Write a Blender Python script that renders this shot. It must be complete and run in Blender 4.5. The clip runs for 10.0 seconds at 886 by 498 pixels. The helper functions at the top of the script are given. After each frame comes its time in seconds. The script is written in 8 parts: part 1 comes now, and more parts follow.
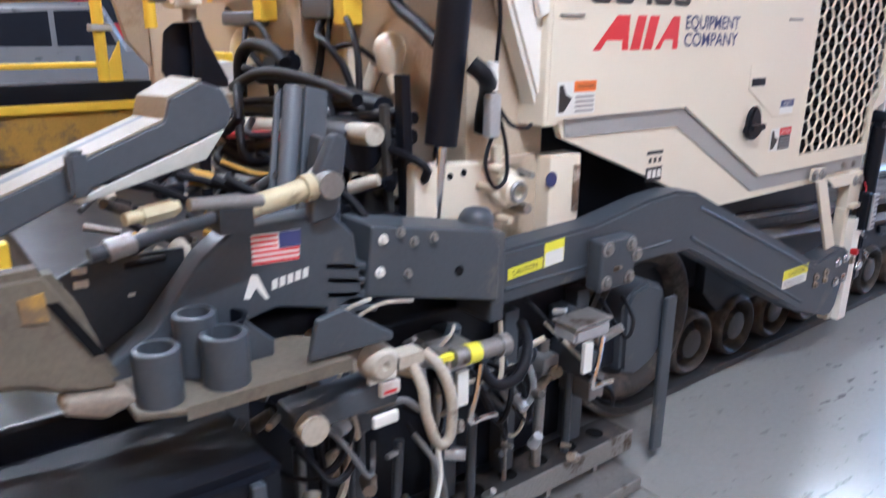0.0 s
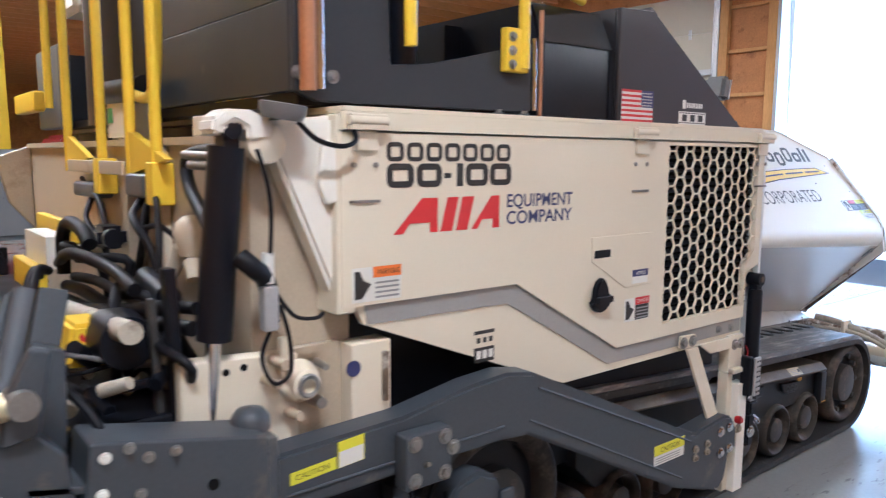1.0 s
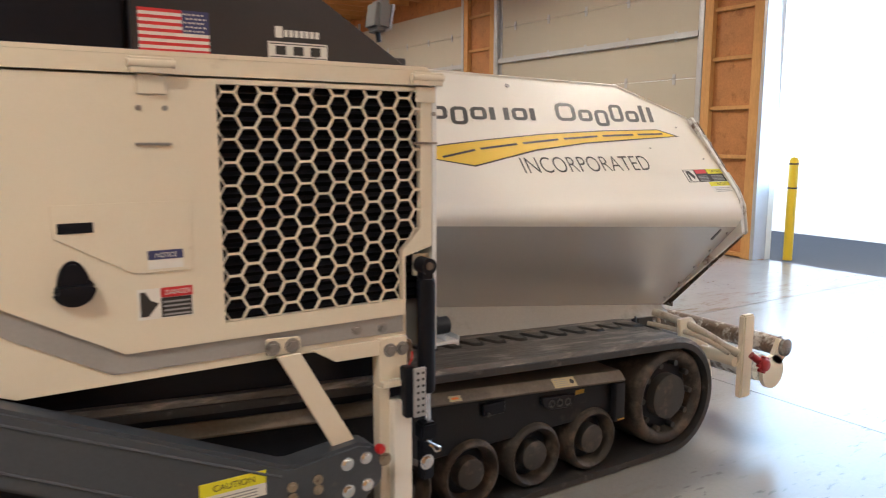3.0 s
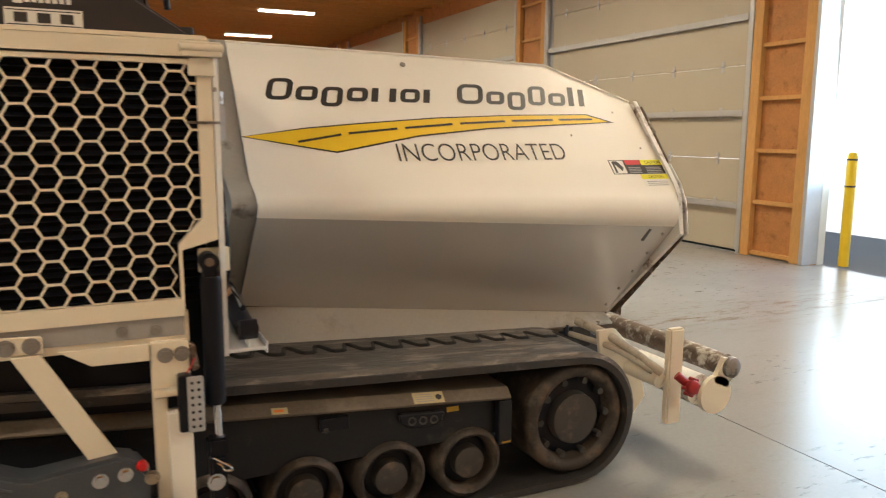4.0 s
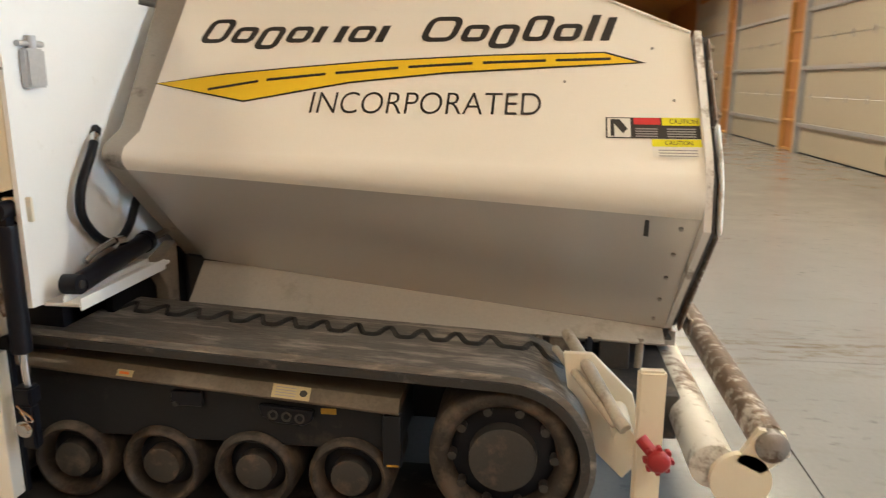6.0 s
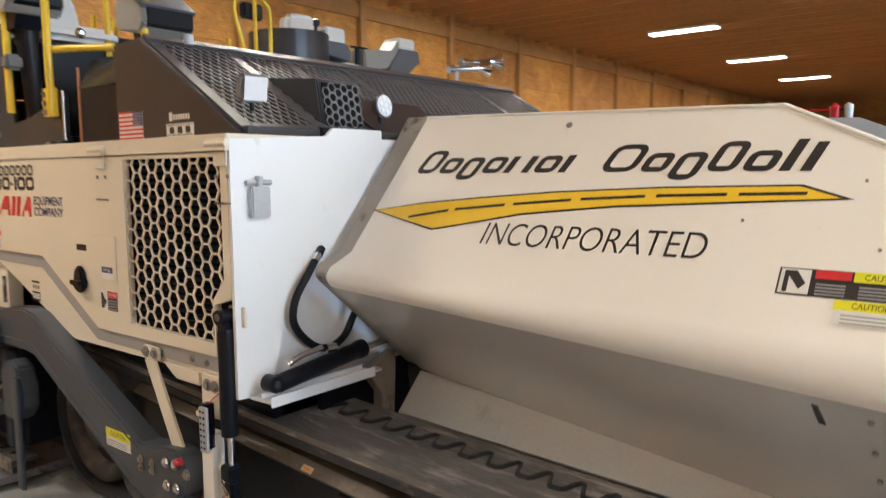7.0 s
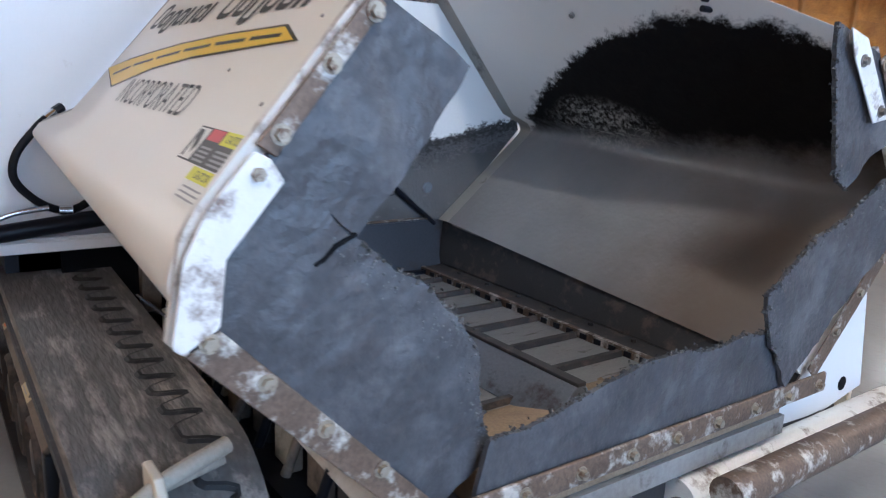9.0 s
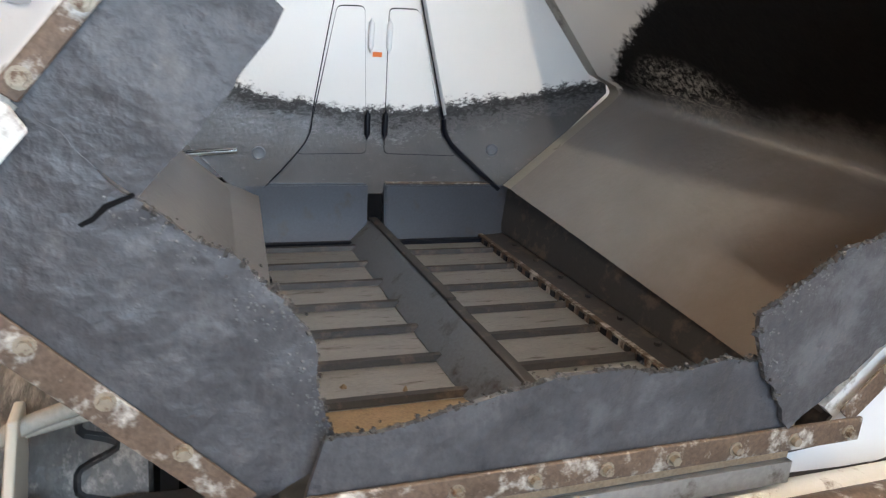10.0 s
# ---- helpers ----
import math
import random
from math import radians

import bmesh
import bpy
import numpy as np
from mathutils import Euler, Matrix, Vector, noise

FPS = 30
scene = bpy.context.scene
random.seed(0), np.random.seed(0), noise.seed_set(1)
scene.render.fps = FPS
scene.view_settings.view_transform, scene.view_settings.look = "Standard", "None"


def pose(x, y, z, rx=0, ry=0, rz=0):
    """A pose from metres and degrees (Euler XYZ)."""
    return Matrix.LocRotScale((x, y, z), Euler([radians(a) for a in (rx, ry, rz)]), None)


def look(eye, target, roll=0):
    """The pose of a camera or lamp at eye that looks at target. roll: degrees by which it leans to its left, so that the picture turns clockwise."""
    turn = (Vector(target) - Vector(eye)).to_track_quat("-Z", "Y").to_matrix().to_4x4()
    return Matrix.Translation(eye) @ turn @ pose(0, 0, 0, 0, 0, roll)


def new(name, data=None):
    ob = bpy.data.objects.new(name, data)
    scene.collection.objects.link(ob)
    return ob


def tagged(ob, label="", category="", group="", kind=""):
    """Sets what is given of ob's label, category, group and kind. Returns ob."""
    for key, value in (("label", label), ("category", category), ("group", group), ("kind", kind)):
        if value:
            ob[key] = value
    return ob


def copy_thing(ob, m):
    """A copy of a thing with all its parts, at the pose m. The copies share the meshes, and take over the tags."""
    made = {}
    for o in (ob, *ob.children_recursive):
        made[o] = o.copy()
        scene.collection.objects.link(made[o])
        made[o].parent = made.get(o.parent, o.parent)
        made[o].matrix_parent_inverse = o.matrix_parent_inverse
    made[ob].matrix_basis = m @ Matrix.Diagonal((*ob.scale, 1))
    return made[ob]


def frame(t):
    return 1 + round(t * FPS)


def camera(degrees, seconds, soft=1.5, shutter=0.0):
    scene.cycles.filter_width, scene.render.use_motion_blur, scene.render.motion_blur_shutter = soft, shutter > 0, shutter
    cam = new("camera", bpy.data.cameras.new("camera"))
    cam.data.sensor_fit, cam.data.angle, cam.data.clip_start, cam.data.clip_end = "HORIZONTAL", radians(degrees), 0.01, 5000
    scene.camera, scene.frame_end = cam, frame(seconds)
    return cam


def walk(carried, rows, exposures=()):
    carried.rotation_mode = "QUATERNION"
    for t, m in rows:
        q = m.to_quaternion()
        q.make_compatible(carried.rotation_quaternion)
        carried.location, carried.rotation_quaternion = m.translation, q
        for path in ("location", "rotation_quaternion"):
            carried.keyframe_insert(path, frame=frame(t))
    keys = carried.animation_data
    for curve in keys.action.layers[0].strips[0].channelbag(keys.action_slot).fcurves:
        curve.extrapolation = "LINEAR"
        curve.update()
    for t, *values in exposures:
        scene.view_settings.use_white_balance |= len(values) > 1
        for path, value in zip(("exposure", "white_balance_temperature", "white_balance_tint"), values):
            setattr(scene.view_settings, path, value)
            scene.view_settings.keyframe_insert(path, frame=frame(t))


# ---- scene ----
cam = camera(61.8, 10.0, soft=1.15, shutter=0.35)
PATH = [
    (0, (-3.872, -1.55, 1.577), (-2.699, -0.04, 0.989), 0.6),
    (0.5, (-3.672, -1.666, 1.685), (-2.44, -0.132, 1.323), 0.3),
    (1, (-3.343, -1.758, 1.726), (-2.095, -0.216, 1.477), 0.4),
    (1.5, (-2.896, -1.943, 1.702), (-1.672, -0.378, 1.467), 0.5),
    (2, (-2.42, -2.058, 1.651), (-1.253, -0.453, 1.407), 0.5),
    (2.1, (-2.319, -2.088, 1.649), (-1.157, -0.478, 1.412), 0.3),
    (2.5, (-1.903, -2.162, 1.633), (-0.774, -0.532, 1.364), 0.5),
    (3, (-1.397, -2.259, 1.618), (-0.331, -0.593, 1.32), 0.1),
    (3.2, (-1.185, -2.28, 1.61), (-0.155, -0.59, 1.318), 0.1),
    (4.3, (-0.024, -2.458, 1.566), (0.708, -0.628, 1.229), 0.1),
    (4.5, (0.191, -2.435, 1.583), (0.842, -0.58, 1.215), -0.1),
    (5, (0.695, -2.391, 1.548), (1.145, -0.491, 1.115), 0.2),
    (5.2, (0.889, -2.353, 1.556), (1.24, -0.439, 1.092), 0.3),
    (6.3, (1.861, -2.036, 1.571), (1.301, -0.16, 1.163), -0.0),
    (6.5, (1.999, -1.98, 1.597), (1.205, -0.176, 1.257), 0.1),
    (7, (2.368, -1.688, 1.708), (1.133, -0.128, 1.502), -0.5),
    (7.5, (2.776, -1.4, 1.747), (1.368, 0.013, 1.598), -0.9),
    (8, (3.055, -1.002, 1.695), (1.64, 0.389, 1.444), -0.8),
    (8.5, (3.268, -0.49, 1.589), (1.776, 0.798, 1.252), 2.0),
    (9, (3.417, -0.072, 1.558), (1.838, 1.074, 1.117), 2.6),
    (9.5, (3.459, 0.309, 1.576), (1.762, 1.236, 1.063), 3.7),
    (10, (3.539, 0.662, 1.585), (1.753, 1.35, 1.005), 4.4),
]
walk(cam, [(t, look(eye, target, roll)) for t, eye, target, roll in PATH], [(0.0, 0.5, 4400, 10), (0.5, 0.37, 4550, 8), (1.5, 0.05, 4700, 10), (2.5, -0.02, 4980, 9), (3.2, -0.1, 5900, 8), (4.5, -0.12, 6450, 4), (5.2, -0.07, 6450, 4), (6.5, 0.0, 6150, 4), (7.5, -0.15, 5100, 6), (8.0, -0.3, 4850, 5), (8.5, -0.45, 4650, 9), (9.2, -0.39, 5250, 10), (10.0, -0.24, 6200, 10)])

# ---- world, sun and lamps ----
world = bpy.data.worlds.new("sky")
scene.world = world
world.use_nodes = True
wn = world.node_tree.nodes
sky = wn.new("ShaderNodeTexSky")
sky.sky_type, sky.sun_disc = "NISHITA", False
sky.sun_elevation, sky.sun_rotation = radians(58.8), radians(-90)
world.node_tree.links.new(sky.outputs[0], wn["Background"].inputs[0])
wn["Background"].inputs[1].default_value = 0.15
sun_data = bpy.data.lights.new("sun", "SUN")
sun_data.energy, sun_data.angle, sun_data.color = 5.0, radians(0.6), (1.0, 0.96, 0.9)
sun = new("sun", sun_data)
sun.matrix_world = look((-40, 0, 66), (0, 0, 0))


def area_lamp(name, x, y, z, w, h, power, color, target):
    data = bpy.data.lights.new(name, "AREA")
    data.shape, data.size, data.size_y, data.energy, data.color = "RECTANGLE", w, h, power, color
    ob = new(name, data)
    ob.matrix_world = look((x, y, z), target)
    return ob


DAY, TUBE = 300.0, 410.0
# sky light that comes in through the open overhead door
area_lamp("door_daylight", 7.68, 1.3, 2.6, 4.85, 3.3, DAY, (0.56, 0.78, 1.0), (0, 1.3, 2.15))
# Rows at y below -3 are unseen, added to brighten the near side.
LIGHT_SPOTS = [(-3.45, y) for y in (-7.1, -1.9, 3.3, 8.55, 13.75, 18.95, 24.2)] + [(4.3, y) for y in (-9.0, -3.8, 1.4, 6.6, 11.75, 16.9, 22.1)]
for lx, ly in LIGHT_SPOTS:
    area_lamp("tube_light", lx, ly, 4.565, 1.35, 0.2, TUBE, (1.0, 0.83, 0.62), (lx, ly, 0))


# ---- materials ----
def material(name, color, rough=0.5, metal=0.0, vary=0.12, scale=6.0, fine=90.0, bump=0.15, dirt=None, dirt_amount=0.0, dirt_scale=2.0, coat=0.0, vec=(1, 1, 1), depth=0.004, gloss=0.5, lump=0.0, uneven=1.0):
    """Paint, metal or rubber: large and fine variation, optional blotches of dirt, slight relief."""
    m = bpy.data.materials.new(name)
    m.use_nodes = True
    n, l = m.node_tree.nodes, m.node_tree.links
    bsdf = n["Principled BSDF"]
    tex = n.new("ShaderNodeTexCoord")
    mp = n.new("ShaderNodeMapping")
    mp.inputs["Scale"].default_value = vec
    l.new(tex.outputs["Object"], mp.inputs[0])
    big, small = n.new("ShaderNodeTexNoise"), n.new("ShaderNodeTexNoise")
    big.inputs["Scale"].default_value, small.inputs["Scale"].default_value = scale, fine
    big.inputs["Detail"].default_value, small.inputs["Detail"].default_value = 5, 3
    l.new(mp.outputs[0], big.inputs[0]), l.new(mp.outputs[0], small.inputs[0])
    mix = n.new("ShaderNodeMix")
    mix.data_type = "RGBA"
    lo, hi = [max(0, c * (1 - vary)) for c in color], [min(1, c * (1 + vary)) for c in color]
    mix.inputs[6].default_value, mix.inputs[7].default_value = (*lo, 1), (*hi, 1)
    l.new(big.outputs[0], mix.inputs[0])
    out = mix.outputs[2]
    fmix = n.new("ShaderNodeMix")
    fmix.data_type, fmix.blend_type = "RGBA", "OVERLAY"
    fmix.inputs[0].default_value = vary
    l.new(out, fmix.inputs[6]), l.new(small.outputs[0], fmix.inputs[7])
    out = fmix.outputs[2]
    if dirt:
        dn, ramp, dm = n.new("ShaderNodeTexNoise"), n.new("ShaderNodeValToRGB"), n.new("ShaderNodeMix")
        dn.inputs["Scale"].default_value, dn.inputs["Detail"].default_value, dn.inputs["Roughness"].default_value = dirt_scale, 9, 0.68
        l.new(mp.outputs[0], dn.inputs[0])
        ramp.color_ramp.elements[0].position, ramp.color_ramp.elements[1].position = 0.62 - 0.3 * dirt_amount, 0.72 - 0.25 * dirt_amount
        l.new(dn.outputs[0], ramp.inputs[0])
        dm.data_type = "RGBA"
        l.new(ramp.outputs[0], dm.inputs[0]), l.new(out, dm.inputs[6])
        dm.inputs[7].default_value = (*dirt, 1)
        out = dm.outputs[2]
    l.new(out, bsdf.inputs["Base Color"])
    rr = n.new("ShaderNodeMapRange")
    rr.inputs[3].default_value, rr.inputs[4].default_value = max(0.03, rough - 0.1 * uneven), min(1, rough + 0.12 * uneven)
    l.new(big.outputs[0], rr.inputs[0]), l.new(rr.outputs[0], bsdf.inputs["Roughness"])
    bsdf.inputs["Metallic"].default_value = metal
    bsdf.inputs["Specular IOR Level"].default_value = gloss
    bsdf.inputs["Coat Weight"].default_value = coat
    if bump:
        bn = n.new("ShaderNodeBump")
        bn.inputs["Strength"].default_value, bn.inputs["Distance"].default_value = bump, depth
        l.new(small.outputs[0], bn.inputs["Height"]), l.new(bn.outputs[0], bsdf.inputs["Normal"])
        if lump:
            b2, ln = n.new("ShaderNodeBump"), n.new("ShaderNodeTexNoise")
            ln.inputs["Scale"].default_value, ln.inputs["Detail"].default_value = scale * 1.6, 6
            b2.inputs["Strength"].default_value, b2.inputs["Distance"].default_value = 0.8, lump
            l.new(mp.outputs[0], ln.inputs[0]), l.new(ln.outputs[0], b2.inputs["Height"]), l.new(b2.outputs[0], bn.inputs["Normal"])
    return m


def glow(name, color, strength):
    m = bpy.data.materials.new(name)
    m.use_nodes = True
    b = m.node_tree.nodes["Principled BSDF"]
    b.inputs["Base Color"].default_value = (*color, 1)
    b.inputs["Emission Color"].default_value, b.inputs["Emission Strength"].default_value = (*color, 1), strength
    return m


CREAM = material("cream_paint", (0.74, 0.67, 0.54), 0.38, vary=0.05, scale=1.5, bump=0.04, dirt=(0.58, 0.51, 0.4), dirt_amount=-0.05, dirt_scale=5.0, coat=0.25)
WHITE = material("white_paint", (0.80, 0.77, 0.71), 0.42, vary=0.04, scale=1.2, bump=0.03, dirt=(0.66, 0.62, 0.55), dirt_amount=-0.1, dirt_scale=4.0, coat=0.08)
STRIPE = material("stripe_grey", (0.33, 0.32, 0.31), 0.5, vary=0.08, bump=0.04)
CHARCOAL = material("charcoal_paint", (0.056, 0.064, 0.078), 0.42, vary=0.15, scale=3, bump=0.06, dirt=(0.12, 0.11, 0.1), dirt_amount=0.05, dirt_scale=4)
BLACK = material("black_paint", (0.007, 0.008, 0.013), 0.35, vary=0.2, bump=0.05, gloss=0.24)
TFRAME = material("track_frame_paint", (0.009, 0.010, 0.014), 0.45, vary=0.25, scale=4, bump=0.08, gloss=0.35, dirt=(0.04, 0.034, 0.03), dirt_amount=0.12, dirt_scale=5)
COVER = material("engine_cover_paint", (0.028, 0.027, 0.032), 0.36, vary=0.12, scale=2, bump=0.03, coat=0.15)
# Near-black that paints the shade in recesses and holes; also the door seals.
DARK = material("recess_shade_black", (0.005, 0.005, 0.006), 0.8, vary=0.3, bump=0.2, gloss=0.15)
RUBBER = material("track_rubber", (0.125, 0.115, 0.105), 0.5, vary=0.45, scale=9, fine=60, bump=0.7, dirt=(0.34, 0.305, 0.265), dirt_amount=0.36, dirt_scale=14, depth=0.01, vec=(0.22, 1, 1))
TYRE = material("wheel_rubber", (0.035, 0.029, 0.026), 0.6, vary=0.3, scale=10, bump=0.4, dirt=(0.1, 0.078, 0.062), dirt_amount=0.45, dirt_scale=7, gloss=0.35)
BELTSIDE = material("track_edge_rubber", (0.03, 0.029, 0.03), 0.5, vary=0.3, scale=9, bump=0.3, dirt=(0.12, 0.11, 0.1), dirt_amount=0.18, dirt_scale=7)
FLANGE = material("dusty_frame_top", (0.11, 0.088, 0.065), 0.55, vary=0.3, scale=6, bump=0.2, dirt=(0.16, 0.13, 0.1), dirt_amount=0.3, dirt_scale=6)
SHELFTAN = material("tan_stained_plate", (0.13, 0.112, 0.084), 0.55, vary=0.25, scale=8, bump=0.25, dirt=(0.09, 0.075, 0.06), dirt_amount=0.3, dirt_scale=9)
LIDTAN = material("tan_dusty_lid", (0.26, 0.22, 0.16), 0.45, vary=0.2, scale=6, bump=0.15, dirt=(0.14, 0.11, 0.08), dirt_amount=0.25, dirt_scale=6)
PALEFACE = material("pale_worn_face", (0.42, 0.42, 0.38), 0.4, vary=0.12, scale=5, bump=0.12, dirt=(0.24, 0.22, 0.18), dirt_amount=0.15, dirt_scale=6)
HUB = material("hub_paint", (0.04, 0.038, 0.038), 0.5, vary=0.2, bump=0.1, dirt=(0.11, 0.085, 0.068), dirt_amount=0.3, dirt_scale=9)
FLAP = material("belting_rubber", (0.066, 0.067, 0.075), 0.42, vary=0.42, scale=5.0, fine=45, bump=0.28, dirt=(0.115, 0.117, 0.126), dirt_amount=0.3, dirt_scale=5, depth=0.004, lump=0.035)
WORN = material("worn_white_edge", (0.72, 0.71, 0.68), 0.5, vary=0.1, scale=9, bump=0.3, dirt=(0.17, 0.115, 0.085), dirt_amount=0.34, dirt_scale=8)
RUSTY = material("rusty_steel", (0.15, 0.105, 0.075), 0.55, 0.3, vary=0.5, scale=14, bump=0.5, dirt=(0.58, 0.55, 0.5), dirt_amount=0.34, dirt_scale=13)
STEEL = material("worn_steel", (0.32, 0.31, 0.3), 0.42, 0.75, vary=0.2, scale=8, bump=0.2, dirt=(0.1, 0.07, 0.05), dirt_amount=0.2, dirt_scale=9)
SLATS = material("conveyor_plate", (0.34, 0.335, 0.325), 0.45, 0.45, vary=0.25, scale=4, fine=50, bump=0.3, dirt=(0.12, 0.1, 0.085), dirt_amount=0.15, dirt_scale=6, vec=(6, 1, 1))
FEEDER = material("blued_steel", (0.16, 0.175, 0.2), 0.45, 0.35, vary=0.2, scale=3, bump=0.15, dirt=(0.06, 0.05, 0.05), dirt_amount=0.2, dirt_scale=5)
BLUED = material("dark_blued_plate", (0.05, 0.056, 0.07), 0.42, 0.15, vary=0.2, scale=3, bump=0.1, dirt=(0.05, 0.042, 0.04), dirt_amount=0.2, dirt_scale=5)
MESHFRAME = material("mesh_frame_paint", (0.07, 0.065, 0.068), 0.42, vary=0.15, bump=0.05, dirt=(0.14, 0.12, 0.11), dirt_amount=0.1)
MESHC = material("mesh_grey_paint", (0.15, 0.14, 0.135), 0.5, vary=0.1, bump=0.05)
# Grey-tan picked between the flange's lit and shaded looks.
RETURN = material("return_flange_part_shade", (0.33, 0.315, 0.28), 0.5, vary=0.1, scale=4, bump=0.1, dirt=(0.1, 0.09, 0.08), dirt_amount=0.1, dirt_scale=5)
DECK = material("deck_paint", (0.024, 0.028, 0.036), 0.4, vary=0.12, scale=3, bump=0.05, dirt=(0.07, 0.065, 0.06), dirt_amount=0.0, dirt_scale=4)
CRUMB = material("rubber_crumbs", (0.13, 0.13, 0.135), 0.75, vary=0.35, scale=30, bump=0.3)
ZINC = material("yellow_zinc", (0.6, 0.53, 0.34), 0.38, 0.5, vary=0.15, scale=8, bump=0.1, dirt=(0.25, 0.2, 0.13), dirt_amount=0.1, dirt_scale=12)
CHROME = material("chrome", (0.75, 0.76, 0.78), 0.14, 1.0, vary=0.03, bump=0.02)
BRASS = material("dulled_bolt_steel", (0.36, 0.31, 0.24), 0.5, 0.55, vary=0.2, scale=30, bump=0.25, dirt=(0.14, 0.085, 0.055), dirt_amount=0.35, dirt_scale=40)
YELLOW = material("yellow_paint", (0.84, 0.58, 0.02), 0.38, vary=0.08, bump=0.06, coat=0.2)
DECALY = material("decal_yellow", (0.83, 0.56, 0.03), 0.4, vary=0.04, bump=0)
INK = material("decal_black", (0.03, 0.028, 0.028), 0.45, vary=0.1, bump=0)
INKBLUE = material("decal_navy", (0.045, 0.05, 0.15), 0.45, vary=0.05, bump=0)
INKRED = material("decal_red", (0.58, 0.035, 0.04), 0.4, vary=0.05, bump=0)
PAPER = material("decal_white", (0.75, 0.74, 0.7), 0.45, vary=0.03, bump=0)
ORANGE = material("decal_orange", (0.8, 0.2, 0.03), 0.45, vary=0.04, bump=0)
CAUT = material("caution_yellow", (0.75, 0.72, 0.02), 0.4, vary=0.04, bump=0)
GREYTXT = material("decal_grey_bars", (0.3, 0.3, 0.31), 0.5, vary=0.05, bump=0)
HOSE = material("hose_rubber", (0.007, 0.007, 0.010), 0.5, vary=0.2, bump=0.15, gloss=0.22)
SEATW = material("seat_vinyl", (0.72, 0.7, 0.66), 0.55, vary=0.05, bump=0.1)
PODGREY = material("pod_grey", (0.3, 0.285, 0.26), 0.5, vary=0.08, bump=0.05)
PODTOP = material("pod_slate", (0.1, 0.11, 0.13), 0.4, vary=0.08, bump=0.05)
TANKTOP = material("polished_tank_lid", (0.06, 0.065, 0.075), 0.14, 0.35, vary=0.05, bump=0.02)
SILVERP = material("silver_car_paint", (0.2, 0.2, 0.205), 0.3, 0.3, vary=0.06, bump=0.02, coat=0.5)
CONSOLE = material("console_grey", (0.16, 0.16, 0.165), 0.45, vary=0.08, bump=0.05)
GLASS = material("lamp_lens", (0.72, 0.74, 0.77), 0.12, 0.0, vary=0.05, bump=0.05, coat=0.5)
# Near-black rubber tone that paints the shade along the tread step.
ZIGSHADE = material("tread_step_shade", (0.012, 0.012, 0.012), 0.6, vary=0.35, scale=15, bump=0.4, dirt=(0.04, 0.04, 0.04), dirt_amount=0.3, dirt_scale=12)
DUSTY = material("dusty_worn_paint", (0.42, 0.38, 0.31), 0.6, vary=0.2, scale=7, bump=0.3, dirt=(0.2, 0.16, 0.12), dirt_amount=0.2, dirt_scale=8)
BROWNED = material("brown_stained_steel", (0.2, 0.165, 0.13), 0.6, vary=0.25, scale=6, bump=0.3, dirt=(0.09, 0.07, 0.055), dirt_amount=0.25, dirt_scale=7)
SILVER = material("glossy_white_paint", (0.66, 0.645, 0.62), 0.24, 0.25, vary=0.03, scale=0.8, bump=0.0, gloss=0.6, uneven=0.1)
# White paint darkened for the shade the skirt lies in.
SKIRTP = material("shaded_white_plate", (0.5, 0.475, 0.43), 0.34, 0.15, vary=0.1, scale=2, bump=0.04, dirt=(0.36, 0.33, 0.28), dirt_amount=0.15, dirt_scale=3)
# Plain white paint, cooled a little for the bluish daylight that falls on it.
COOLW = material("daylit_white_paint", (0.78, 0.79, 0.8), 0.32, vary=0.05, scale=1.5, bump=0.04, dirt=(0.6, 0.58, 0.55), dirt_amount=-0.05, dirt_scale=5.0)
CAUTPALE = material("pale_yellow_label", (0.5, 0.42, 0.24), 0.45, vary=0.1, bump=0.05)
OLDYEL = material("dusty_yellow_paint", (0.42, 0.25, 0.03), 0.6, vary=0.2, scale=5, bump=0.2, dirt=(0.16, 0.11, 0.06), dirt_amount=0.3, dirt_scale=5)
FRAY = material("frayed_rubber", (0.05, 0.047, 0.045), 0.7, vary=0.4, scale=20, bump=0.4, dirt=(0.2, 0.18, 0.16), dirt_amount=0.2, dirt_scale=25)
# Cream paint browned for the rear's shade; the dirt blotches are stains.
CREAMSHADE = material("stained_shaded_cream", (0.5, 0.42, 0.31), 0.5, vary=0.1, scale=3, bump=0.06, dirt=(0.36, 0.27, 0.18), dirt_amount=0.12, dirt_scale=3)
DARKRED = material("dark_red_paint", (0.3, 0.015, 0.02), 0.4, vary=0.12, bump=0.05)
ASPHALT = material("grey_asphalt", (0.17, 0.182, 0.2), 0.75, vary=0.15, scale=1.5, fine=120, bump=0.3)
GREENL = material("green_label", (0.06, 0.3, 0.1), 0.5, vary=0.05, bump=0)
COPPER = material("copper_pipe", (0.5, 0.24, 0.12), 0.4, 0.6, vary=0.15, bump=0.1)
REDP = material("red_paint", (0.42, 0.008, 0.012), 0.3, vary=0.06, bump=0.03, coat=0.4)
GALV = material("galvanised_steel", (0.46, 0.47, 0.49), 0.45, 0.45, vary=0.12, bump=0.1)
DOORP = material("door_panel_paint", (0.43, 0.39, 0.31), 0.5, vary=0.05, scale=2, bump=0.08)
TIMBER = material("timber", (0.5, 0.27, 0.09), 0.7, vary=0.22, scale=3, fine=40, bump=0.3, vec=(1, 1, 0.25))
REDOSB = material("red_brown_board", (0.4, 0.175, 0.055), 0.65, vary=0.25, scale=5, fine=50, bump=0.3, dirt=(0.27, 0.11, 0.035), dirt_amount=0.25, dirt_scale=6)
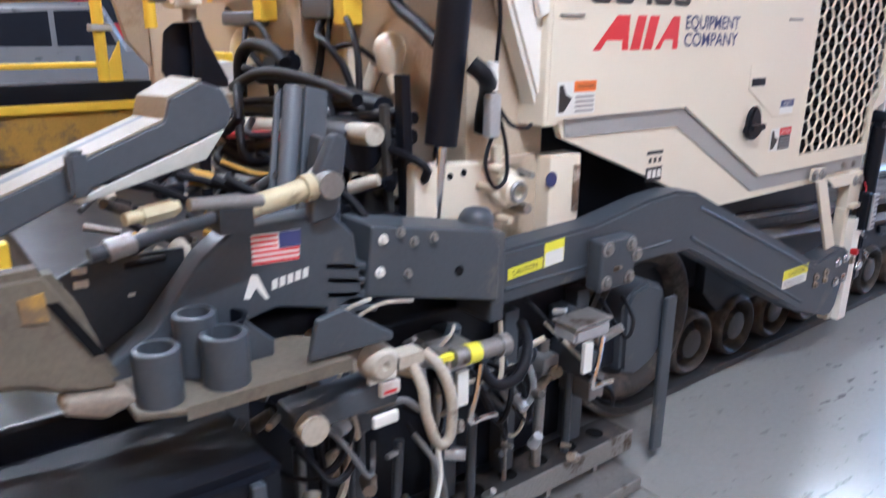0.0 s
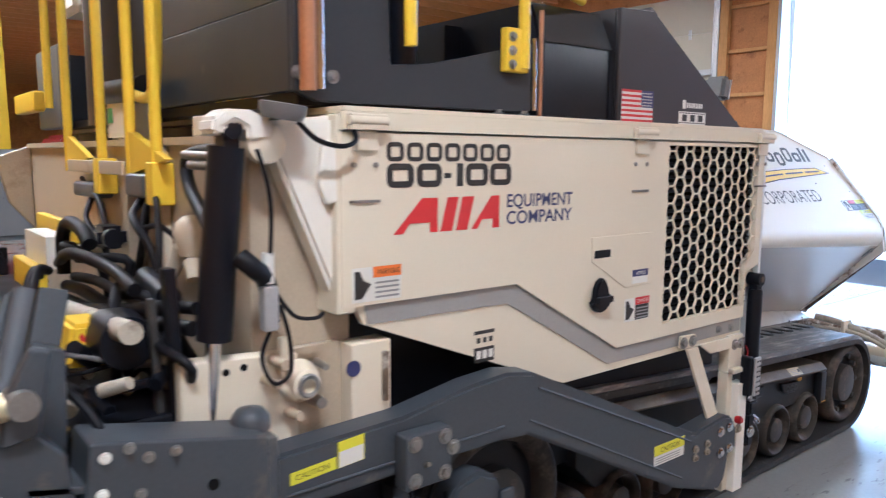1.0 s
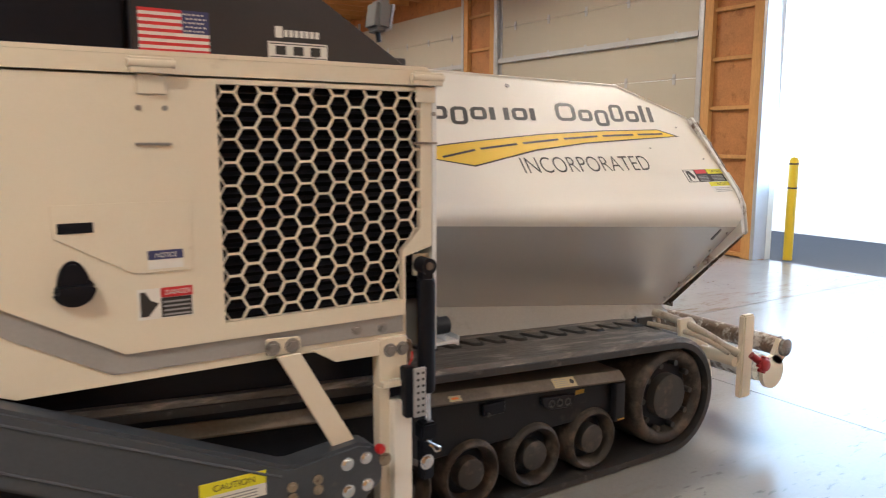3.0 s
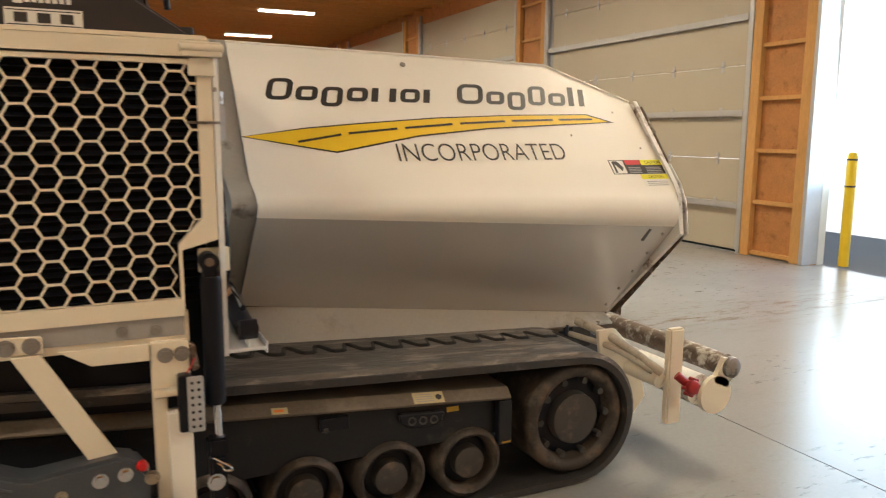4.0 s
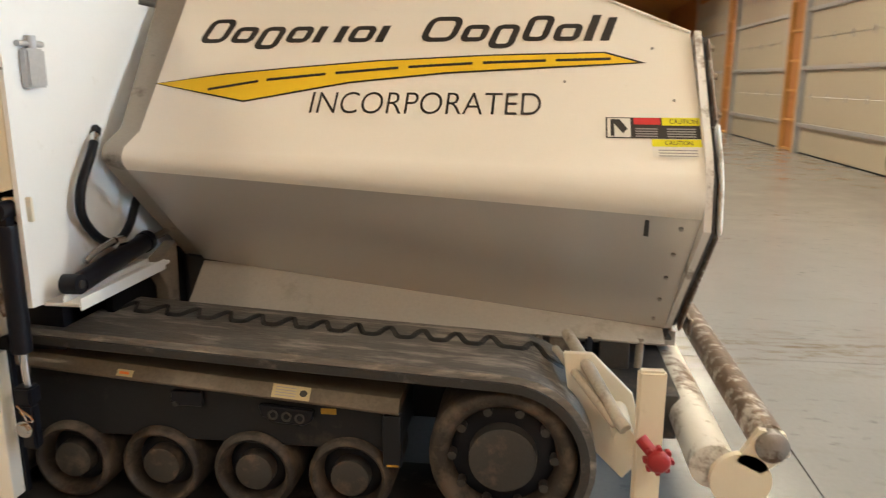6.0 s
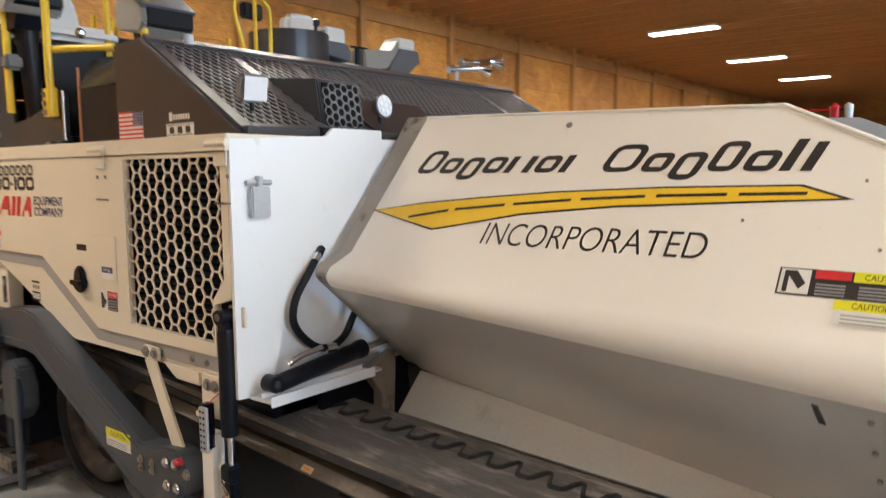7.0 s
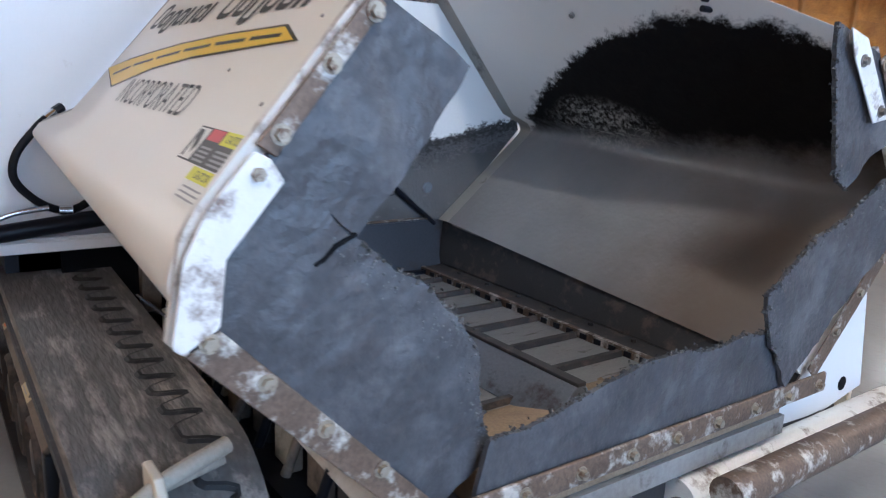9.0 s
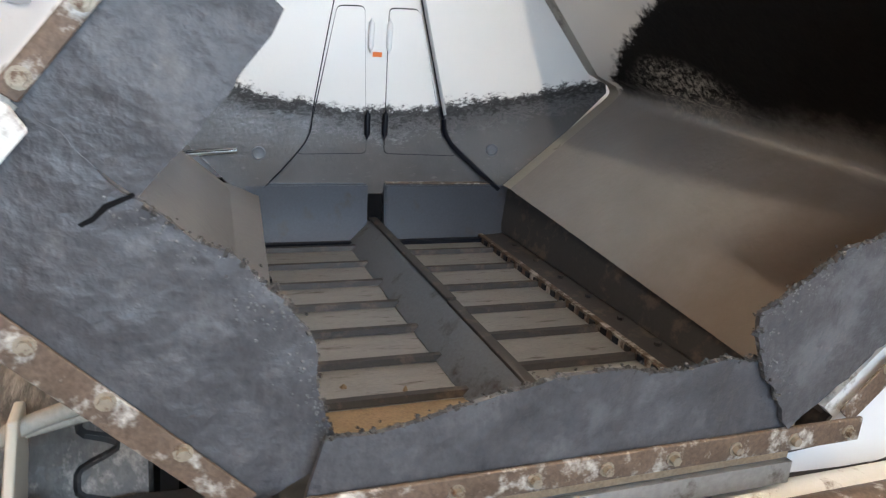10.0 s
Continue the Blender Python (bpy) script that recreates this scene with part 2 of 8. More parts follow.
CEILW = material("ceiling_boards", (0.48, 0.24, 0.075), 0.75, vary=0.2, scale=2, fine=30, bump=0.25, vec=(0.3, 1, 1))
BEDLINER = material("grit", (0.3, 0.22, 0.14), 0.9, vary=0.35, scale=12, fine=120, bump=0.8)
DAMP = material("damp_concrete", (0.06, 0.052, 0.043), 0.4, vary=0.2, scale=5, fine=40, bump=0.15, gloss=0.3)
# White tone stands for overexposed sunlit ground.
SUNLIT = material("sunlit_white_ground", (0.75, 0.77, 0.8), 0.8, vary=0.06, scale=0.7, bump=0.2)
OUTSIDE = glow("bright_overcast", (0.95, 0.98, 1.0), 0.95)
LAMPON = glow("tube_diffuser", (1.0, 0.93, 0.82), 14.0)


def osb_material():
    """Oriented strand board: swirling flakes of several orange browns, each sheet a little different."""
    m = bpy.data.materials.new("strand_board")
    m.use_nodes = True
    n, l = m.node_tree.nodes, m.node_tree.links
    bsdf = n["Principled BSDF"]
    tex, mp, vo, ramp, big = n.new("ShaderNodeTexCoord"), n.new("ShaderNodeMapping"), n.new("ShaderNodeTexVoronoi"), n.new("ShaderNodeValToRGB"), n.new("ShaderNodeTexNoise")
    info, hsv, mix, rand, off = n.new("ShaderNodeObjectInfo"), n.new("ShaderNodeHueSaturation"), n.new("ShaderNodeMix"), n.new("ShaderNodeMapRange"), n.new("ShaderNodeVectorMath")
    warp, wmix = n.new("ShaderNodeTexNoise"), n.new("ShaderNodeMix")
    off.operation = "MULTIPLY_ADD"
    off.inputs[1].default_value, off.inputs[2].default_value = (37, 37, 37), (0, 0, 0)
    l.new(info.outputs["Random"], off.inputs[0]), l.new(tex.outputs["Object"], off.inputs[2])
    l.new(off.outputs[0], warp.inputs[0])
    warp.inputs["Scale"].default_value = 2.5
    wmix.data_type = "VECTOR"
    wmix.inputs[0].default_value = 0.3
    l.new(off.outputs[0], wmix.inputs[4]), l.new(warp.outputs["Color"], wmix.inputs[5])
    mp.inputs["Scale"].default_value = (9, 7, 20)
    l.new(wmix.outputs[1], mp.inputs[0]), l.new(mp.outputs[0], vo.inputs[0]), l.new(off.outputs[0], big.inputs[0])
    big.inputs["Scale"].default_value, big.inputs["Detail"].default_value, big.inputs["Distortion"].default_value = 1.7, 7, 1.2
    e = ramp.color_ramp.elements
    e[0].color, e[1].color = (0.41, 0.17, 0.03, 1), (0.67, 0.35, 0.085, 1)
    mid = ramp.color_ramp.elements.new(0.5)
    mid.color = (0.56, 0.27, 0.06, 1)
    l.new(vo.outputs["Color"], ramp.inputs[0])
    mix.data_type, mix.blend_type = "RGBA", "OVERLAY"
    mix.inputs[0].default_value = 0.6
    l.new(ramp.outputs[0], mix.inputs[6]), l.new(big.outputs[0], mix.inputs[7])
    rand.inputs[3].default_value, rand.inputs[4].default_value = 0.88, 1.12
    l.new(info.outputs["Random"], rand.inputs[0]), l.new(rand.outputs[0], hsv.inputs["Value"])
    l.new(mix.outputs[2], hsv.inputs["Color"]), l.new(hsv.outputs[0], bsdf.inputs["Base Color"])
    bsdf.inputs["Roughness"].default_value = 0.6
    return m


def floor_material():
    """Sealed, scuffed concrete with dried tracked mud and glossy patches."""
    m = bpy.data.materials.new("sealed_concrete")
    m.use_nodes = True
    n, l = m.node_tree.nodes, m.node_tree.links
    bsdf = n["Principled BSDF"]
    geo = n.new("ShaderNodeNewGeometry")

    def noise_node(scale, detail=8, rough=0.6, stretch=(1, 1, 1)):
        mp, t = n.new("ShaderNodeMapping"), n.new("ShaderNodeTexNoise")
        mp.inputs["Scale"].default_value = stretch
        l.new(geo.outputs["Position"], mp.inputs[0]), l.new(mp.outputs[0], t.inputs[0])
        t.inputs["Scale"].default_value, t.inputs["Detail"].default_value, t.inputs["Roughness"].default_value = scale, detail, rough
        return t

    def ramp_node(src, a, b):
        r = n.new("ShaderNodeMapRange")
        r.inputs[1].default_value, r.inputs[2].default_value = a, b
        l.new(src, r.inputs[0])
        return r

    def blend(fac, a, b):
        x = n.new("ShaderNodeMix")
        x.data_type = "RGBA"
        l.new(fac, x.inputs[0])
        for s, v in ((6, a), (7, b)):
            if isinstance(v, tuple):
                x.inputs[s].default_value = (*v, 1)
            else:
                l.new(v, x.inputs[s])
        return x.outputs[2]

    base = blend(noise_node(0.7, 9, 0.6).outputs[0], (0.235, 0.231, 0.222), (0.315, 0.308, 0.295))
    grain = ramp_node(noise_node(38, 6, 0.7).outputs[0], 0.35, 0.75)
    grain.inputs[4].default_value = 0.22
    c = blend(grain.outputs[0], base, (0.17, 0.163, 0.155))
    scuff = ramp_node(noise_node(3.2, 11, 0.78, (0.45, 1.7, 1)).outputs[0], 0.56, 0.8)
    scuff.inputs[4].default_value = 0.65
    c = blend(scuff.outputs[0], c, (0.2, 0.165, 0.12))
    # a tracked streak of mud across the hall
    sp, off, ab = n.new("ShaderNodeSeparateXYZ"), n.new("ShaderNodeMath"), n.new("ShaderNodeMath")
    l.new(geo.outputs["Position"], sp.inputs[0])
    off.operation, ab.operation = "SUBTRACT", "ABSOLUTE"
    l.new(sp.outputs[1], off.inputs[0])
    off.inputs[1].default_value = 2.3
    l.new(off.outputs[0], ab.inputs[0])
    near = ramp_node(ab.outputs[0], 0.55, 0.0)
    crumbs = ramp_node(noise_node(5.0, 12, 0.8, (0.45, 1.8, 1)).outputs[0], 0.5, 0.6)
    streak = n.new("ShaderNodeMath")
    streak.operation = "MULTIPLY"
    l.new(near.outputs[0], streak.inputs[0]), l.new(crumbs.outputs[0], streak.inputs[1])
    c = blend(streak.outputs[0], c, (0.17, 0.125, 0.08))
    fleck = ramp_node(noise_node(13.0, 5, 0.6, (0.55, 1.7, 1)).outputs[0], 0.6, 0.66)
    zone = ramp_node(noise_node(0.6, 5, 0.65, (0.4, 1.3, 1)).outputs[0], 0.44, 0.62)
    both = n.new("ShaderNodeMath")
    both.operation = "MULTIPLY"
    l.new(fleck.outputs[0], both.inputs[0]), l.new(zone.outputs[0], both.inputs[1])
    c = blend(both.outputs[0], c, (0.105, 0.1, 0.1))
    l.new(c, bsdf.inputs["Base Color"])
    rr = ramp_node(noise_node(2.2, 6, 0.6).outputs[0], 0.3, 0.7)
    rr.inputs[3].default_value, rr.inputs[4].default_value = 0.17, 0.27
    l.new(rr.outputs[0], bsdf.inputs["Roughness"])
    bsdf.inputs["Specular IOR Level"].default_value = 0.38
    bn = n.new("ShaderNodeBump")
    bn.inputs["Strength"].default_value, bn.inputs["Distance"].default_value = 0.12, 0.004
    l.new(noise_node(30, 4).outputs[0], bn.inputs["Height"]), l.new(bn.outputs[0], bsdf.inputs["Normal"])
    return m


def hopper_material():
    """Inside of the hopper: bare scoured steel low down, white paint high up, a ragged black crust of asphalt between."""
    m = bpy.data.materials.new("hopper_inside")
    m.use_nodes = True
    n, l = m.node_tree.nodes, m.node_tree.links
    bsdf = n["Principled BSDF"]
    geo, sep = n.new("ShaderNodeNewGeometry"), n.new("ShaderNodeSeparateXYZ")
    l.new(geo.outputs["Position"], sep.inputs[0])

    def math_node(op, a, b):
        x = n.new("ShaderNodeMath")
        x.operation = op
        for s, v in enumerate((a, b)):
            if isinstance(v, (int, float)):
                x.inputs[s].default_value = v
            else:
                l.new(v, x.inputs[s])
        return x.outputs[0]

    def noise_node(scale, detail, rough, stretch):
        mp, t = n.new("ShaderNodeMapping"), n.new("ShaderNodeTexNoise")
        mp.inputs["Scale"].default_value = stretch
        l.new(geo.outputs["Position"], mp.inputs[0]), l.new(mp.outputs[0], t.inputs[0])
        t.inputs["Scale"].default_value, t.inputs["Detail"].default_value, t.inputs["Roughness"].default_value = scale, detail, rough
        return t.outputs[0]

    def step(v, a, b):
        r = n.new("ShaderNodeMapRange")
        r.interpolation_type = "SMOOTHSTEP"
        r.inputs[1].default_value, r.inputs[2].default_value = a, b
        l.new(v, r.inputs[0])
        return r.outputs[0]

    def blend(fac, a, b):
        x = n.new("ShaderNodeMix")
        x.data_type = "RGBA"
        l.new(fac, x.inputs[0])
        for s, v in ((6, a), (7, b)):
            if isinstance(v, tuple):
                x.inputs[s].default_value = (*v, 1)
            else:
                l.new(v, x.inputs[s])
        return x.outputs[2]

    # height of the crust's upper edge: an arch along the wing, lowest at the back
    dx = math_node("SUBTRACT", sep.outputs[0], 1.6)
    ahead = math_node("MAXIMUM", dx, 0.0)
    fall = math_node("ADD", math_node("MULTIPLY", math_node("MULTIPLY", dx, dx), 0.27), math_node("MULTIPLY", math_node("MULTIPLY", ahead, ahead), 0.25))
    arch = math_node("SUBTRACT", 1.84, fall)
    ragged = math_node("MULTIPLY", math_node("SUBTRACT", noise_node(9, 13, 0.8, (1, 1, 1)), 0.5), 0.24)
    level = math_node("ADD", math_node("SUBTRACT", sep.outputs[2], arch), ragged)
    painted = step(level, -0.02, 0.025)
    scour = noise_node(3, 6, 0.6, (1, 1, 1))
    bare = blend(scour, (0.17, 0.165, 0.16), (0.3, 0.29, 0.28))
    crust = blend(noise_node(14, 6, 0.7, (1, 1, 1)), (0.003, 0.003, 0.004), (0.014, 0.012, 0.011))
    low = math_node("ADD", sep.outputs[2], math_node("MULTIPLY", math_node("SUBTRACT", noise_node(5, 8, 0.7, (1, 1, 1)), 0.5), 0.2))
    front = step(math_node("ADD", sep.outputs[0], math_node("MULTIPLY", noise_node(1.6, 6, 0.6, (1, 1, 1)), 1.4)), 1.7, 2.6)
    bare = blend(math_node("MULTIPLY", front, 0.8), bare, (0.11, 0.08, 0.055))
    crusted = step(low, 1.26, 1.4)
    c = blend(crusted, bare, crust)
    # a patch of bare scraped paint above the fold, near the rear corner
    gx = math_node("MULTIPLY", math_node("SUBTRACT", sep.outputs[0], 0.82), 2.3)
    gz = math_node("MULTIPLY", math_node("SUBTRACT", sep.outputs[2], 1.38), 6.0)
    away = math_node("ADD", math_node("MULTIPLY", gx, gx), math_node("MULTIPLY", gz, gz))
    patch_zone = math_node("SUBTRACT", 1.0, step(math_node("ADD", away, math_node("MULTIPLY", noise_node(4, 6, 0.6, (1, 1, 1)), 1.2)), 0.5, 1.5))
    speck = math_node("MULTIPLY", step(noise_node(34, 9, 0.8, (1, 1, 1)), 0.45, 0.6), patch_zone)
    c = blend(speck, c, (0.42, 0.39, 0.34))
    c = blend(painted, c, (0.8, 0.79, 0.76))
    l.new(c, bsdf.inputs["Base Color"])
    l.new(math_node("ADD", 0.36, math_node("MULTIPLY", math_node("MULTIPLY", crusted, math_node("SUBTRACT", 1.0, painted)), 0.4)), bsdf.inputs["Roughness"])
    l.new(math_node("SUBTRACT", 0.5, math_node("MULTIPLY", crusted, 0.4)), bsdf.inputs["Specular IOR Level"])
    bn = n.new("ShaderNodeBump")
    bn.inputs["Strength"].default_value, bn.inputs["Distance"].default_value = 0.3, 0.01
    l.new(noise_node(40, 5, 0.6, (1, 1, 1)), bn.inputs["Height"]), l.new(bn.outputs[0], bsdf.inputs["Normal"])
    return m


def rear_material():
    """Back of the hopper: glossy white paint above, a scribbled black tide line, then dark polished steel below."""
    m = bpy.data.materials.new("hopper_back")
    m.use_nodes = True
    n, l = m.node_tree.nodes, m.node_tree.links
    bsdf = n["Principled BSDF"]
    geo, sep = n.new("ShaderNodeNewGeometry"), n.new("ShaderNodeSeparateXYZ")
    l.new(geo.outputs["Position"], sep.inputs[0])

    def math_node(op, a, b):
        x = n.new("ShaderNodeMath")
        x.operation = op
        for s, v in enumerate((a, b)):
            if isinstance(v, (int, float)):
                x.inputs[s].default_value = v
            else:
                l.new(v, x.inputs[s])
        return x.outputs[0]

    def noise_node(scale, detail, rough, stretch=(1, 1, 1)):
        mp, t = n.new("ShaderNodeMapping"), n.new("ShaderNodeTexNoise")
        mp.inputs["Scale"].default_value = stretch
        l.new(geo.outputs["Position"], mp.inputs[0]), l.new(mp.outputs[0], t.inputs[0])
        t.inputs["Scale"].default_value, t.inputs["Detail"].default_value, t.inputs["Roughness"].default_value = scale, detail, rough
        return t.outputs[0]

    def step(v, a, b):
        r = n.new("ShaderNodeMapRange")
        r.interpolation_type = "SMOOTHSTEP"
        r.inputs[1].default_value, r.inputs[2].default_value = a, b
        l.new(v, r.inputs[0])
        return r.outputs[0]

    def blend(fac, a, b):
        x = n.new("ShaderNodeMix")
        x.data_type = "RGBA"
        l.new(fac, x.inputs[0])
        for s, v in ((6, a), (7, b)):
            if isinstance(v, tuple):
                x.inputs[s].default_value = (*v, 1)
            else:
                l.new(v, x.inputs[s])
        return x.outputs[2]

    side = math_node("ABSOLUTE", math_node("SUBTRACT", sep.outputs[1], 1.6), 0.0)
    tide = math_node("ADD", 1.15, math_node("MULTIPLY", side, 0.17))
    coarse = math_node("MULTIPLY", math_node("SUBTRACT", noise_node(6, 4, 0.6), 0.5), 0.14)
    fine = math_node("MULTIPLY", math_node("SUBTRACT", noise_node(45, 9, 0.85, (1, 0.6, 1.3)), 0.5), 0.22)
    level = math_node("ADD", math_node("ADD", math_node("SUBTRACT", sep.outputs[2], tide), coarse), fine)
    painted = step(level, -0.01, 0.02)
    deep = step(math_node("ADD", level, math_node("MULTIPLY", fine, 1.5)), -0.15, -0.01)
    steel = blend(noise_node(4, 7, 0.65), (0.13, 0.13, 0.135), (0.26, 0.255, 0.25))
    under = blend(deep, steel, (0.02, 0.018, 0.018))
    scratch = math_node("MULTIPLY", step(noise_node(60, 6, 0.7, (1, 0.3, 1)), 0.6, 0.66), math_node("SUBTRACT", 1.0, deep))
    under = blend(math_node("MULTIPLY", scratch, 0.35), under, (0.4, 0.39, 0.37))
    l.new(blend(painted, under, (0.83, 0.83, 0.81)), bsdf.inputs["Base Color"])
    bare = math_node("MULTIPLY", math_node("SUBTRACT", 1.0, painted), math_node("SUBTRACT", 1.0, deep))
    l.new(math_node("MULTIPLY", bare, 0.55), bsdf.inputs["Metallic"])
    l.new(math_node("ADD", 0.2, math_node("MULTIPLY", math_node("MULTIPLY", deep, math_node("SUBTRACT", 1.0, painted)), 0.4)), bsdf.inputs["Roughness"])
    bn = n.new("ShaderNodeBump")
    bn.inputs["Strength"].default_value, bn.inputs["Distance"].default_value = 0.25, 0.006
    l.new(noise_node(50, 5, 0.6), bn.inputs["Height"]), l.new(bn.outputs[0], bsdf.inputs["Normal"])
    return m


OSB, FLOOR, HOPIN, REARIN = osb_material(), floor_material(), hopper_material(), rear_material()


# ---- mesh tools ----
class Shape:
    """A bmesh with a few solid-building moves; all in world metres."""

    def __init__(self):
        self.bm = bmesh.new()

    def faces_from(self, pts, faces):
        vs = [self.bm.verts.new(p) for p in pts]
        for f in faces:
            try:
                self.bm.faces.new([vs[i] for i in f])
            except ValueError:
                pass
        return self

    def box(self, x0, x1, y0, y1, z0, z1):
        p = [(x, y, z) for x in (x0, x1) for y in (y0, y1) for z in (z0, z1)]
        return self.faces_from(p, [(0, 1, 3, 2), (4, 6, 7, 5), (0, 4, 5, 1), (2, 3, 7, 6), (0, 2, 6, 4), (1, 5, 7, 3)])

    def prism(self, pts, axis, a, b):
        """A polygon in the two other axes (in x, y, z order), from a to b along axis."""
        def at(u, v, w):
            return {"x": (w, u, v), "y": (u, w, v), "z": (u, v, w)}[axis]
        k = len(pts)
        p = [at(u, v, a) for u, v in pts] + [at(u, v, b) for u, v in pts]
        return self.faces_from(p, [tuple(range(k)), tuple(range(2 * k - 1, k - 1, -1))] + [(i, (i + 1) % k, k + (i + 1) % k, k + i) for i in range(k)])

    def slab(self, corners, thick):
        """A flat polygon in space, thickened along its normal."""
        c = [Vector(p) for p in corners]
        nrm = (c[1] - c[0]).cross(c[2] - c[0]).normalized() * thick
        k = len(c)
        p = c + [q + nrm for q in c]
        return self.faces_from(p, [tuple(range(k)), tuple(range(2 * k - 1, k - 1, -1))] + [(i, (i + 1) % k, k + (i + 1) % k, k + i) for i in range(k)])

    def rod(self, a, b, r, r2=None, n=14):
        a, b = Vector(a), Vector(b)
        d = b - a
        q = d.to_track_quat("Z", "Y").to_matrix()
        r2 = r if r2 is None else r2
        p = [a + q @ Vector((r * math.cos(2 * math.pi * i / n), r * math.sin(2 * math.pi * i / n), 0)) for i in range(n)]
        p += [b + q @ Vector((r2 * math.cos(2 * math.pi * i / n), r2 * math.sin(2 * math.pi * i / n), 0)) for i in range(n)]
        return self.faces_from(p, [tuple(range(n))[::-1], tuple(range(n, 2 * n))] + [(i, (i + 1) % n, n + (i + 1) % n, n + i) for i in range(n)])

    def lathe(self, a, d, prof, n=28):
        """Turn a profile of (along, radius) about the axis through a in direction d."""
        a, q = Vector(a), Vector(d).to_track_quat("Z", "Y").to_matrix()
        k = len(prof)
        p = [a + q @ Vector((r * math.cos(2 * math.pi * i / n), r * math.sin(2 * math.pi * i / n), h)) for i in range(n) for h, r in prof]
        f = [(i * k + j, i * k + j + 1, ((i + 1) % n) * k + j + 1, ((i + 1) % n) * k + j) for i in range(n) for j in range(k - 1)]
        return self.faces_from(p, f)

    def pipe(self, pts, r, n=8, steps=6):
        """A round tube along a smooth curve through the points."""
        c = [Vector(p) for p in pts]
        line = []
        for i in range(len(c) - 1):
            p0, p1, p2, p3 = c[max(i - 1, 0)], c[i], c[i + 1], c[min(i + 2, len(c) - 1)]
            for s in range(steps):
                t = s / steps
                line.append(0.5 * (2 * p1 + (p2 - p0) * t + (2 * p0 - 5 * p1 + 4 * p2 - p3) * t * t + (3 * p1 - p0 - 3 * p2 + p3) * t ** 3))
        line.append(c[-1])
        rings, up = [], Vector((0.13, 0.27, 0.95)).normalized()
        for i, p in enumerate(line):
            d = (line[min(i + 1, len(line) - 1)] - line[max(i - 1, 0)]).normalized()
            side = d.cross(up)
            side = side.normalized() if side.length > 1e-4 else d.orthogonal().normalized()
            up = side.cross(d).normalized()
            rings.append([p + r * (math.cos(2 * math.pi * j / n) * side + math.sin(2 * math.pi * j / n) * up) for j in range(n)])
        p = [v for ring in rings for v in ring]
        f = [(i * n + j, i * n + (j + 1) % n, (i + 1) * n + (j + 1) % n, (i + 1) * n + j) for i in range(len(rings) - 1) for j in range(n)]
        f += [tuple(range(n))[::-1], tuple(range(len(p) - n, len(p)))]
        return self.faces_from(p, f)

    def rounded(self, w, seg=2):
        """Round all edges that are sharper than 40 degrees."""
        self.bm.normal_update()
        bmesh.ops.recalc_face_normals(self.bm, faces=self.bm.faces)
        es = [e for e in self.bm.edges if len(e.link_faces) == 2 and e.calc_face_angle(0) > 0.7]
        bmesh.ops.bevel(self.bm, geom=es, offset=w, segments=seg, affect="EDGES", clamp_overlap=True)
        return self

    def turned(self, m):
        bmesh.ops.transform(self.bm, matrix=m, verts=self.bm.verts)
        return self


HOME = {}


def thing(name, at, label, category, group=""):
    ob = new(name)
    ob.location = at
    HOME[ob.name] = Vector(at)
    return tagged(ob, label, category, group)


def even_normals(me, limit=0.64):
    """Shade rounded edges softly and keep large faces flat: each corner leans to the larger faces round it."""
    faces = [(tuple(f.normal), f.area, f.vertices[:]) for f in me.polygons]
    round_vert = [[] for _ in me.vertices]
    for i, (_, _, vs) in enumerate(faces):
        for v in vs:
            round_vert[v].append(i)
    out = []
    for nrm, area, vs in faces:
        a, b, c = nrm
        for v in vs:
            x = y = z = 0.0
            for g in round_vert[v]:
                (p, q, r), w, _ = faces[g]
                if a * p + b * q + c * r > limit:
                    x, y, z = x + p * w, y + q * w, z + r * w
            k = math.sqrt(x * x + y * y + z * z)
            out.append((x / k, y / k, z / k) if k > 1e-12 else nrm)
    me.normals_split_custom_set(out)


def mesh_of(name, shape, mat, home=Vector((0, 0, 0)), smooth=True):
    bmesh.ops.recalc_face_normals(shape.bm, faces=shape.bm.faces)
    bmesh.ops.translate(shape.bm, verts=shape.bm.verts, vec=-home)
    me = bpy.data.meshes.new(name)
    shape.bm.to_mesh(me)
    shape.bm.free()
    me.materials.append(mat)
    if smooth:
        me.shade_smooth()
        even_normals(me)
    return me


def holder(parent):
    """The part itself, or the part above it, so that nothing lies deeper than a sub-part."""
    while parent.parent and parent.parent.parent:
        parent = parent.parent
    return parent


def part(name, shape, mat, parent, label="", smooth=True):
    home = HOME[parent.name]
    ob = new(name, mesh_of(name, shape, mat, home, smooth))
    ob.parent = holder(parent)
    HOME[ob.name] = home
    return tagged(ob, label)


def structure(name, shape, mat, label="", smooth=False):
    ob = new(name, mesh_of(name, shape, mat, Vector((0, 0, 0)), smooth))
    HOME[ob.name] = Vector((0, 0, 0))
    return tagged(ob, label, kind="structure")


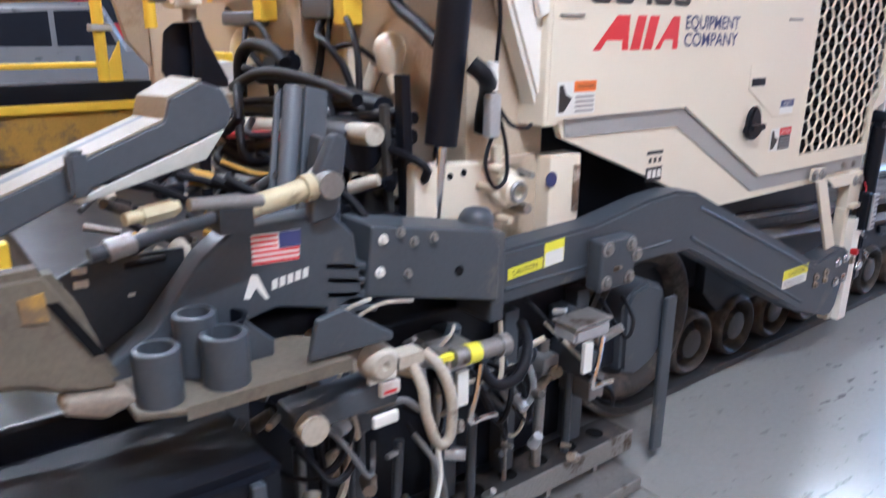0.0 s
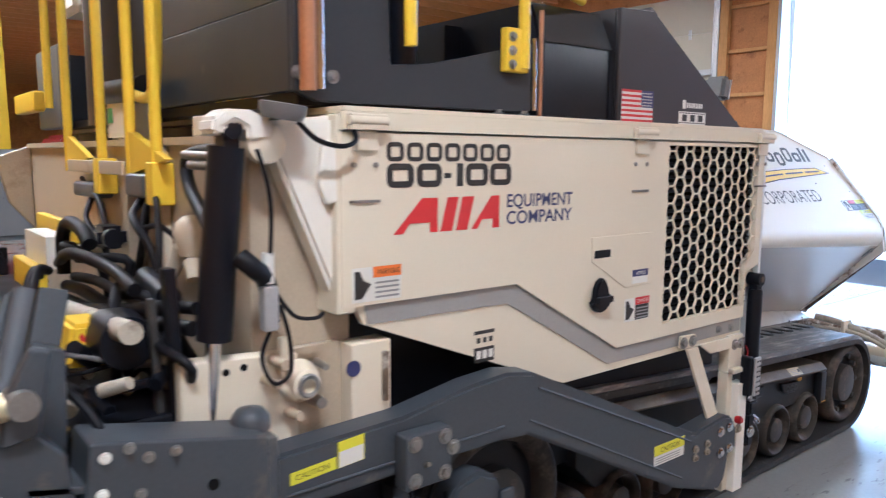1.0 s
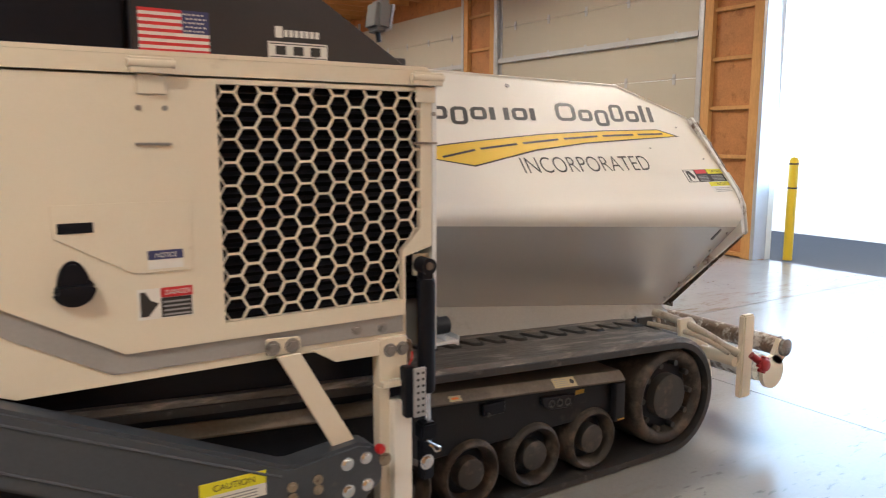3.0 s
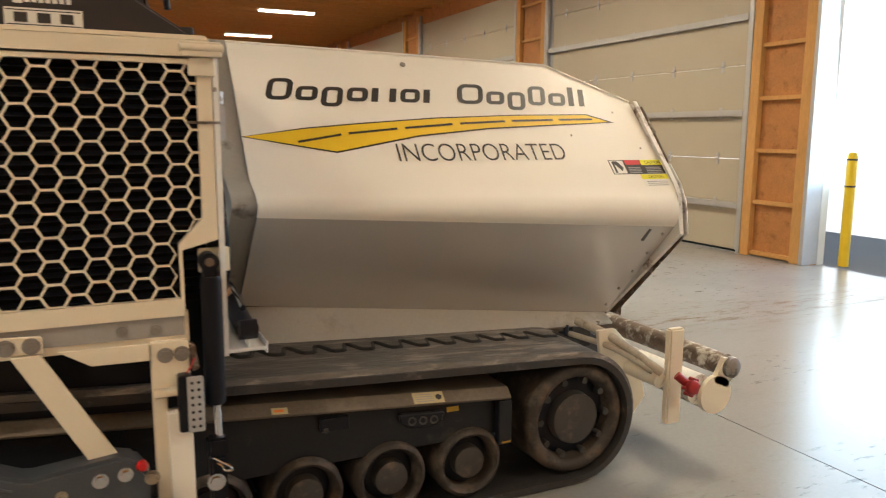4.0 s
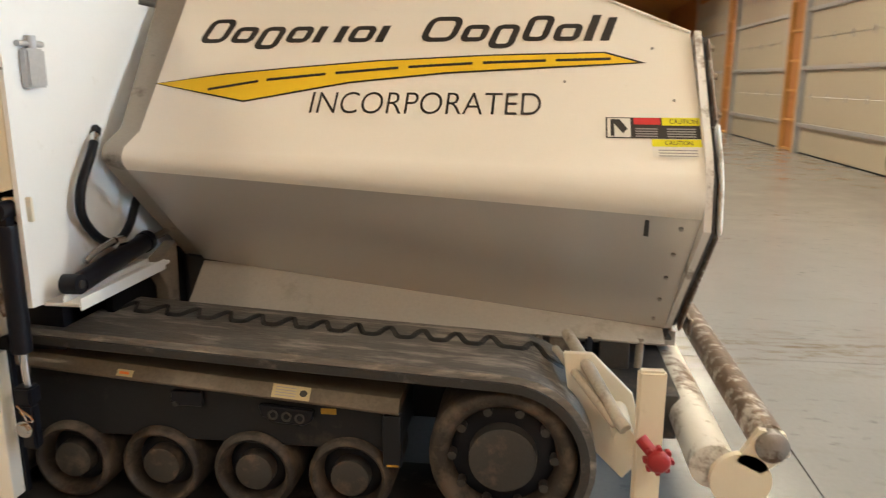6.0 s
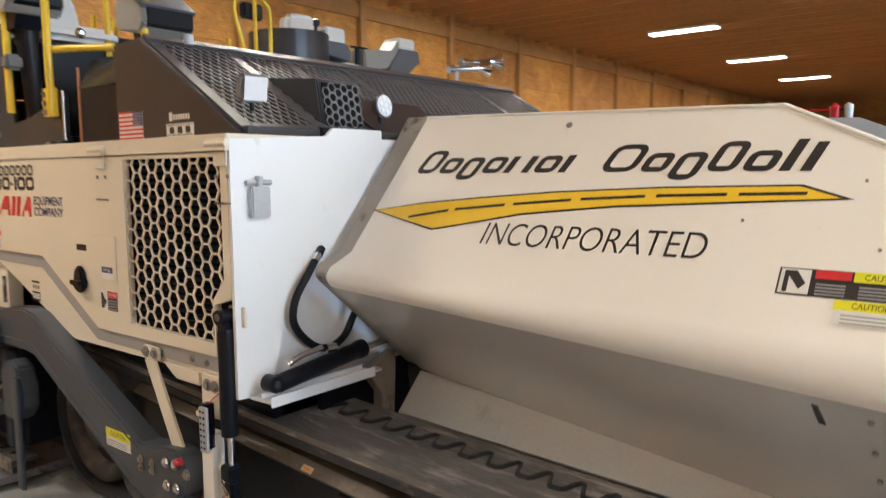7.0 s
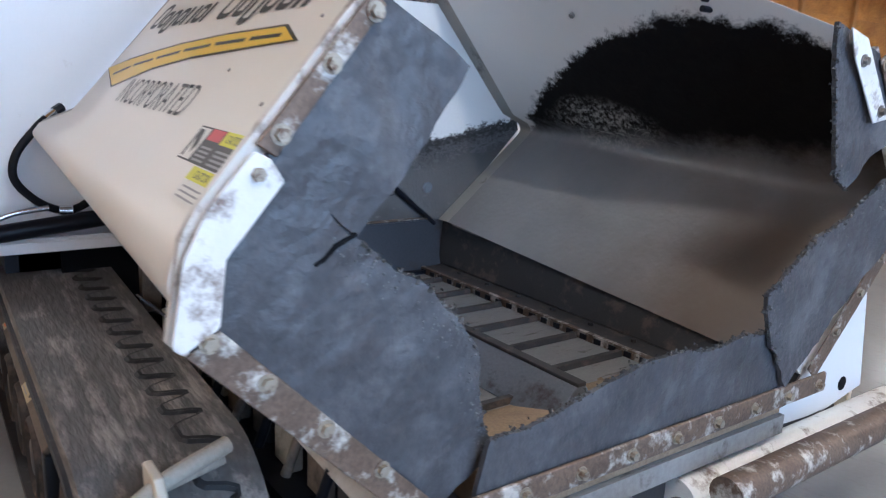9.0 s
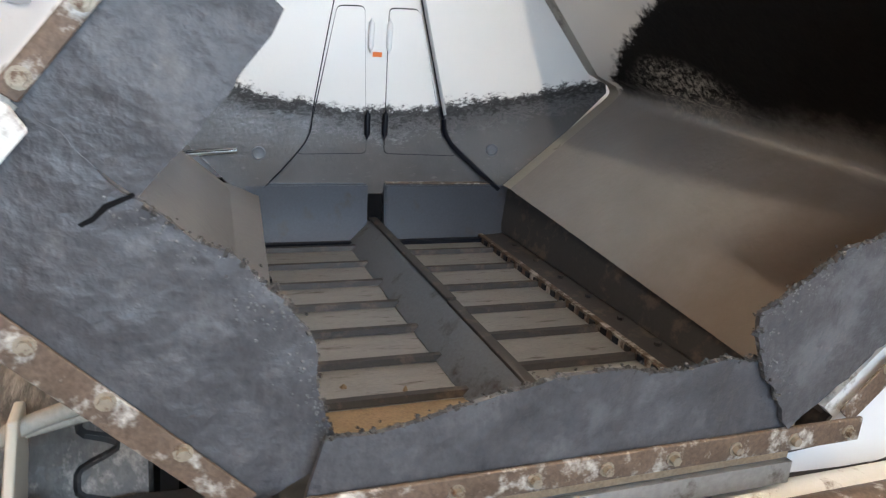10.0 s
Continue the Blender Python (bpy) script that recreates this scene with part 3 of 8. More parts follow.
def words(text, mat, parent, at, u, v, height, width=None, shear=0.0, bold=0.0):
    """Lettering in the built-in font: at is the lower left corner, u the reading direction, v upwards."""
    cu = bpy.data.curves.new("lettering", "FONT")
    cu.body, cu.size, cu.shear, cu.offset = text, height / 0.69, shear, bold
    cu.materials.append(mat)
    ob = new("lettering", cu)
    bpy.context.view_layer.update()
    w = ob.dimensions.x or 1
    k = (width / w) if width else 1
    u, v = Vector(u).normalized(), Vector(v).normalized()
    nrm = u.cross(v).normalized()
    v = nrm.cross(u)
    m = Matrix((u, v, nrm)).transposed().to_4x4()
    m.translation = Vector(at)
    ob.parent = holder(parent)
    ob.matrix_basis = Matrix.Translation(-HOME[parent.name]) @ m @ Matrix.Diagonal((k, 1, 1, 1))
    return ob


def on_plane(at, u, v, pts, lift=0.0):
    """Points (a, b) of a sticker's plane, in space."""
    at, u, v = Vector(at), Vector(u).normalized(), Vector(v).normalized()
    nrm = u.cross(v).normalized()
    return [at + u * a + v * b + nrm * lift for a, b in pts]


def sticker(name, mat, parent, at, u, v, pts, lift=0.0015, label=""):
    s = Shape()
    c = on_plane(at, u, v, pts, lift)
    s.faces_from(c, [tuple(range(len(c)))])
    return part(name, s, mat, parent, label, smooth=False)


def bars(name, mat, parent, at, u, v, cells, lift=0.0015, label=""):
    """Plain bars: several (a0, b0, a1, b1, lean) rectangles on one plane as one flat mesh."""
    s = Shape()
    for a0, b0, a1, b1, lean in cells:
        h = (b1 - b0) * lean
        c = on_plane(at, u, v, [(a0, b0), (a1, b0), (a1 + h, b1), (a0 + h, b1)], lift)
        s.faces_from(c, [(0, 1, 2, 3)])
    return part(name, s, mat, parent, label, smooth=False)


def bolt(parent, p, d, r=0.014, mat=None, h=0.012):
    p, d = Vector(p), Vector(d).normalized()
    s = Shape()
    s.rod(p, p + d * 0.003, r * 1.5, n=12).rod(p + d * 0.003, p + d * h, r, n=6)
    return part("bolt", s, mat or STEEL, parent)

# ---- the hall ----
X0, X1, Y0, Y1, ZC = -6.6, 7.45, -11.56, 34.0, 4.75
# Apron stops at the hall's shadow edge; white ground beyond paints the sunlit part.
structure("ground", Shape().box(-300, 300, -300, 300, -0.6, -0.03), SUNLIT, "ground outside the hall, whitened for sunlight")
structure("pavement", Shape().box(X1 + 0.16, 10.6, -9, 9, -0.25, -0.012), ASPHALT, "concrete apron outside the open door")
structure("backdrop", Shape().box(46, 46.2, -70, 70, -0.02, 19), OUTSIDE, "bright overcast distance outside the open door")
floor = structure("floor", Shape().box(X0 - 0.2, X1 + 0.16, Y0 - 0.2, Y1 + 0.2, -0.25, -0.008), FLOOR, "sealed grey concrete floor with saw-cut joints")
ceil = Shape().box(X0 - 0.2, X1 + 0.2, Y0 - 0.2, Y1 + 0.2, ZC, ZC + 0.12)
for i in range(75):
    yj = Y0 + 0.2 + i * 0.61
    ceil.box(X0, X1, yj, yj + 0.04, ZC - 0.15, ZC + 0.01)
structure("ceiling", ceil, CEILW, "brown timber ceiling with exposed joists")
wall_back = structure("wall_back", Shape().box(X0 - 0.2, X0 - 0.02, Y0 - 0.2, Y1 + 0.2, -0.2, ZC), TIMBER, "strand-board wall with timber posts")
structure("wall_far", Shape().box(X0, X1 + 0.2, Y1, Y1 + 0.2, -0.2, ZC), OSB, "far strand-board end wall")
# Unseen wall, added to close the hall on its near side.
structure("wall_near", Shape().box(X0, X1 + 0.2, Y0 - 0.2, Y0, -0.2, ZC), OSB, "unseen strand-board side wall, added to close the hall")

OPEN_Y = (-1.15, 3.74)
DOORS = [(4.78, 9.56), (10.72, 15.5), (16.66, 21.44), (22.6, 27.38)]
front = Shape().box(X1, X1 + 0.16, Y0, OPEN_Y[0], -0.2, ZC)
edges = [OPEN_Y[1]] + [v for d in DOORS for v in d] + [Y1]
for a, b in zip(edges[0::2], edges[1::2]):
    front.box(X1, X1 + 0.16, a, b, -0.2, ZC)
for a, b in [OPEN_Y] + DOORS:
    front.box(X1, X1 + 0.16, a, b, 4.3, ZC)
wall_front = structure("wall_front", front, REDOSB, "red-brown board wall between the overhead doors")


def pier(y0, y1, front_metal):
    """Timber framing between two doors: studs, girts and steel door jambs."""
    for a, b in ((y0 + 0.06, y0 + 0.2), (y1 - 0.2, y1 - 0.06)):
        part("stud", Shape().box(X1 - 0.09, X1 - 0.002, a, b, 0, 4.5).rounded(0.004, 1), TIMBER, wall_front)
    for k in range(7):
        z = 0.02 + 0.66 * k
        part("girt", Shape().box(X1 - 0.06, X1 - 0.002, y0 + 0.204, y1 - 0.204, z, z + 0.05).rounded(0.003, 1), TIMBER, wall_front)
    for a in (y0, y1 - 0.055):
        part("jamb", Shape().box(X1 - 0.1, X1 + 0.163, a - 0.003, a + 0.055, 0, 4.32).rounded(0.004, 1), GALV, wall_front, "galvanised steel door jamb")


pier(OPEN_Y[1], DOORS[0][0], True)
for (a0, a1), (b0, b1) in zip(DOORS[:-1], DOORS[1:]):
    pier(a1, b0, False)
part("jamb", Shape().box(X1 - 0.1, X1 + 0.163, OPEN_Y[0] - 0.055, OPEN_Y[0] + 0.003, 0, 4.32).rounded(0.004, 1), GALV, wall_front)


part("reveal", Shape().box(X1 + 0.165, X1 + 0.28, OPEN_Y[1] - 0.004, OPEN_Y[1] + 0.3, -0.01, 4.3), PAPER, wall_front, "white outer door trim")
part("reveal", Shape().box(X1 + 0.165, X1 + 0.28, OPEN_Y[0] - 0.3, OPEN_Y[0] + 0.004, -0.01, 4.3), PAPER, wall_front, "white outer door trim")


def overhead_door(y0, y1):
    w = y1 - y0
    door = thing("overhead_door", (X1 + 0.02, y0, 0), "closed cream sectional overhead door with steel struts", "garage door", "overhead doors")
    for k in range(7):
        z = 0.03 + 0.61 * k
        s = Shape().box(X1, X1 + 0.05, y0 + 0.02, y1 - 0.02, z, z + 0.604).rounded(0.006, 2)
        part("panel", s, DOORP, door)
        if k in (1, 3, 5):
            s = Shape().prism([(X1 - 0.075, z - 0.05), (X1 - 0.02, z - 0.05), (X1 - 0.02, z - 0.04), (X1 - 0.065, z - 0.035), (X1 - 0.065, z + 0.015), (X1 - 0.02, z + 0.02), (X1 - 0.02, z + 0.03), (X1 - 0.075, z + 0.03)], "y", y0 + 0.05, y1 - 0.05)
            part("strut", s, GALV, door, "galvanised steel stiffening strut")
        if k:
            for j in range(5):
                yh = y0 + 0.5 + j * (w - 1.0) / 4
                part("hinge", Shape().box(X1 - 0.012, X1 - 0.001, yh - 0.025, yh + 0.025, z - 0.08, z + 0.07).rod((X1 - 0.016, yh - 0.03, z), (X1 - 0.016, yh + 0.03, z), 0.014, n=8), GALV, door)
    for a in (y0 + 0.021, y1 - 0.101):
        part("end_stile", Shape().box(X1 - 0.012, X1 - 0.001, a, a + 0.08, 0.03, 4.28), GALV, door)
    for a in (y0 - 0.005, y1 - 0.035):
        part("track_rail", Shape().box(X1 - 0.09, X1 - 0.03, a, a + 0.04, 0.05, 4.5).rounded(0.008, 1), GALV, door, "vertical steel door track")
    part("bottom_seal", Shape().box(X1 + 0.005, X1 + 0.045, y0 + 0.03, y1 - 0.03, 0.0, 0.028), DARK, door)
    return door


first_door = overhead_door(*DOORS[0])
for d in DOORS[1:]:
    copy_thing(first_door, pose(X1 + 0.02, d[0], 0))

# Fixtures at y below -3, the first included, are added with those lamps.
fixture = thing("ceiling_light", (LIGHT_SPOTS[0][0], LIGHT_SPOTS[0][1], ZC - 0.15), "white LED strip light under timber joists, switched on; near rows added", "light", "ceiling lights")
lx, ly = LIGHT_SPOTS[0]
for k in (-0.5, 0.5):
    part("hanger", Shape().rod((lx + k, ly, 4.62), (lx + k, ly, ZC + 0.01), 0.008, n=6), GALV, fixture)
part("housing", Shape().box(lx - 0.72, lx + 0.72, ly - 0.15, ly + 0.15, 4.585, 4.63).rounded(0.008, 1), PAPER, fixture)
for k in (-0.07, 0.07):
    part("diffuser", Shape().rod((lx - 0.7, ly + k, 4.585), (lx + 0.7, ly + k, 4.585), 0.035, n=10), LAMPON, fixture)
for lx, ly in LIGHT_SPOTS[1:]:
    copy_thing(fixture, pose(lx, ly, ZC - 0.15))

bollard = thing("bollard", (7.86, 3.56, -0.012), "yellow steel pipe bollard beside the open door", "bollard")
part("post", Shape().lathe((7.86, 3.56, -0.012), (0, 0, 1), [(0, 0), (0, 0.06), (1.33, 0.06), (1.37, 0.045), (1.385, 0)]), YELLOW, bollard)
for z in (0.95, 1.27):
    part("band", Shape().lathe((7.86, 3.56, z), (0, 0, 1), [(0, 0.0605), (0, 0.0625), (0.02, 0.0625), (0.02, 0.0605)]), INK, bollard)

stain = thing("damp_stain", (5.27, 4.83, 0), "dark irregular damp stain on the concrete floor", "damp stain")
rng = random.Random(8)
ring = [(5.27 + (0.42 + 0.05 * math.sin(3 * a + 1) + rng.uniform(-0.025, 0.025)) * math.cos(a), 4.83 + (0.3 + 0.04 * math.sin(2 * a) + rng.uniform(-0.02, 0.02)) * math.sin(a)) for a in [k * math.pi / 24 for k in range(48)]]
part("damp_patch", Shape().prism(ring, "z", 0.0005, 0.004), DAMP, stain)

ext = thing("fire_extinguisher", (7.2, 10.25, 0), "small red fire extinguisher standing by the wall", "fire extinguisher")
part("cylinder", Shape().lathe((7.2, 10.25, 0), (0, 0, 1), [(0, 0), (0, 0.075), (0.36, 0.075), (0.42, 0.04), (0.44, 0.02), (0.44, 0)]), REDP, ext)
part("valve", Shape().box(7.17, 7.23, 10.23, 10.27, 0.43, 0.49).box(7.12, 7.25, 10.24, 10.26, 0.49, 0.505), BLACK, ext)
part("hose", Shape().pipe([(7.14, 10.25, 0.46), (7.08, 10.25, 0.4), (7.1, 10.25, 0.2)], 0.012), HOSE, ext)


def pickup(x, y, rz, paint, label, size=1.0, rim=None):
    """A parked pickup truck, built along +x and then turned."""
    t = thing("pickup_truck", (0, 0, 0), label, "pickup truck")
    s = Shape().prism([(-2.7, 0.5), (2.6, 0.5), (2.75, 0.62), (2.72, 1.05), (1.5, 1.15), (0.75, 1.75), (-0.65, 1.8), (-0.95, 1.2), (-2.7, 1.2)], "y", -0.95, 0.95).rounded(0.08, 3)
    body = part("body", s, paint, t)
    for k in (-0.952, 0.952):
        part("window", Shape().prism([(1.15, 1.2), (0.68, 1.62), (0.05, 1.66), (0.05, 1.2)], "y", k - 0.006, k + 0.006), BLACK, t)
        part("window", Shape().prism([(-0.02, 1.2), (-0.02, 1.66), (-0.58, 1.68), (-0.8, 1.2)], "y", k - 0.006, k + 0.006), BLACK, t)
    part("windscreen", Shape().slab([(1.5, -0.8, 1.18), (1.5, 0.8, 1.18), (0.83, 0.72, 1.72), (0.83, -0.72, 1.72)], 0.012), BLACK, t)
    for wx in (1.7, -1.65):
        for wy in (-0.92, 0.72):
            w = part("tyre", Shape().lathe((wx, wy, 0.38), (0, 1, 0), [(0, 0.22), (0, 0.36), (0.03, 0.38), (0.2, 0.38), (0.22, 0.36), (0.22, 0.22)]), TYRE, t)
            part("rim", Shape().lathe((wx, wy, 0.38), (0, 1, 0), [(0.02, 0), (0.02, 0.22), (0.2, 0.22), (0.2, 0)]), rim or GALV, w)
    for k in (-0.72, 0.72):
        part("headlight", Shape().box(2.68, 2.76, k - 0.16, k + 0.16, 0.82, 0.98).rounded(0.02, 2), GLASS, t)
    part("grille", Shape().box(2.7, 2.765, -0.5, 0.5, 0.72, 0.98).rounded(0.01, 1), CHROME, t)
    part("bumper", Shape().box(2.62, 2.86, -0.95, 0.95, 0.45, 0.62).rounded(0.03, 2), CHROME, t)
    t.matrix_basis = pose(x, y, 0, 0, 0, rz) @ Matrix.Scale(size, 4)
    return t


pickup(1.75, 19.4, 0, REDP, "tall red pickup truck parked on the hall floor", 1.22, BLACK)
pickup(-1.6, 11.0, 178, SILVERP, "silver-grey pickup truck parked behind the paver")

# ---- asphalt paver ----
MID = 1.6
paver = thing("asphalt_paver", (-0.4, MID, 0), "cream tracked asphalt paver with hopper and charcoal screed on concrete", "paver")
UX, UZ = (1, 0, 0), (0, 0, 1)


def flip(s):
    """Mirror a shape to the paver's far side."""
    for v in s.bm.verts:
        v.co.y = 2 * MID - v.co.y
    bmesh.ops.reverse_faces(s.bm, faces=s.bm.faces)
    return s


# hood: upper door panel, lower skirt, top, core
def hood_side(far):
    f = flip if far else (lambda s: s)
    up = Shape().prism([(-0.755, 1.84), (-2.28, 1.84), (-2.28, 1.3), (-1.6, 1.3), (-1.05, 0.99), (-0.11, 0.99), (-0.11, 1.2), (0.0, 1.23), (0.0, 1.84), (-0.754, 1.84),
                        (-0.754, 1.775), (-0.045, 1.775), (-0.045, 1.3), (-0.12, 1.22), (-0.12, 1.045), (-0.755, 1.045)], "y", 0.0, 0.03)
    side = part("hood_side_panel", f(up), CREAM, paver, "cream painted engine hood panel")
    low = Shape().prism([(-2.23, 1.3), (-2.2, 1.24), (-1.333, 0.9), (-0.1, 0.9), (-0.1, 1.0), (-1.04, 1.0), (-1.59, 1.31)], "y", 0.016, 0.04)
    part("hood_skirt", f(low), CREAM, paver)
    # Even grey band along the lower edge of the hood panel.
    st = Shape().prism([(-2.2, 1.3), (-2.19, 1.24), (-1.63, 1.235), (-1.085, 0.93), (-0.115, 0.925), (-0.115, 0.99), (-1.05, 0.99), (-1.6, 1.3)], "y", 0.011, 0.0165)
    part("stripe", f(st), STRIPE, side, "grey stripe along the hood")
    return side


hood = hood_side(False)
hood_side(True)
part("hood_top", Shape().box(-2.27, -0.005, 0.005, 3.195, 1.842, 1.862).rounded(0.006, 2), CREAM, paver)
part("hood_core", Shape().box(-2.25, -0.02, 0.2, 3.0, 0.62, 1.835), BLACK, paver)
part("hood_lip", Shape().box(-2.285, 0.004, -0.006, 0.03, 1.79, 1.846).rounded(0.006, 2), CREAM, hood)
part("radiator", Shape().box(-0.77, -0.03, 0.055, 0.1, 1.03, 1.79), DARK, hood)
slats = Shape()
for i in range(26):
    z = 1.05 + i * 0.028
    slats.slab([(-0.76, 0.032, z), (-0.04, 0.032, z), (-0.04, 0.055, z + 0.012), (-0.76, 0.055, z + 0.012)], 0.002)
tagged(part("louvre", slats, BLACK, hood, "dark louvres behind the grille"), kind="stuff")

# hexagonal grille
S6 = 0.0407
grid = Shape()
for i in range(12):
    for j in range(12):
        cx, cz = -0.718 + i * 1.5 * S6, 1.012 + j * S6 * math.sqrt(3) + (i % 2) * S6 * math.sqrt(3) / 2
        if cz > 1.8 or cz < 1.03 or cx > -0.04 or (cx > -0.11 and cz < 1.27):
            continue
        ring = []
        for r, y in ((S6, 0.006), (S6 * 0.895, 0.006), (S6 * 0.895, 0.014), (S6, 0.014)):
            ring += [(cx + r * math.cos(k * math.pi / 3), y, cz + r * math.sin(k * math.pi / 3)) for k in range(6)]
        grid.faces_from(ring, [(a * 6 + k, a * 6 + (k + 1) % 6, ((a + 1) % 4) * 6 + (k + 1) % 6, ((a + 1) % 4) * 6 + k) for a in range(4) for k in range(6)])
part("grille", grid, CREAM, hood, "cream hexagonal radiator grille", smooth=False)

# hood fittings
for xa in (-2.205, -0.94, -0.03):
    s = Shape().box(xa - 0.06, xa + 0.06, -0.03, -0.006, 1.795, 1.84).rod((xa - 0.065, -0.022, 1.822), (xa + 0.065, -0.022, 1.822), 0.014, n=10)
    latch = part("hood_latch", s.rounded(0.003, 1), CREAM, hood)
    part("strap", Shape().box(xa - 0.04, xa + 0.04, -0.012, -0.001, 1.738, 1.795).rounded(0.004, 1), CREAM, latch)
    part("catch", Shape().box(xa - 0.05, xa + 0.05, -0.006, -0.001, 1.594, 1.602), STEEL, latch)
    for k in (-0.036, 0.036):
        part("rivet", Shape().rod((xa + k, -0.001, 1.7), (xa + k, -0.006, 1.7), 0.008, n=8), STEEL, latch)
part("access_door", Shape().prism([(-1.221, 1.433), (-1.215, 1.341), (-1.016, 1.225), (-0.846, 1.225), (-0.846, 1.433)], "y", -0.005, -0.0005).rounded(0.002, 1), CREAM, hood)
part("door_pull", Shape().box(-1.205, -1.114, -0.009, -0.004, 1.354, 1.383).rounded(0.002, 1), BLACK, hood, "black recessed pull")
cap = Shape().prism([(-1.175 + 0.058 * math.cos(a) * (0.72 if math.sin(a) > 0 else 1), 1.205 + (0.075 if math.sin(a) > 0 else 0.055) * math.sin(a)) for a in [k * math.pi / 12 for k in range(24)]], "y", -0.028, -0.001)
cap.rounded(0.008, 2).box(-1.215, -1.135, -0.045, -0.028, 1.19, 1.212)
part("fuel_cap", cap, BLACK, hood, "black plastic fuel cap")


def block_ring(a, w, b0, b1, stroke, lean, n=5):
    """Outer and inner outline of one rounded hollow block, leaning by lean."""
    def outline(x0, x1, z0, z1, r):
        pts = []
        for cx, cz, q in ((x1 - r, z0 + r, -1), (x1 - r, z1 - r, 0), (x0 + r, z1 - r, 1), (x0 + r, z0 + r, 2)):
            for k in range(n):
                g = (q + k / (n - 1)) * math.pi / 2
                x, z = cx + r * math.cos(g), cz + r * math.sin(g)
                pts.append((x + z * lean, z))
        return pts
    r = min(w, b1 - b0) * 0.32
    return outline(a, a + w, b0, b1, r), outline(a + stroke * 1.2, a + w - stroke * 1.2, b0 + stroke, b1 - stroke, max(r - stroke, 0.002))


def letter_blocks(mat, parent, at, u, v, spans, h, stroke, lean, label):
    """A trade name as plain rounded blocks, one to a letter: spans of (start, width, foot, top); narrow ones are solid bars."""
    for a, w, b0, b1 in spans:
        b0, b1 = b0 * h, b1 * h
        if w < 3.4 * stroke:
            bars("letter_block", mat, parent, at, u, v, [(a + b0 * lean, b0, a + min(w, 1.5 * stroke) + b0 * lean, b1, lean)], 0.002, label)
            continue
        out, inn = block_ring(a, w, b0, b1, stroke, lean)
        k = len(out)
        s = Shape()
        s.faces_from(on_plane(at, u, v, out + inn, 0.002), [(i, (i + 1) % k, k + (i + 1) % k, k + i) for i in range(k)])
        part("letter_block", s, mat, parent, label, smooth=False)


def row(n, width, gap=0.18, b0=0.0, b1=1.0):
    w = width / (n - gap)
    return [(i * w, w * (1 - gap), b0, b1) for i in range(n)]


letter_blocks(INK, hood, (-2.131, 0, 1.71), UX, UZ, row(7, 0.49, 0.14), 0.055, 0.0125, 0, "maker's name in black blocks")
letter_blocks(INK, hood, (-2.131, 0, 1.634), UX, UZ, [(0.0, 0.098, 0, 1), (0.108, 0.095, 0, 1), (0.212, 0.035, 0.36, 0.58), (0.262, 0.026, 0, 1), (0.298, 0.095, 0, 1), (0.4, 0.095, 0, 1)], 0.07, 0.0185, 0, "model name in black blocks")
for shape in ([(0.0, 0), (0.105, 0.104), (0.165, 0.104), (0.165, 0.0), (0.135, 0.0), (0.135, 0.03), (0.06, 0.03), (0.035, 0)], [(0.175, 0.0), (0.222, 0.0), (0.247, 0.104), (0.203, 0.104)],
              [(0.237, 0.0), (0.284, 0.0), (0.312, 0.104), (0.264, 0.104)], [(0.3, 0.0), (0.385, 0.104), (0.421, 0.104), (0.421, 0.0), (0.392, 0.0), (0.392, 0.03), (0.345, 0.03), (0.327, 0)]):
    sticker("logo_shape", INKRED, hood, (-2.108, 0, 1.497), UX, UZ, shape, 0.002, "red slanted shape of the dealer's logo")
words("EQUIPMENT", INKBLUE, hood, (-1.655, -0.0015, 1.561), UX, UZ, 0.042, 0.32, bold=0.0009)
words("COMPANY", INKBLUE, hood, (-1.655, -0.0015, 1.505), UX, UZ, 0.042, 0.32, bold=0.0009)


def warning(parent, at, u, v, w, h, head, word, pict=0.42, dark=False):
    """A safety sticker: pictogram field, signal-word band and rows of fine print."""
    st = sticker("warning_sticker", PAPER, parent, at, u, v, [(0, 0), (w, 0), (w, h), (0, h)], 0.001, "safety sticker with pictogram")
    sticker("pictogram", INK, st, at, u, v, [(w * 0.05, h * 0.1), (w * pict * 0.45, h * 0.1), (w * pict * 0.9, h * 0.5), (w * pict * 0.55, h * 0.62), (w * pict * 0.35, h * 0.9), (w * 0.05, h * 0.9)], 0.0022)
    sticker("band", head, st, at, u, v, [(w * pict, h * 0.68), (w, h * 0.68), (w, h), (w * pict, h)], 0.0022)
    words(word, INK if head in (CAUT, ORANGE) else PAPER, st, on_plane(at, u, v, [(w * (pict + 0.08), h * 0.76)], 0.003)[0], u, v, h * 0.16, w * (0.88 - pict))
    if dark:
        sticker("print_field", INK, st, at, u, v, [(w * pict, h * 0.03), (w * 0.98, h * 0.03), (w * 0.98, h * 0.67), (w * pict, h * 0.67)], 0.0022)
    bars("fine_print", GREYTXT, st, at, u, v, [(w * (pict + 0.04), h * b, w * 0.95, h * (b + 0.06), 0) for b in (0.5, 0.36, 0.22, 0.08)], 0.0034)
    return st


warning(hood, (-2.25, 0, 1.31), UX, UZ, 0.17, 0.1, ORANGE, "WARNING")
ds = warning(hood, (-1.01, 0, 1.085), UX, UZ, 0.158, 0.092, INKRED, "DANGER", dark=True)
st = sticker("notice_sticker", PAPER, hood, (-0.975, -0.005, 1.235), UX, UZ, [(0, 0), (0.1, 0), (0.1, 0.055), (0, 0.055)], 0.001, "small notice sticker")
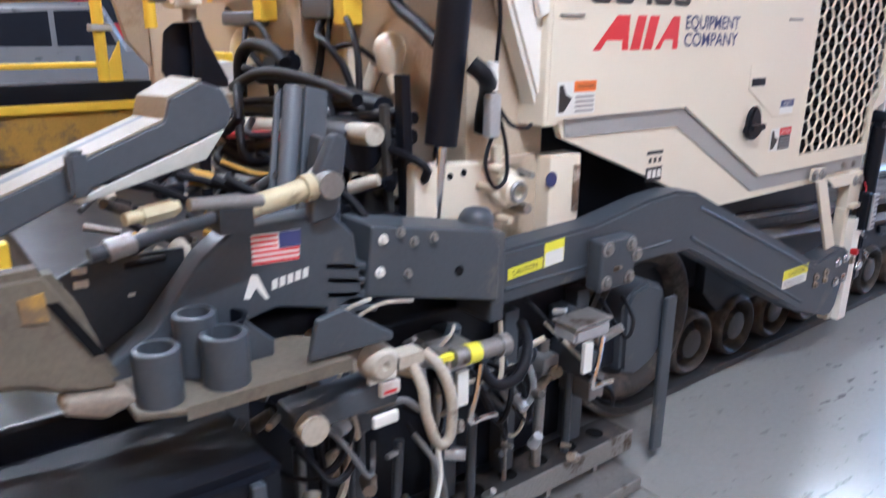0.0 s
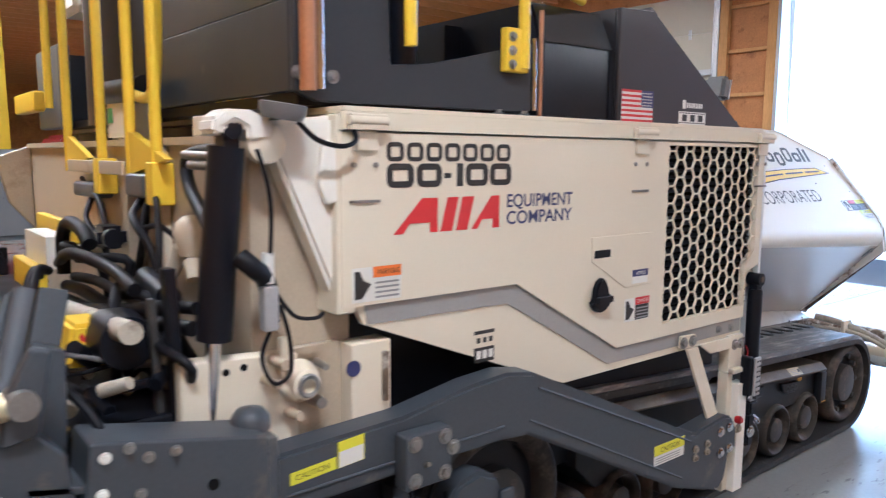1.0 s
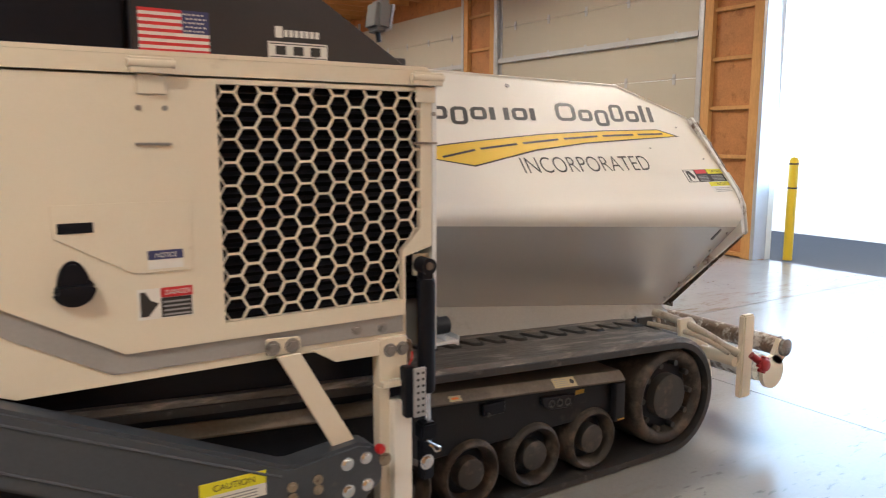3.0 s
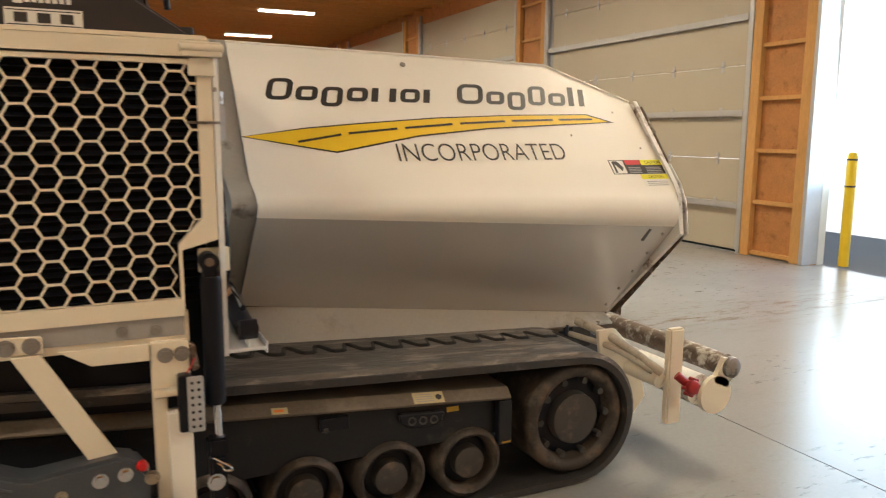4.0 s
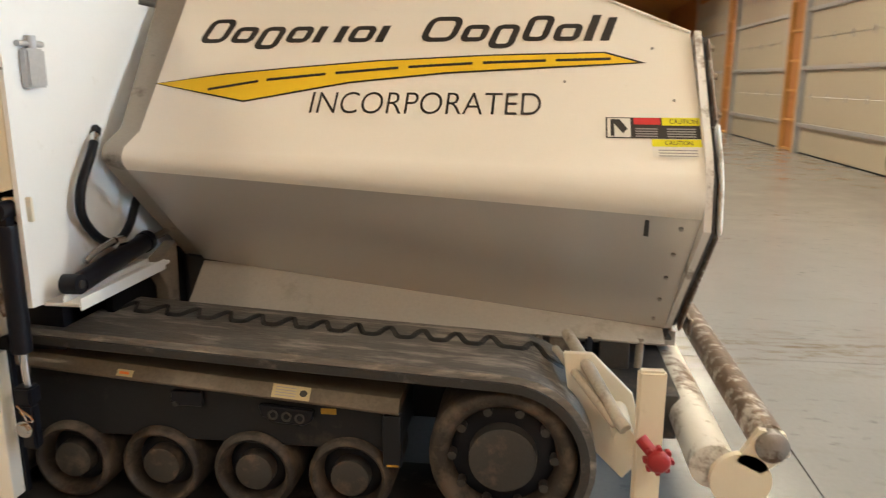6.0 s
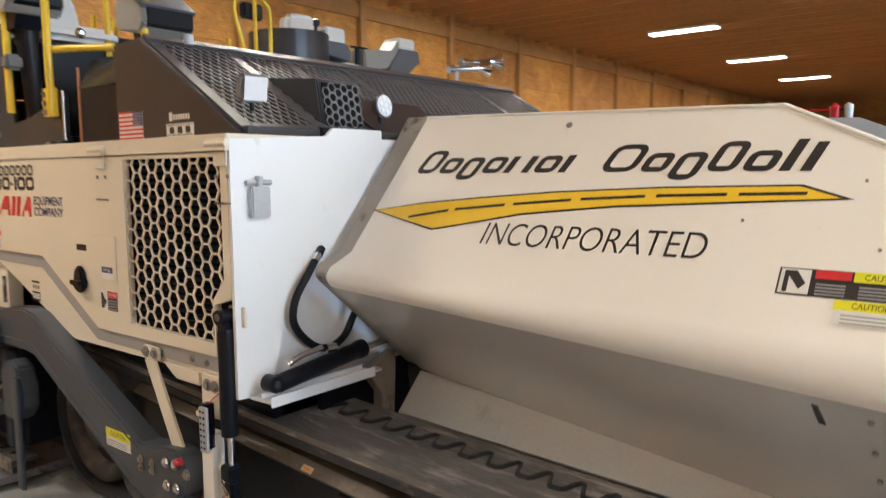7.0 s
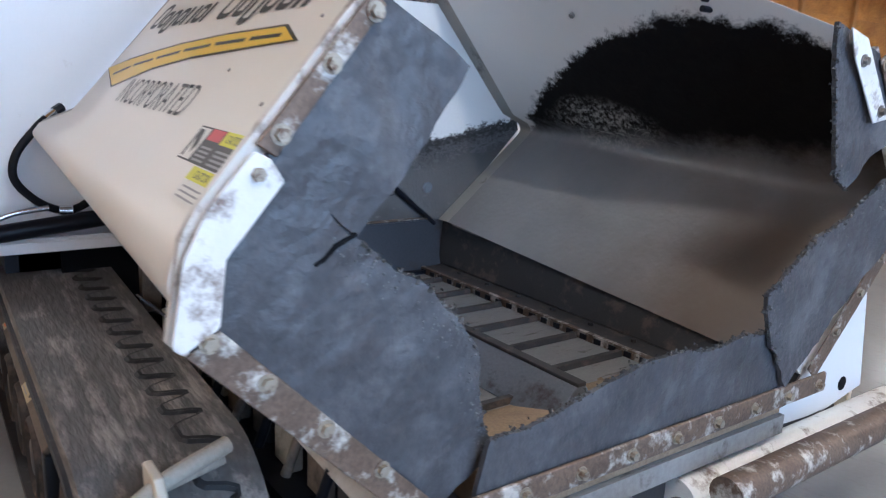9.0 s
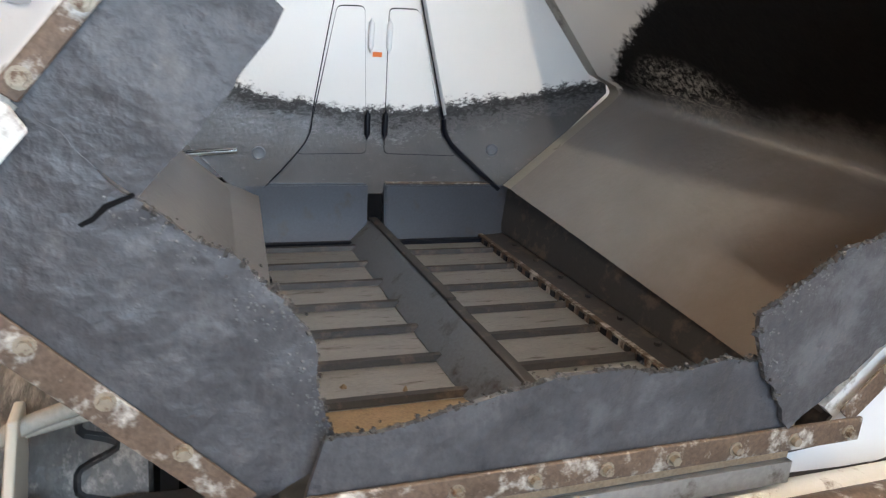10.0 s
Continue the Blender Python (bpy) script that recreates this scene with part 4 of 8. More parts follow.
sticker("band", INKBLUE, st, (-0.975, -0.005, 1.235), UX, UZ, [(0, 0.028), (0.1, 0.028), (0.1, 0.055), (0, 0.055)], 0.0022)
words("NOTICE", PAPER, st, (-0.955, -0.0085, 1.269), UX, UZ, 0.014, 0.06)
st = sticker("plate_sticker", INK, hood, (-1.775, 0.0155, 1.05), UX, UZ, [(0, 0), (0.09, 0), (0.09, 0.05), (0, 0.05)], 0.001, "black data plate")
bars("fine_print", PAPER, st, (-1.775, 0.0155, 1.05), UX, UZ, [(0.01 + 0.027 * i, 0.012, 0.03 + 0.027 * i, 0.04, 0) for i in range(3)], 0.0022)
bars("fine_print", INK, hood, (-1.775, 0.0155, 1.115), UX, UZ, [(0, 0.03, 0.09, 0.042, 0)] + [(0.012 + 0.027 * i, 0, 0.028 + 0.027 * i, 0.018, 0) for i in range(3)], 0.001)
for x, z in [(-0.585, 0.957), (-0.535, 0.95), (-0.3, 0.955), (-0.2, 0.95)]:
    bolt(hood, (x, 0.011, z), (0, -1, 0), 0.012)

# white bulkhead in front of the hood
def bulkhead(far):
    s = Shape().prism([(0.0, 0.84), (0.63, 0.8), (1.1, 0.8), (1.1, 1.86), (0.83, 1.86), (0.83, 1.9), (0.53, 1.9), (0.49, 1.865), (0.0, 1.84)], "x", 0.003, 0.02)
    return part("bulkhead", (flip(s) if far else s), COOLW, paver, "white painted bulkhead plate")


bulk = bulkhead(False)
bulkhead(True)
s = Shape().box(0.02, 0.05, 0.075, 0.165, 1.54, 1.66).rounded(0.006, 2).rod((0.035, 0.12, 1.66), (0.035, 0.12, 1.7), 0.016, n=10).rod((0.03, 0.06, 1.675), (0.03, 0.18, 1.675), 0.01, n=8)
part("door_latch", s, GALV, bulk, "silvery paddle latch")
part("hose", Shape().pipe([(0.05, 0.38, 1.345), (0.06, 0.335, 1.3), (0.06, 0.262, 1.2), (0.06, 0.252, 1.1), (0.06, 0.335, 1.005), (0.065, 0.432, 0.97), (0.07, 0.522, 1.01), (0.08, 0.579, 1.106), (0.11, 0.62, 1.2)], 0.0165, 10), HOSE, bulk, "black hydraulic hose in a loop")
part("hose_fitting", Shape().rod((0.03, 0.425, 1.378), (0.052, 0.378, 1.343), 0.016, n=12), CHROME, bulk)
part("hose_fitting", Shape().rod((0.021, 0.445, 1.39), (0.035, 0.415, 1.37), 0.02, n=6), BLACK, bulk)
part("hose_fitting", Shape().rod((0.08, 0.4, 0.975), (0.085, 0.45, 0.972), 0.02, n=10), CHROME, bulk)
part("wing_cylinder", Shape().rod((0.1, 0.13, 0.89), (0.1, 0.585, 0.94), 0.036, n=22).rod((0.1, 0.565, 0.938), (0.1, 0.6, 0.942), 0.041, n=22), BLACK, bulk, "black hydraulic wing cylinder")
part("cylinder_rod", Shape().rod((0.1, 0.595, 0.941), (0.14, 0.95, 0.98), 0.015, n=12), CHROME, bulk)
part("cylinder_eye", Shape().rod((0.07, 0.1, 0.897), (0.13, 0.1, 0.897), 0.034, n=18), BLACK, bulk)
part("eye_pin", Shape().rod((0.13, 0.1, 0.897), (0.136, 0.1, 0.897), 0.014, n=12), HUB, bulk)
part("port_tube", Shape().pipe([(0.1, 0.18, 0.955), (0.1, 0.24, 0.975), (0.1, 0.36, 0.99)], 0.012, 8), CHROME, bulk)
part("tray", Shape().box(0.022, 0.15, 0.05, 0.67, 0.832, 0.846).box(0.15, 0.158, 0.05, 0.62, 0.82, 0.862).box(0.09, 0.098, 0.05, 0.6, 0.846, 0.868).rounded(0.003, 1), COOLW, bulk, "white ribbed support tray")
part("side_support", Shape().prism([(0.6, 0.84), (0.8, 0.9), (0.78, 0.5), (0.7, 0.5), (0.7, 0.72)], "x", 0.06, 0.12).rounded(0.006, 1), BROWNED, bulk)
# Near-black sheet paints the shade below the bulkhead.
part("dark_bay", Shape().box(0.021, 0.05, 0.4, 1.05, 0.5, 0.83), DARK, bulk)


# ---- hopper ----
WA, WB, WC = -0.741, 0.868, -0.045
OB = (0, WA + WB * 1.335, 1.335)
VB = Vector((0, WB, 1)).normalized()
UW = Vector((1, WC, 0)).normalized()


def wp(x, z):
    """A point of the wing's sloping upper panel."""
    return (x, WA + WB * z + WC * x, z)


TOPR, TOPF, CUT = wp(0.2, 1.955), wp(1.745, 1.91), wp(2.15, 1.73)
SEC_R = [wp(0.19, 1.385), (0.19, 0.335, 1.335), (0.19, 0.3, 1.288), (0.2, 0.88, 0.8)]
SEC_F = [wp(2.16, 1.325), (2.16, 0.284, 1.28), (2.16, 0.252, 1.172), (2.16, 0.79, 0.6)]


def rounded_fold(sec):
    """The section's lower fold rounded off with short steps."""
    p0, p1, p2, p3 = [Vector(p) for p in sec]
    a, b = p2.lerp(p1, 0.45), p2.lerp(p3, 0.07)
    return [p0, p1] + [a * (1 - t) ** 2 + p2 * (2 * t * (1 - t)) + b * t * t for t in (0, 0.2, 0.4, 0.6, 0.8, 1.0)] + [p3]


def shell(pts, faces, off):
    """An open sheet of joined panels, given thickness by a copy moved by off."""
    k = len(pts)
    off = Vector(off)
    count = {}
    for f in faces:
        for i in range(len(f)):
            count.setdefault(frozenset((f[i], f[(i + 1) % len(f)])), []).append((f[i], f[(i + 1) % len(f)]))
    sides = [(a, b, b + k, a + k) for es in count.values() if len(es) == 1 for a, b in es]
    return Shape().faces_from(list(pts) + [Vector(p) + off for p in pts], faces + [tuple(i + k for i in f[::-1]) for f in faces] + sides)


def patch(a, b, c, d, n, off):
    """A slightly twisted four-cornered sheet, cut into n by n fields."""
    a, b, c, d = Vector(a), Vector(b), Vector(c), Vector(d)
    pts = [a.lerp(b, i / n).lerp(d.lerp(c, i / n), j / n) for i in range(n + 1) for j in range(n + 1)]
    return shell(pts, [(i * (n + 1) + j, (i + 1) * (n + 1) + j, (i + 1) * (n + 1) + j + 1, i * (n + 1) + j + 1) for i in range(n) for j in range(n)], off)


def wing(far):
    f = flip if far else (lambda s: s)
    ro, fo = rounded_fold(SEC_R), rounded_fold(SEC_F)
    tr, tf, ct = (wp(0.2, 1.985), wp(1.72, 1.94), wp(2.15, 1.755)) if far else (TOPR, TOPF, CUT)
    k = len(ro) - 1
    w = part("hopper_wing", f(shell(ro[:k] + fo[:k] + [ct, tf, tr], [(0, k, 2 * k, 2 * k + 1, 2 * k + 2)] + [(i, i + 1, k + i + 1, k + i) for i in range(k - 1)], (0, 0.012, 0.004))), WHITE, paver, "white folding hopper wing")
    part("lower_panel", f(patch(ro[-2], ro[-1], fo[-1], fo[-2], 10, (0, 0.012, 0.004))), SILVER, w, "glossy lower panel of the wing")
    g0, g1 = Vector(SEC_F[2]), Vector(SEC_F[3])
    for k in range(5):
        q = g0.lerp(g1, 0.12 + 0.19 * k) + Vector((-0.06, -0.009, -0.004))
        part("rivet", f(Shape().rod(q, q + Vector((0, -0.006, -0.004)), 0.008, n=8)), STEEL, w)
    back, off = Vector((-0.09, 0, 0)), Vector((0, 0.026, 0.006))
    rear_in, front_in = [p + off for p in ro], [p + off for p in fo]
    k = len(ro)
    liner = rear_in + front_in + [Vector(ct) + off, Vector(tf) + off, Vector(tr) + off]
    part("wing_liner", f(shell(liner, [(0, k, 2 * k, 2 * k + 1, 2 * k + 2)] + [(i, i + 1, k + i + 1, k + i) for i in range(k - 1)], (0, 0.006, 0.003))), HOPIN, w, "inside of the wing crusted with black asphalt")
    edge = [Vector(tr) + off] + rear_in
    strip = edge + [Vector(tr) + back * 1.6 + off] + [p + back + off * 0 for p in rear_in]
    m = len(edge)
    part("wing_return", f(shell(strip, [(i, i + 1, m + i + 1, m + i) for i in range(m - 1)], (0, 0.006, 0.003))), RETURN, w, "greyish tan return flange of the wing")
    rim = Shape().pipe([tr, [(p + q) / 2 for p, q in zip(tr, tf)], tf], 0.007, 8, 2).pipe([tf, ct], 0.007, 8, 1)
    part("rim", f(rim), WHITE, w)
    sk = Shape().slab([(0.2, 0.88, 0.8), (2.15, 0.79, 0.6), (2.15, 0.715, 0.558), (0.17, 0.75, 0.625)], 0.01)
    part("skirt_plate", f(sk), SKIRTP, w, "white lower skirt plate")
    led = Shape().slab([(0.12, 1.03, 0.552), (2.2, 1.0, 0.53), (2.2, 0.85, 0.54), (0.12, 0.87, 0.562)], 0.01)
    part("ledge_plate", f(led), HUB, w, "brown-stained steel ledge beside the conveyor")
    for i in range(8):
        q = Vector((0.35 + i * 0.24, 0.93, 0.552))
        part("ledge_bolt", f(Shape().rod(q, q + Vector((0, 0, 0.012)), 0.013, n=6)), HUB, w)
    part("liner_lip", f(Shape().slab([(0.12, 0.876, 0.815), (2.18, 0.786, 0.615), (2.18, 0.86, 0.535), (0.12, 0.9, 0.56)], 0.012)), HUB, w, "dark steel lip under the wing")
    if not far:
        part("liner_foot", patch((0.105, 0.895, 0.82), (0.09, 1.045, 0.755), (1.9, 0.915, 0.6), (1.9, 0.8, 0.64), 4, (0, 0.006, 0.004)), HOPIN, w, "scoured foot of the wing liner")
    pin = Shape().rod((0.98, 0.845, 1.885), (0.98, 0.87, 1.86), 0.013, n=12)
    part("lifting_bolt", f(pin), STEEL, w)
    return w


def skirt_supports(far):
    f = flip if far else (lambda s: s)
    for i in range(9):
        x = 0.3 + i * 0.2
        part("skirt_support", f(Shape().box(x, x + 0.12, 0.73 + 0.01 * (i % 2), 0.77, 0.44, 0.57).rounded(0.006, 1)), (DUSTY, BROWNED, HUB)[i % 3], paver)
        part("skirt_bracket", f(Shape().rod((x + 0.15, 0.7, 0.46), (x + 0.16, 0.735, 0.57), 0.016, n=8)), (BROWNED, BLACK)[i % 2], paver)


skirt_supports(False)
skirt_supports(True)
near_wing = wing(False)
far_wing = wing(True)


def on_wing(a, b, lift=0.0):
    return on_plane(OB, UW, VB, [(a, b)], lift)[0]


# paintwork on the near wing
road_low = [(0.197, 0.285), (0.56, 0.207), (0.95, 0.297), (1.3, 0.342), (1.65, 0.366), (1.968, 0.386)]
road_up = [(1.855, 0.428), (1.45, 0.417), (1.04, 0.392), (0.7, 0.357), (0.45, 0.327)]
sticker("road_outline", INK, near_wing, OB, UW, VB, [(0.185, 0.285), (0.56, 0.199), (0.95, 0.289), (1.3, 0.334), (1.65, 0.358), (2.0, 0.383), (1.86, 0.436), (1.45, 0.425), (1.04, 0.4), (0.7, 0.365), (0.45, 0.335)], 0.0012)
sticker("road_mark", DECALY, near_wing, OB, UW, VB, road_low + road_up, 0.0022, "yellow painted road emblem")
mids = [(0.4, 0.255), (0.62, 0.302), (0.88, 0.335), (1.15, 0.364), (1.42, 0.384), (1.68, 0.395), (1.9, 0.402)]
for (a0, b0), (a1, b1) in zip(mids[:-1], mids[1:]):
    d0, d1 = (a1 - a0) * 0.04, (a1 - a0) * 0.1
    k = (b1 - b0) / (a1 - a0)
    sticker("road_dash", INK, near_wing, OB, UW, VB, [(a0 + d0, b0 + k * d0 - 0.006), (a1 - d1, b1 - k * d1 - 0.006), (a1 - d1, b1 - k * d1 + 0.006), (a0 + d0, b0 + k * d0 + 0.006)], 0.0032)
low, tall, deep = (0.0, 0.66), (0.0, 1.0), (-0.26, 0.66)
lets = [(0.115, tall), (0.1, low), (0.1, deep), (0.1, low), (0.07, low), (0.035, low), (0.1, low), (0.07, low), (0.07, None), (0.14, tall), (0.1, low), (0.1, deep), (0.1, tall), (0.1, low), (0.045, tall), (0.075, (0.0, 0.9))]
total = sum(w for w, _ in lets) + 0.018 * len(lets)
k, x, spans = 1.62 / total, 0.0, []
for w, b in lets:
    if b:
        spans.append((x * k, w * k, *b))
    x += w + 0.018
letter_blocks(INK, near_wing, on_wing(0.31, 0.487), UW, VB, spans, 0.125, 0.021, 0.3, "owner's name in slanted black blocks")
words("INCORPORATED", INK, near_wing, on_wing(0.81, 0.152, 0.002), UW, VB, 0.098, 0.82, bold=-0.0012)
cw = sticker("warning_sticker", INK, near_wing, on_wing(1.855, 0.062), UW, VB, [(0, 0), (0.3, 0), (0.3, 0.085), (0, 0.085)], 0.0012, "black and white danger sticker")
sticker("pictogram", PAPER, cw, on_wing(1.86, 0.066), UW, VB, [(0, 0), (0.075, 0), (0.075, 0.077), (0, 0.077)], 0.002)
sticker("pictogram", INK, cw, on_wing(1.87, 0.07), UW, VB, [(0, 0), (0.012, 0), (0.012, 0.05), (0.04, 0.01), (0.055, 0.03), (0.03, 0.068), (0, 0.068)], 0.003)
sticker("band", INKRED, cw, on_wing(1.945, 0.118), UW, VB, [(0, 0), (0.085, 0), (0.085, 0.027), (0, 0.027)], 0.002)
sticker("band", CAUT, cw, on_wing(2.035, 0.115), UW, VB, [(0, 0), (0.12, 0), (0.12, 0.032), (0, 0.032)], 0.002)
words("CAUTION", INK, cw, on_wing(2.058, 0.122, 0.003), UW, VB, 0.018, 0.088)
bars("fine_print", GREYTXT, cw, on_wing(1.95, 0.068), UW, VB, [(0.0, 0.01 * i, 0.07, 0.01 * i + 0.005, 0) for i in range(4)] + [(0.1, 0.01 * i, 0.19, 0.01 * i + 0.005, 0) for i in range(4)], 0.002)
cw = sticker("warning_sticker", PAPER, near_wing, on_wing(2.0, -0.012), UW, VB, [(0, 0), (0.155, 0), (0.155, 0.07), (0, 0.07)], 0.0012, "white and yellow caution sticker")
sticker("band", CAUT, cw, on_wing(2.0, 0.03), UW, VB, [(0, 0), (0.155, 0), (0.155, 0.029), (0, 0.029)], 0.002)
words("CAUTION", INK, cw, on_wing(2.04, 0.036, 0.003), UW, VB, 0.017, 0.085)
bars("fine_print", GREYTXT, cw, on_wing(2.02, -0.008), UW, VB, [(0, 0.011 * i, 0.12, 0.011 * i + 0.004, 0) for i in range(3)], 0.002)
for a, b in [(1.72, 0.3), (2.02, 0.45), (2.08, 0.22)]:
    part("rivet", Shape().rod(on_wing(a, b), on_wing(a, b, 0.003), 0.005, n=8), STEEL, near_wing)

# gouge in the lower panel
part("gouge", Shape().slab([(1.977, 0.254, 1.133), (1.991, 0.257, 1.129), (2.000, 0.320, 1.067), (1.983, 0.319, 1.070)], 0.004), INK, near_wing, "short dark gouge in the paint")

# front flanges, belting and apron of the hopper
def flange(far):
    f = flip if far else (lambda s: s)
    pts = [(0.638, 1.735), (0.31, 1.335), (0.28, 1.28), (0.252, 1.1), (0.79, 0.6)]
    inn = [(0.685, 1.7), (0.37, 1.31), (0.345, 1.26), (0.335, 1.13), (0.84, 0.64)]
    fl = part("front_flange", f(Shape().prism(pts + inn[::-1], "x", 2.158, 2.182)), WORN, paver, "chipped white front flange with rust")
    up = part("clamp_bar", f(Shape().prism([(0.625, 1.71), (0.405, 1.44), (0.442, 1.417), (0.657, 1.69)], "x", 2.2, 2.21).rounded(0.003, 1)), RUSTY, fl, "rusty bolted clamp bar")
    part("clamp_bar", f(Shape().prism([(0.4, 1.43), (0.318, 1.335), (0.275, 1.25), (0.252, 1.1), (0.27, 1.085), (0.335, 1.125), (0.348, 1.245), (0.455, 1.375), (0.43, 1.415)], "x", 2.205, 2.216).rounded(0.004, 1)), WORN, fl, "worn white clamp plate")
    part("clamp_bar", f(Shape().prism([(0.275, 1.08), (0.76, 0.6), (0.81, 0.64), (0.335, 1.12)], "x", 2.203, 2.213).rounded(0.003, 1)), RUSTY, fl)
    for y, z in [(0.545, 1.58), (0.448, 1.457), (0.405, 1.39), (0.315, 1.1), (0.42, 1.005), (0.54, 0.885), (0.67, 0.76), (0.63, 1.675)]:
        yy = 2 * MID - y if far else y
        bolt(fl, (2.212, yy, z), (1, 0, 0), 0.013, BRASS, 0.014)
    return fl


def ragged(pts, seed, amp=0.008, step=0.025, keep=()):
    """Break straight edges into short uneven ones, as torn rubber has."""
    rng = random.Random(seed)
    out = []
    for i, (p, q) in enumerate(zip(pts, pts[1:] + pts[:1])):
        n = max(1, int(math.dist(p, q) / step)) if i not in keep else 1
        for s in range(n):
            t = s / n
            j = amp if s else 0
            out.append((p[0] + (q[0] - p[0]) * t + rng.uniform(-j, j), p[1] + (q[1] - p[1]) * t + rng.uniform(-j, j)))
    return out


def swell(y, z, held=1.0):
    """How far old belting bulges forward, with small lumps."""
    q = Vector((y * 5.5, z * 5.5, 3.7))
    return held * (0.011 * noise.noise(q) + 0.005 * noise.noise(q * 3.1) + 0.0025 * noise.noise(q * 9.0))


def belting(name, pts, seed, amp, step, keep, x0, x1, parent, label):
    """A thick, torn and slightly wavy sheet of rubber, flat where it is clamped."""
    s = Shape().prism(ragged(pts, seed, amp, step, keep), "x", x0, x1)
    ys, zs = [p[0] for p in pts], [p[1] for p in pts]
    for axis, lo, hi in ((1, min(ys), max(ys)), (2, min(zs), max(zs))):
        for i in range(1, int((hi - lo) / 0.03)):
            co, no = Vector((0, 0, 0)), Vector((0, 0, 0))
            co[axis], no[axis] = lo + i * 0.03, 1.0
            bmesh.ops.bisect_plane(s.bm, geom=s.bm.verts[:] + s.bm.edges[:] + s.bm.faces[:], dist=1e-5, plane_co=co, plane_no=no)
    for v in s.bm.verts:
        p = Vector((v.co.y, v.co.z))
        near = 1.0
        for k in keep:
            a, b = Vector(pts[k]), Vector(pts[(k + 1) % len(pts)])
            t = max(0.0, min(1.0, (p - a).dot(b - a) / (b - a).length_squared))
            near = min(near, max(0.0, ((p - a.lerp(b, t)).length - 0.07) / 0.08))
        v.co.x += swell(v.co.y, v.co.z, near)
    return part(name, s, FLAP, parent, label)


near_fl = flange(False)
far_fl = flange(True)
belting("belting", [(0.65, 1.713), (0.82, 1.62), (0.855, 1.59), (0.835, 1.545), (0.71, 1.375), (0.61, 1.26), (0.43, 1.42)], 1, 0.003, 0.04, (6,), 2.183, 2.198, near_fl, "grey rubber belting flap")
belting("belting", [(0.45, 1.42), (0.585, 1.27), (0.68, 1.2), (0.77, 1.15), (0.86, 1.06), (0.925, 0.96), (0.93, 0.86), (0.95, 0.79), (0.99, 0.7), (0.8, 0.61), (0.28, 1.09), (0.3, 1.26)], 2, 0.006, 0.03, (9, 10, 11), 2.184, 2.201, near_fl, "torn grey rubber belting sheet")
FAR_UP = [(2.55, 1.71), (2.27, 1.79), (2.29, 1.66), (2.34, 1.5), (2.385, 1.32), (2.475, 1.265), (2.6, 1.37), (2.75, 1.42)]
FAR_LOW = [(1.984, 0.98), (2.06, 1.027), (2.146, 1.094), (2.25, 1.146), (2.393, 1.184), (2.498, 1.246), (2.612, 1.303), (2.783, 1.218), (2.783, 1.122), (2.212, 0.694), (2.15, 0.647), (2.089, 0.742), (2.022, 0.837), (1.989, 0.913)]
belting("belting", FAR_UP, 3, 0.004, 0.04, (7,), 2.183, 2.198, far_fl, "grey rubber belting flap")
strip = part("clamp_strip", Shape().prism([(2.3, 1.775), (2.41, 1.75), (2.63, 1.5), (2.535, 1.485), (2.345, 1.69)], "x", 2.213, 2.222).rounded(0.003, 1), WORN, far_fl, "chipped white strip")
for y, z in ((2.4, 1.68), (2.565, 1.525)):
    bolt(strip, (2.222, y, z), (1, 0, 0), 0.014, STEEL, 0.016)
belting("belting", FAR_LOW, 4, 0.008, 0.03, (6, 7), 2.247, 2.262, far_fl, "torn grey rubber belting sheet")
belting("apron_belting", [(0.9, 0.62), (2.2, 0.6), (2.1, 0.79), (2.05, 0.84), (1.9, 0.855), (1.75, 0.835), (1.6, 0.86), (1.45, 0.855), (1.3, 0.82), (1.1, 0.775), (0.94, 0.765)], 5, 0.004, 0.04, (0,), 2.228, 2.243, paver, "thick grey rubber apron across the hopper front")
def in_outline(pts):
    """A test whether a point lies within an outline."""
    def test(y, z):
        hit = False
        for (a, b), (c, d) in zip(pts, pts[1:] + pts[:1]):
            if (b > z) != (d > z) and y < (c - a) * (z - b) / (d - b) + a:
                hit = not hit
        return hit
    return test


